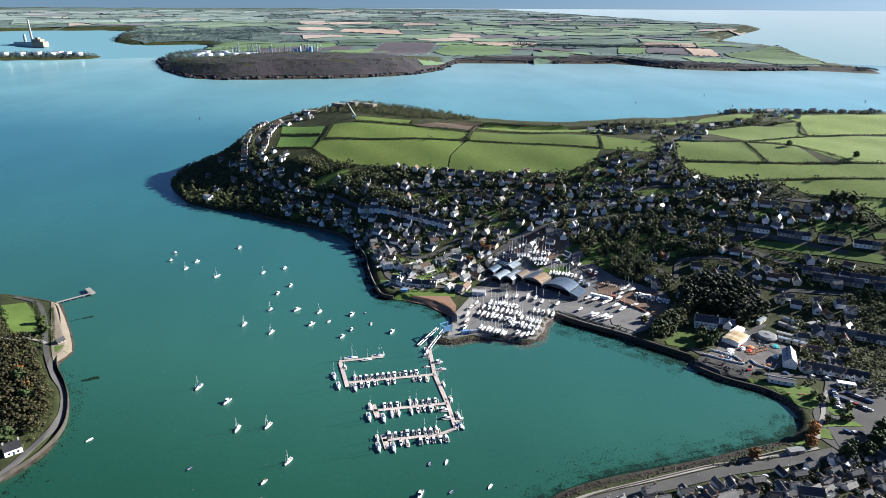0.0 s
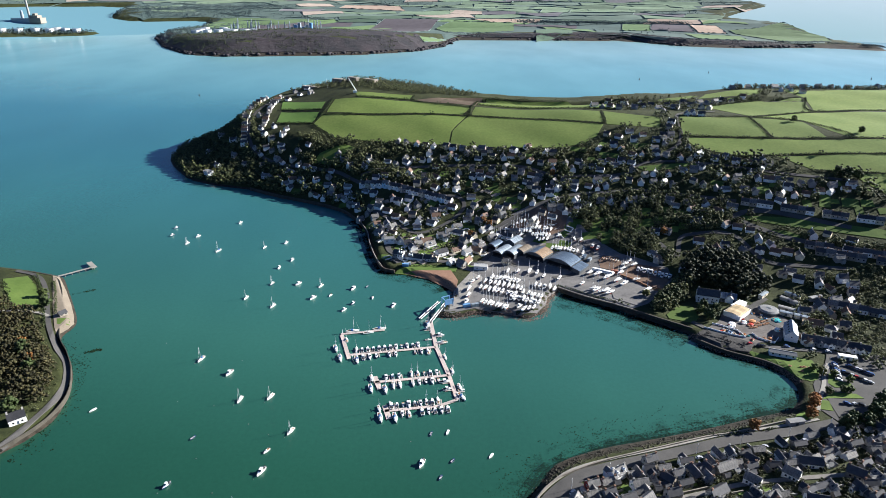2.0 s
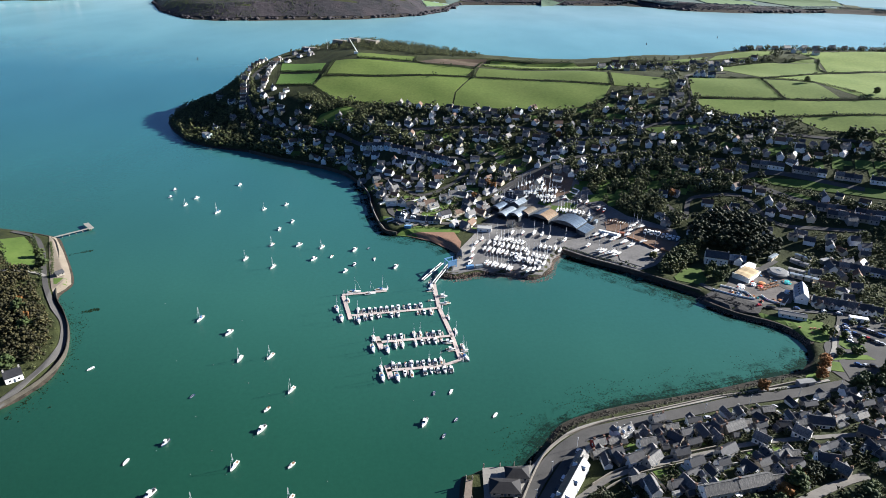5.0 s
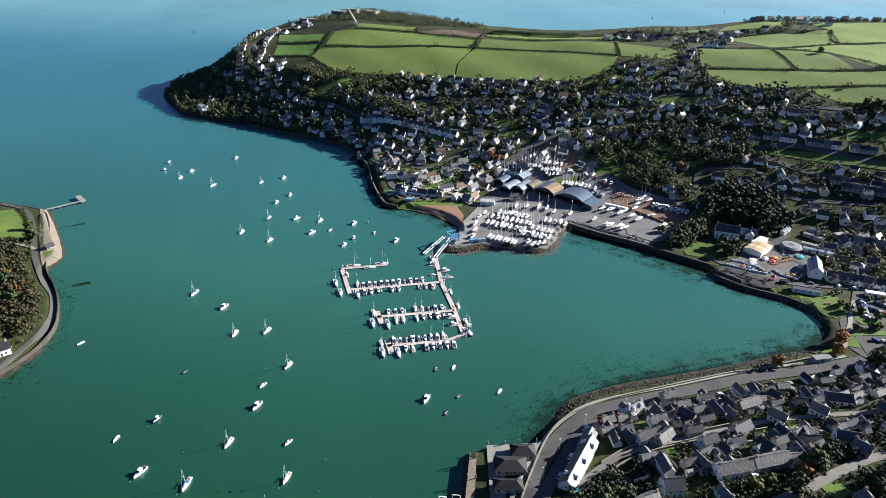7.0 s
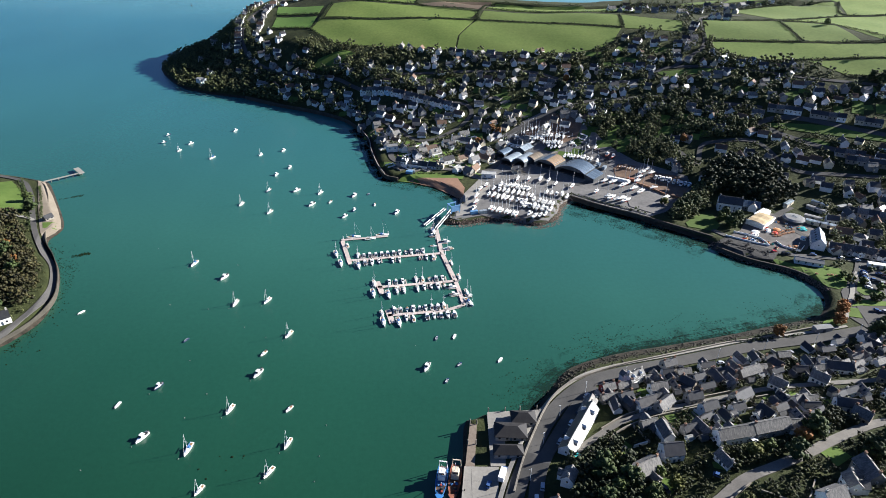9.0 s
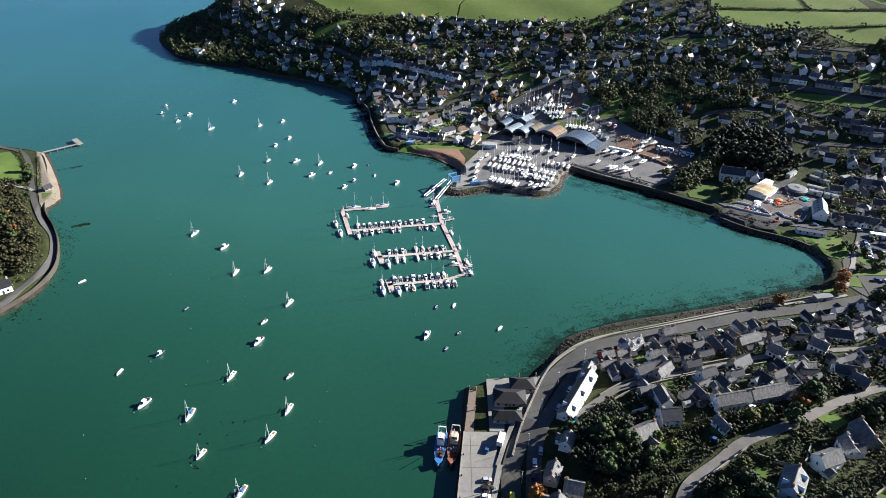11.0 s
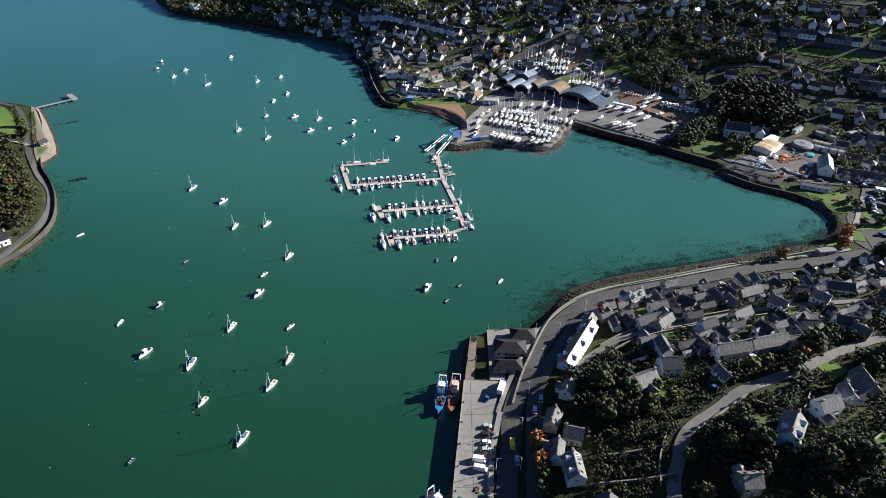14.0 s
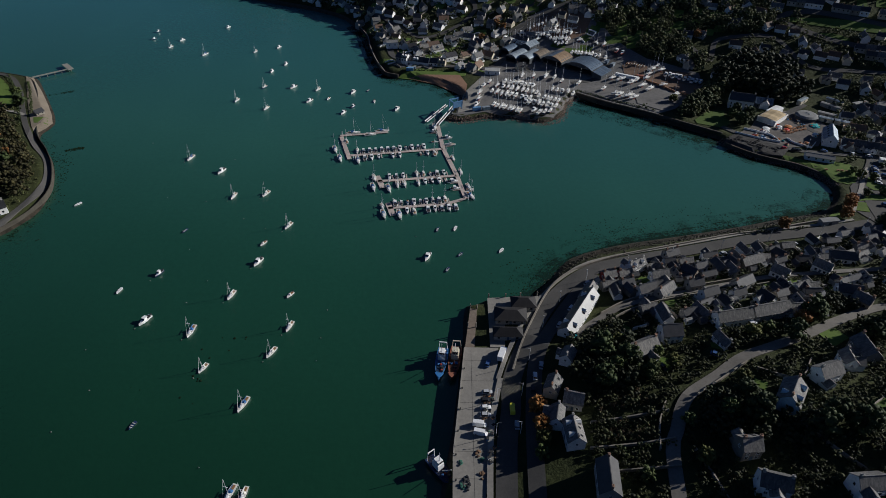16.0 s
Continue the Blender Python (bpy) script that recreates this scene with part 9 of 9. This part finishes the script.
spread("far_woods", [(x, y, z - 1, far_rng.uniform(7, 13), far_rng.uniform(0, 6.3), far_rng.randrange(6)) for x, y, z in zip(gx, gy, gz)], far_kits, FAR_TREES, "dark trees on the far island", "woodland")
tank = thing("storage_tank", "white cylindrical storage tank at the refinery", "storage tank", "refinery tanks")
part("shell", Kit().rod((0, 0, -3), (0, 0, 14), 19, 19, 20), GEL_WHITE, tank)
part("roof", Kit().rod((0, 0, 14), (0, 0, 16), 19, 2, 20), TIN_PALE, tank)
TANKS = [(-1069, 2780), (-1022, 2785), (-964, 2755), (-914, 2798), (-866, 2801), (-1106, 2928), (-858, 2900), (-827, 2972), (-746, 2926), (-1016, 3006), (-960, 2890), (-1130, 3060), (-1060, 3110), (-900, 3040), (-700, 3010), (-640, 2960)]
ISLE_TANKS = [(-2130, 3115), (-2050, 3115), (-1991, 3150), (-1906, 3122), (-1911, 3193), (-1850, 3159), (-1777, 3127)]
tank.matrix_basis = far_spot(*TANKS[0])
first_scale = tank.matrix_basis.to_scale().x
for x, y in TANKS[1:] + ISLE_TANKS:
    m = far_spot(x, y)
    c = copy_thing(tank, m)
    c.matrix_basis = m
for i in range(26):
    t = thing("refinery_column", "slender pale refinery column", "refinery column", "refinery columns")
    h = far_rng.uniform(28, 58)
    part("column", Kit().rod((0, 0, -3), (0, 0, h), far_rng.uniform(2, 4), 2, 8), TIN_PALE if i % 3 else TIN_BLUE, t)
    part("platform", Kit().rod((0, 0, h * 0.7), (0, 0, h * 0.7 + 1.5), 5, 5, 8), TIN_BLUE, t)
    t.matrix_basis = far_spot(-1020 + i * 17 + far_rng.uniform(-12, 12), 3040 + far_rng.uniform(-60, 120))
blue = thing("refinery_unit", "bright blue process unit with tall frames", "refinery unit")
for i in range(6):
    part("frame", Kit().box(-40 + i * 16, -30 + i * 16, -10, 10, -3, 14 + 8 * (i % 3)), BLUE_BOX if i % 2 else TIN_PALE, blue)
part("base", Kit().box(-50, 55, -22, 22, -5, 7), BLUE_BOX, blue)
blue.matrix_basis = far_spot(-610, 2740)
power = thing("power_station", "pale power station with one tall chimney stack", "power station")
part("boiler_house", Kit().box(12, 78, -28, 28, -5, 26).box(18, 60, -22, 22, 26, 40).box(26, 44, -14, 14, 40, 50), STONE_WALL, power)
part("turbine_hall", Kit().box(-100, 10, -24, 24, -5, 24), TIN_PALE, power)
part("chimney_stack", Kit().rod((0, 0, -5), (0, 0, 150), 7, 5, 14), RENDER_GREY, power)
part("short_stack", Kit().rod((-55, 20, -5), (-55, 20, 66), 11, 7, 12), TIN_PALE, power)
power.matrix_basis = far_spot(-2480, 3900)
# fort on the ridge
fort = thing("hilltop_fort", "low stone fort buildings on the ridge", "fort")
for x, y, ln, w, h, turn in ((-175, 1045, 26, 9, 5, -35), (-150, 1030, 20, 8, 6, -35), (-120, 1015, 24, 9, 4, -35), (-220, 1030, 30, 8, 4, -20)):
    k = Kit().box(-ln / 2, ln / 2, -w / 2, w / 2, -3, h)
    part("block", k.moved(on_ground(x, y, turn)), STONE_WALL, fort)
# white jetty across the river
jetty = thing("jetty", "grey concrete jetty with a T-shaped head", "jetty")
a, b = Vector((-343, 487.5, 2.4)), Vector((-322.5, 506.5, 2.4))
turn = math.degrees(math.atan2(b.y - a.y, b.x - a.x))
part("walkway", Kit().box(-14, 14, -1.0, 1.0, 2.0, 2.4).moved(pose(-332.5, 497, 0, 0, 0, turn)), CONCRETE, jetty)
part("head", Kit().box(-8, 8, -2.2, 2.2, 1.9, 2.45).moved(pose(-325.5, 511.5, 0, 0, 0, turn - 88)), CONCRETE, jetty)
for i in range(6):
    p = a + (b - a) * (i / 5)
    part("pile", Kit().rod((p.x, p.y, -3), (p.x, p.y, 2.0), 0.35, 0.35, 8), STONE, jetty)
for u in (-6, 0, 6):
    c = pose(-325.5, 511.5, 0, 0, 0, turn - 88) @ Vector((u, 0, 0))
    part("pile", Kit().rod((c.x, c.y, -3), (c.x, c.y, 2.0), 0.4, 0.4, 8), STONE, jetty)
boathouse = house(6, 4, 2.2, STONE_WALL, SLATE, "small dark boathouse on the beach", chimneys=0, fine=False, name="boathouse", category="boathouse")
boathouse.matrix_basis = on_ground(-297.5, 416.5, 60)
patch("lawn", [(-299, 411), (-290, 412.5), (-285.5, 404), (-294, 402.5)], LAWN, "small walled grass plot on the beach", "lawn", 0.35, 4.0)
cottage = house(9, 6.5, 4, RENDER_WHITE, SLATE, "white cottage beside the shore road", fine=True)
cottage.matrix_basis = on_ground(-252.5, 291, 40)

# crane on the ridge, channel buoys and a white block on the skyline
crane = thing("mobile_crane", "white mobile crane with a raised jib", "crane")
part("cab", Kit().box(-3, 3, -1.4, 1.4, 0, 3), GEL_WHITE, crane)
part("jib", Kit().rod((2, 0, 2.5), (-9, 0, 22), 0.7, 0.4, 6), GEL_WHITE, crane)
crane.matrix_basis = on_ground(-135, 937, 10, 0.3)
mastpole = thing("radio_mast", "thin pale radio mast on the ridge", "mast")
part("pole", Kit().rod((0, 0, -1), (0, 0, 14), 0.3, 0.15, 6), ALLOY, mastpole)
mastpole.matrix_basis = on_ground(-190, 1010)
for x, y in ((-560, 1420), (520, 1690), (760, 1640), (905, 1590), (1160, 1720), (760, 1830), (1490, 1700)):
    b = thing("channel_buoy", "dark channel buoy on the water", "buoy", "channel buoys")
    part("float", Kit().rod((0, 0, -0.5), (0, 0, 1.0), 1.8, 1.5, 10), RUBBER, b)
    part("cage", Kit().rod((0, 0, 1.0), (0, 0, 6.0), 0.9, 0.3, 6), RUBBER, b)
    b.matrix_basis = pose(x, y, 0)

# broken rock along the foot of the far cliffs
foot = []
edge = [(-1330, 2990), (-1092, 2515), (-910, 2268), (-752, 2206), (-567, 2246), (-448, 2250), (-296, 2290), (-110, 2400), (-20, 2560), (45, 2880), (292, 2892), (543, 2874), (798, 2884), (949, 2660), (1170, 2576), (1400, 2590), (1540, 2620)]
for (ax, ay), (bx, by) in zip(edge, edge[1:]):
    for _ in range(90):
        u = far_rng.random()
        foot.append((ax + (bx - ax) * u + far_rng.gauss(0, 7), ay + (by - ay) * u + far_rng.gauss(0, 7), far_rng.uniform(-2, 5), far_rng.uniform(4, 11), far_rng.uniform(0, 6.3), far_rng.randrange(6)))
spread("cliff_rocks", foot, rock_kits, MOOR, "dark broken rock at the foot of far cliffs", "rocks", smooth=False)
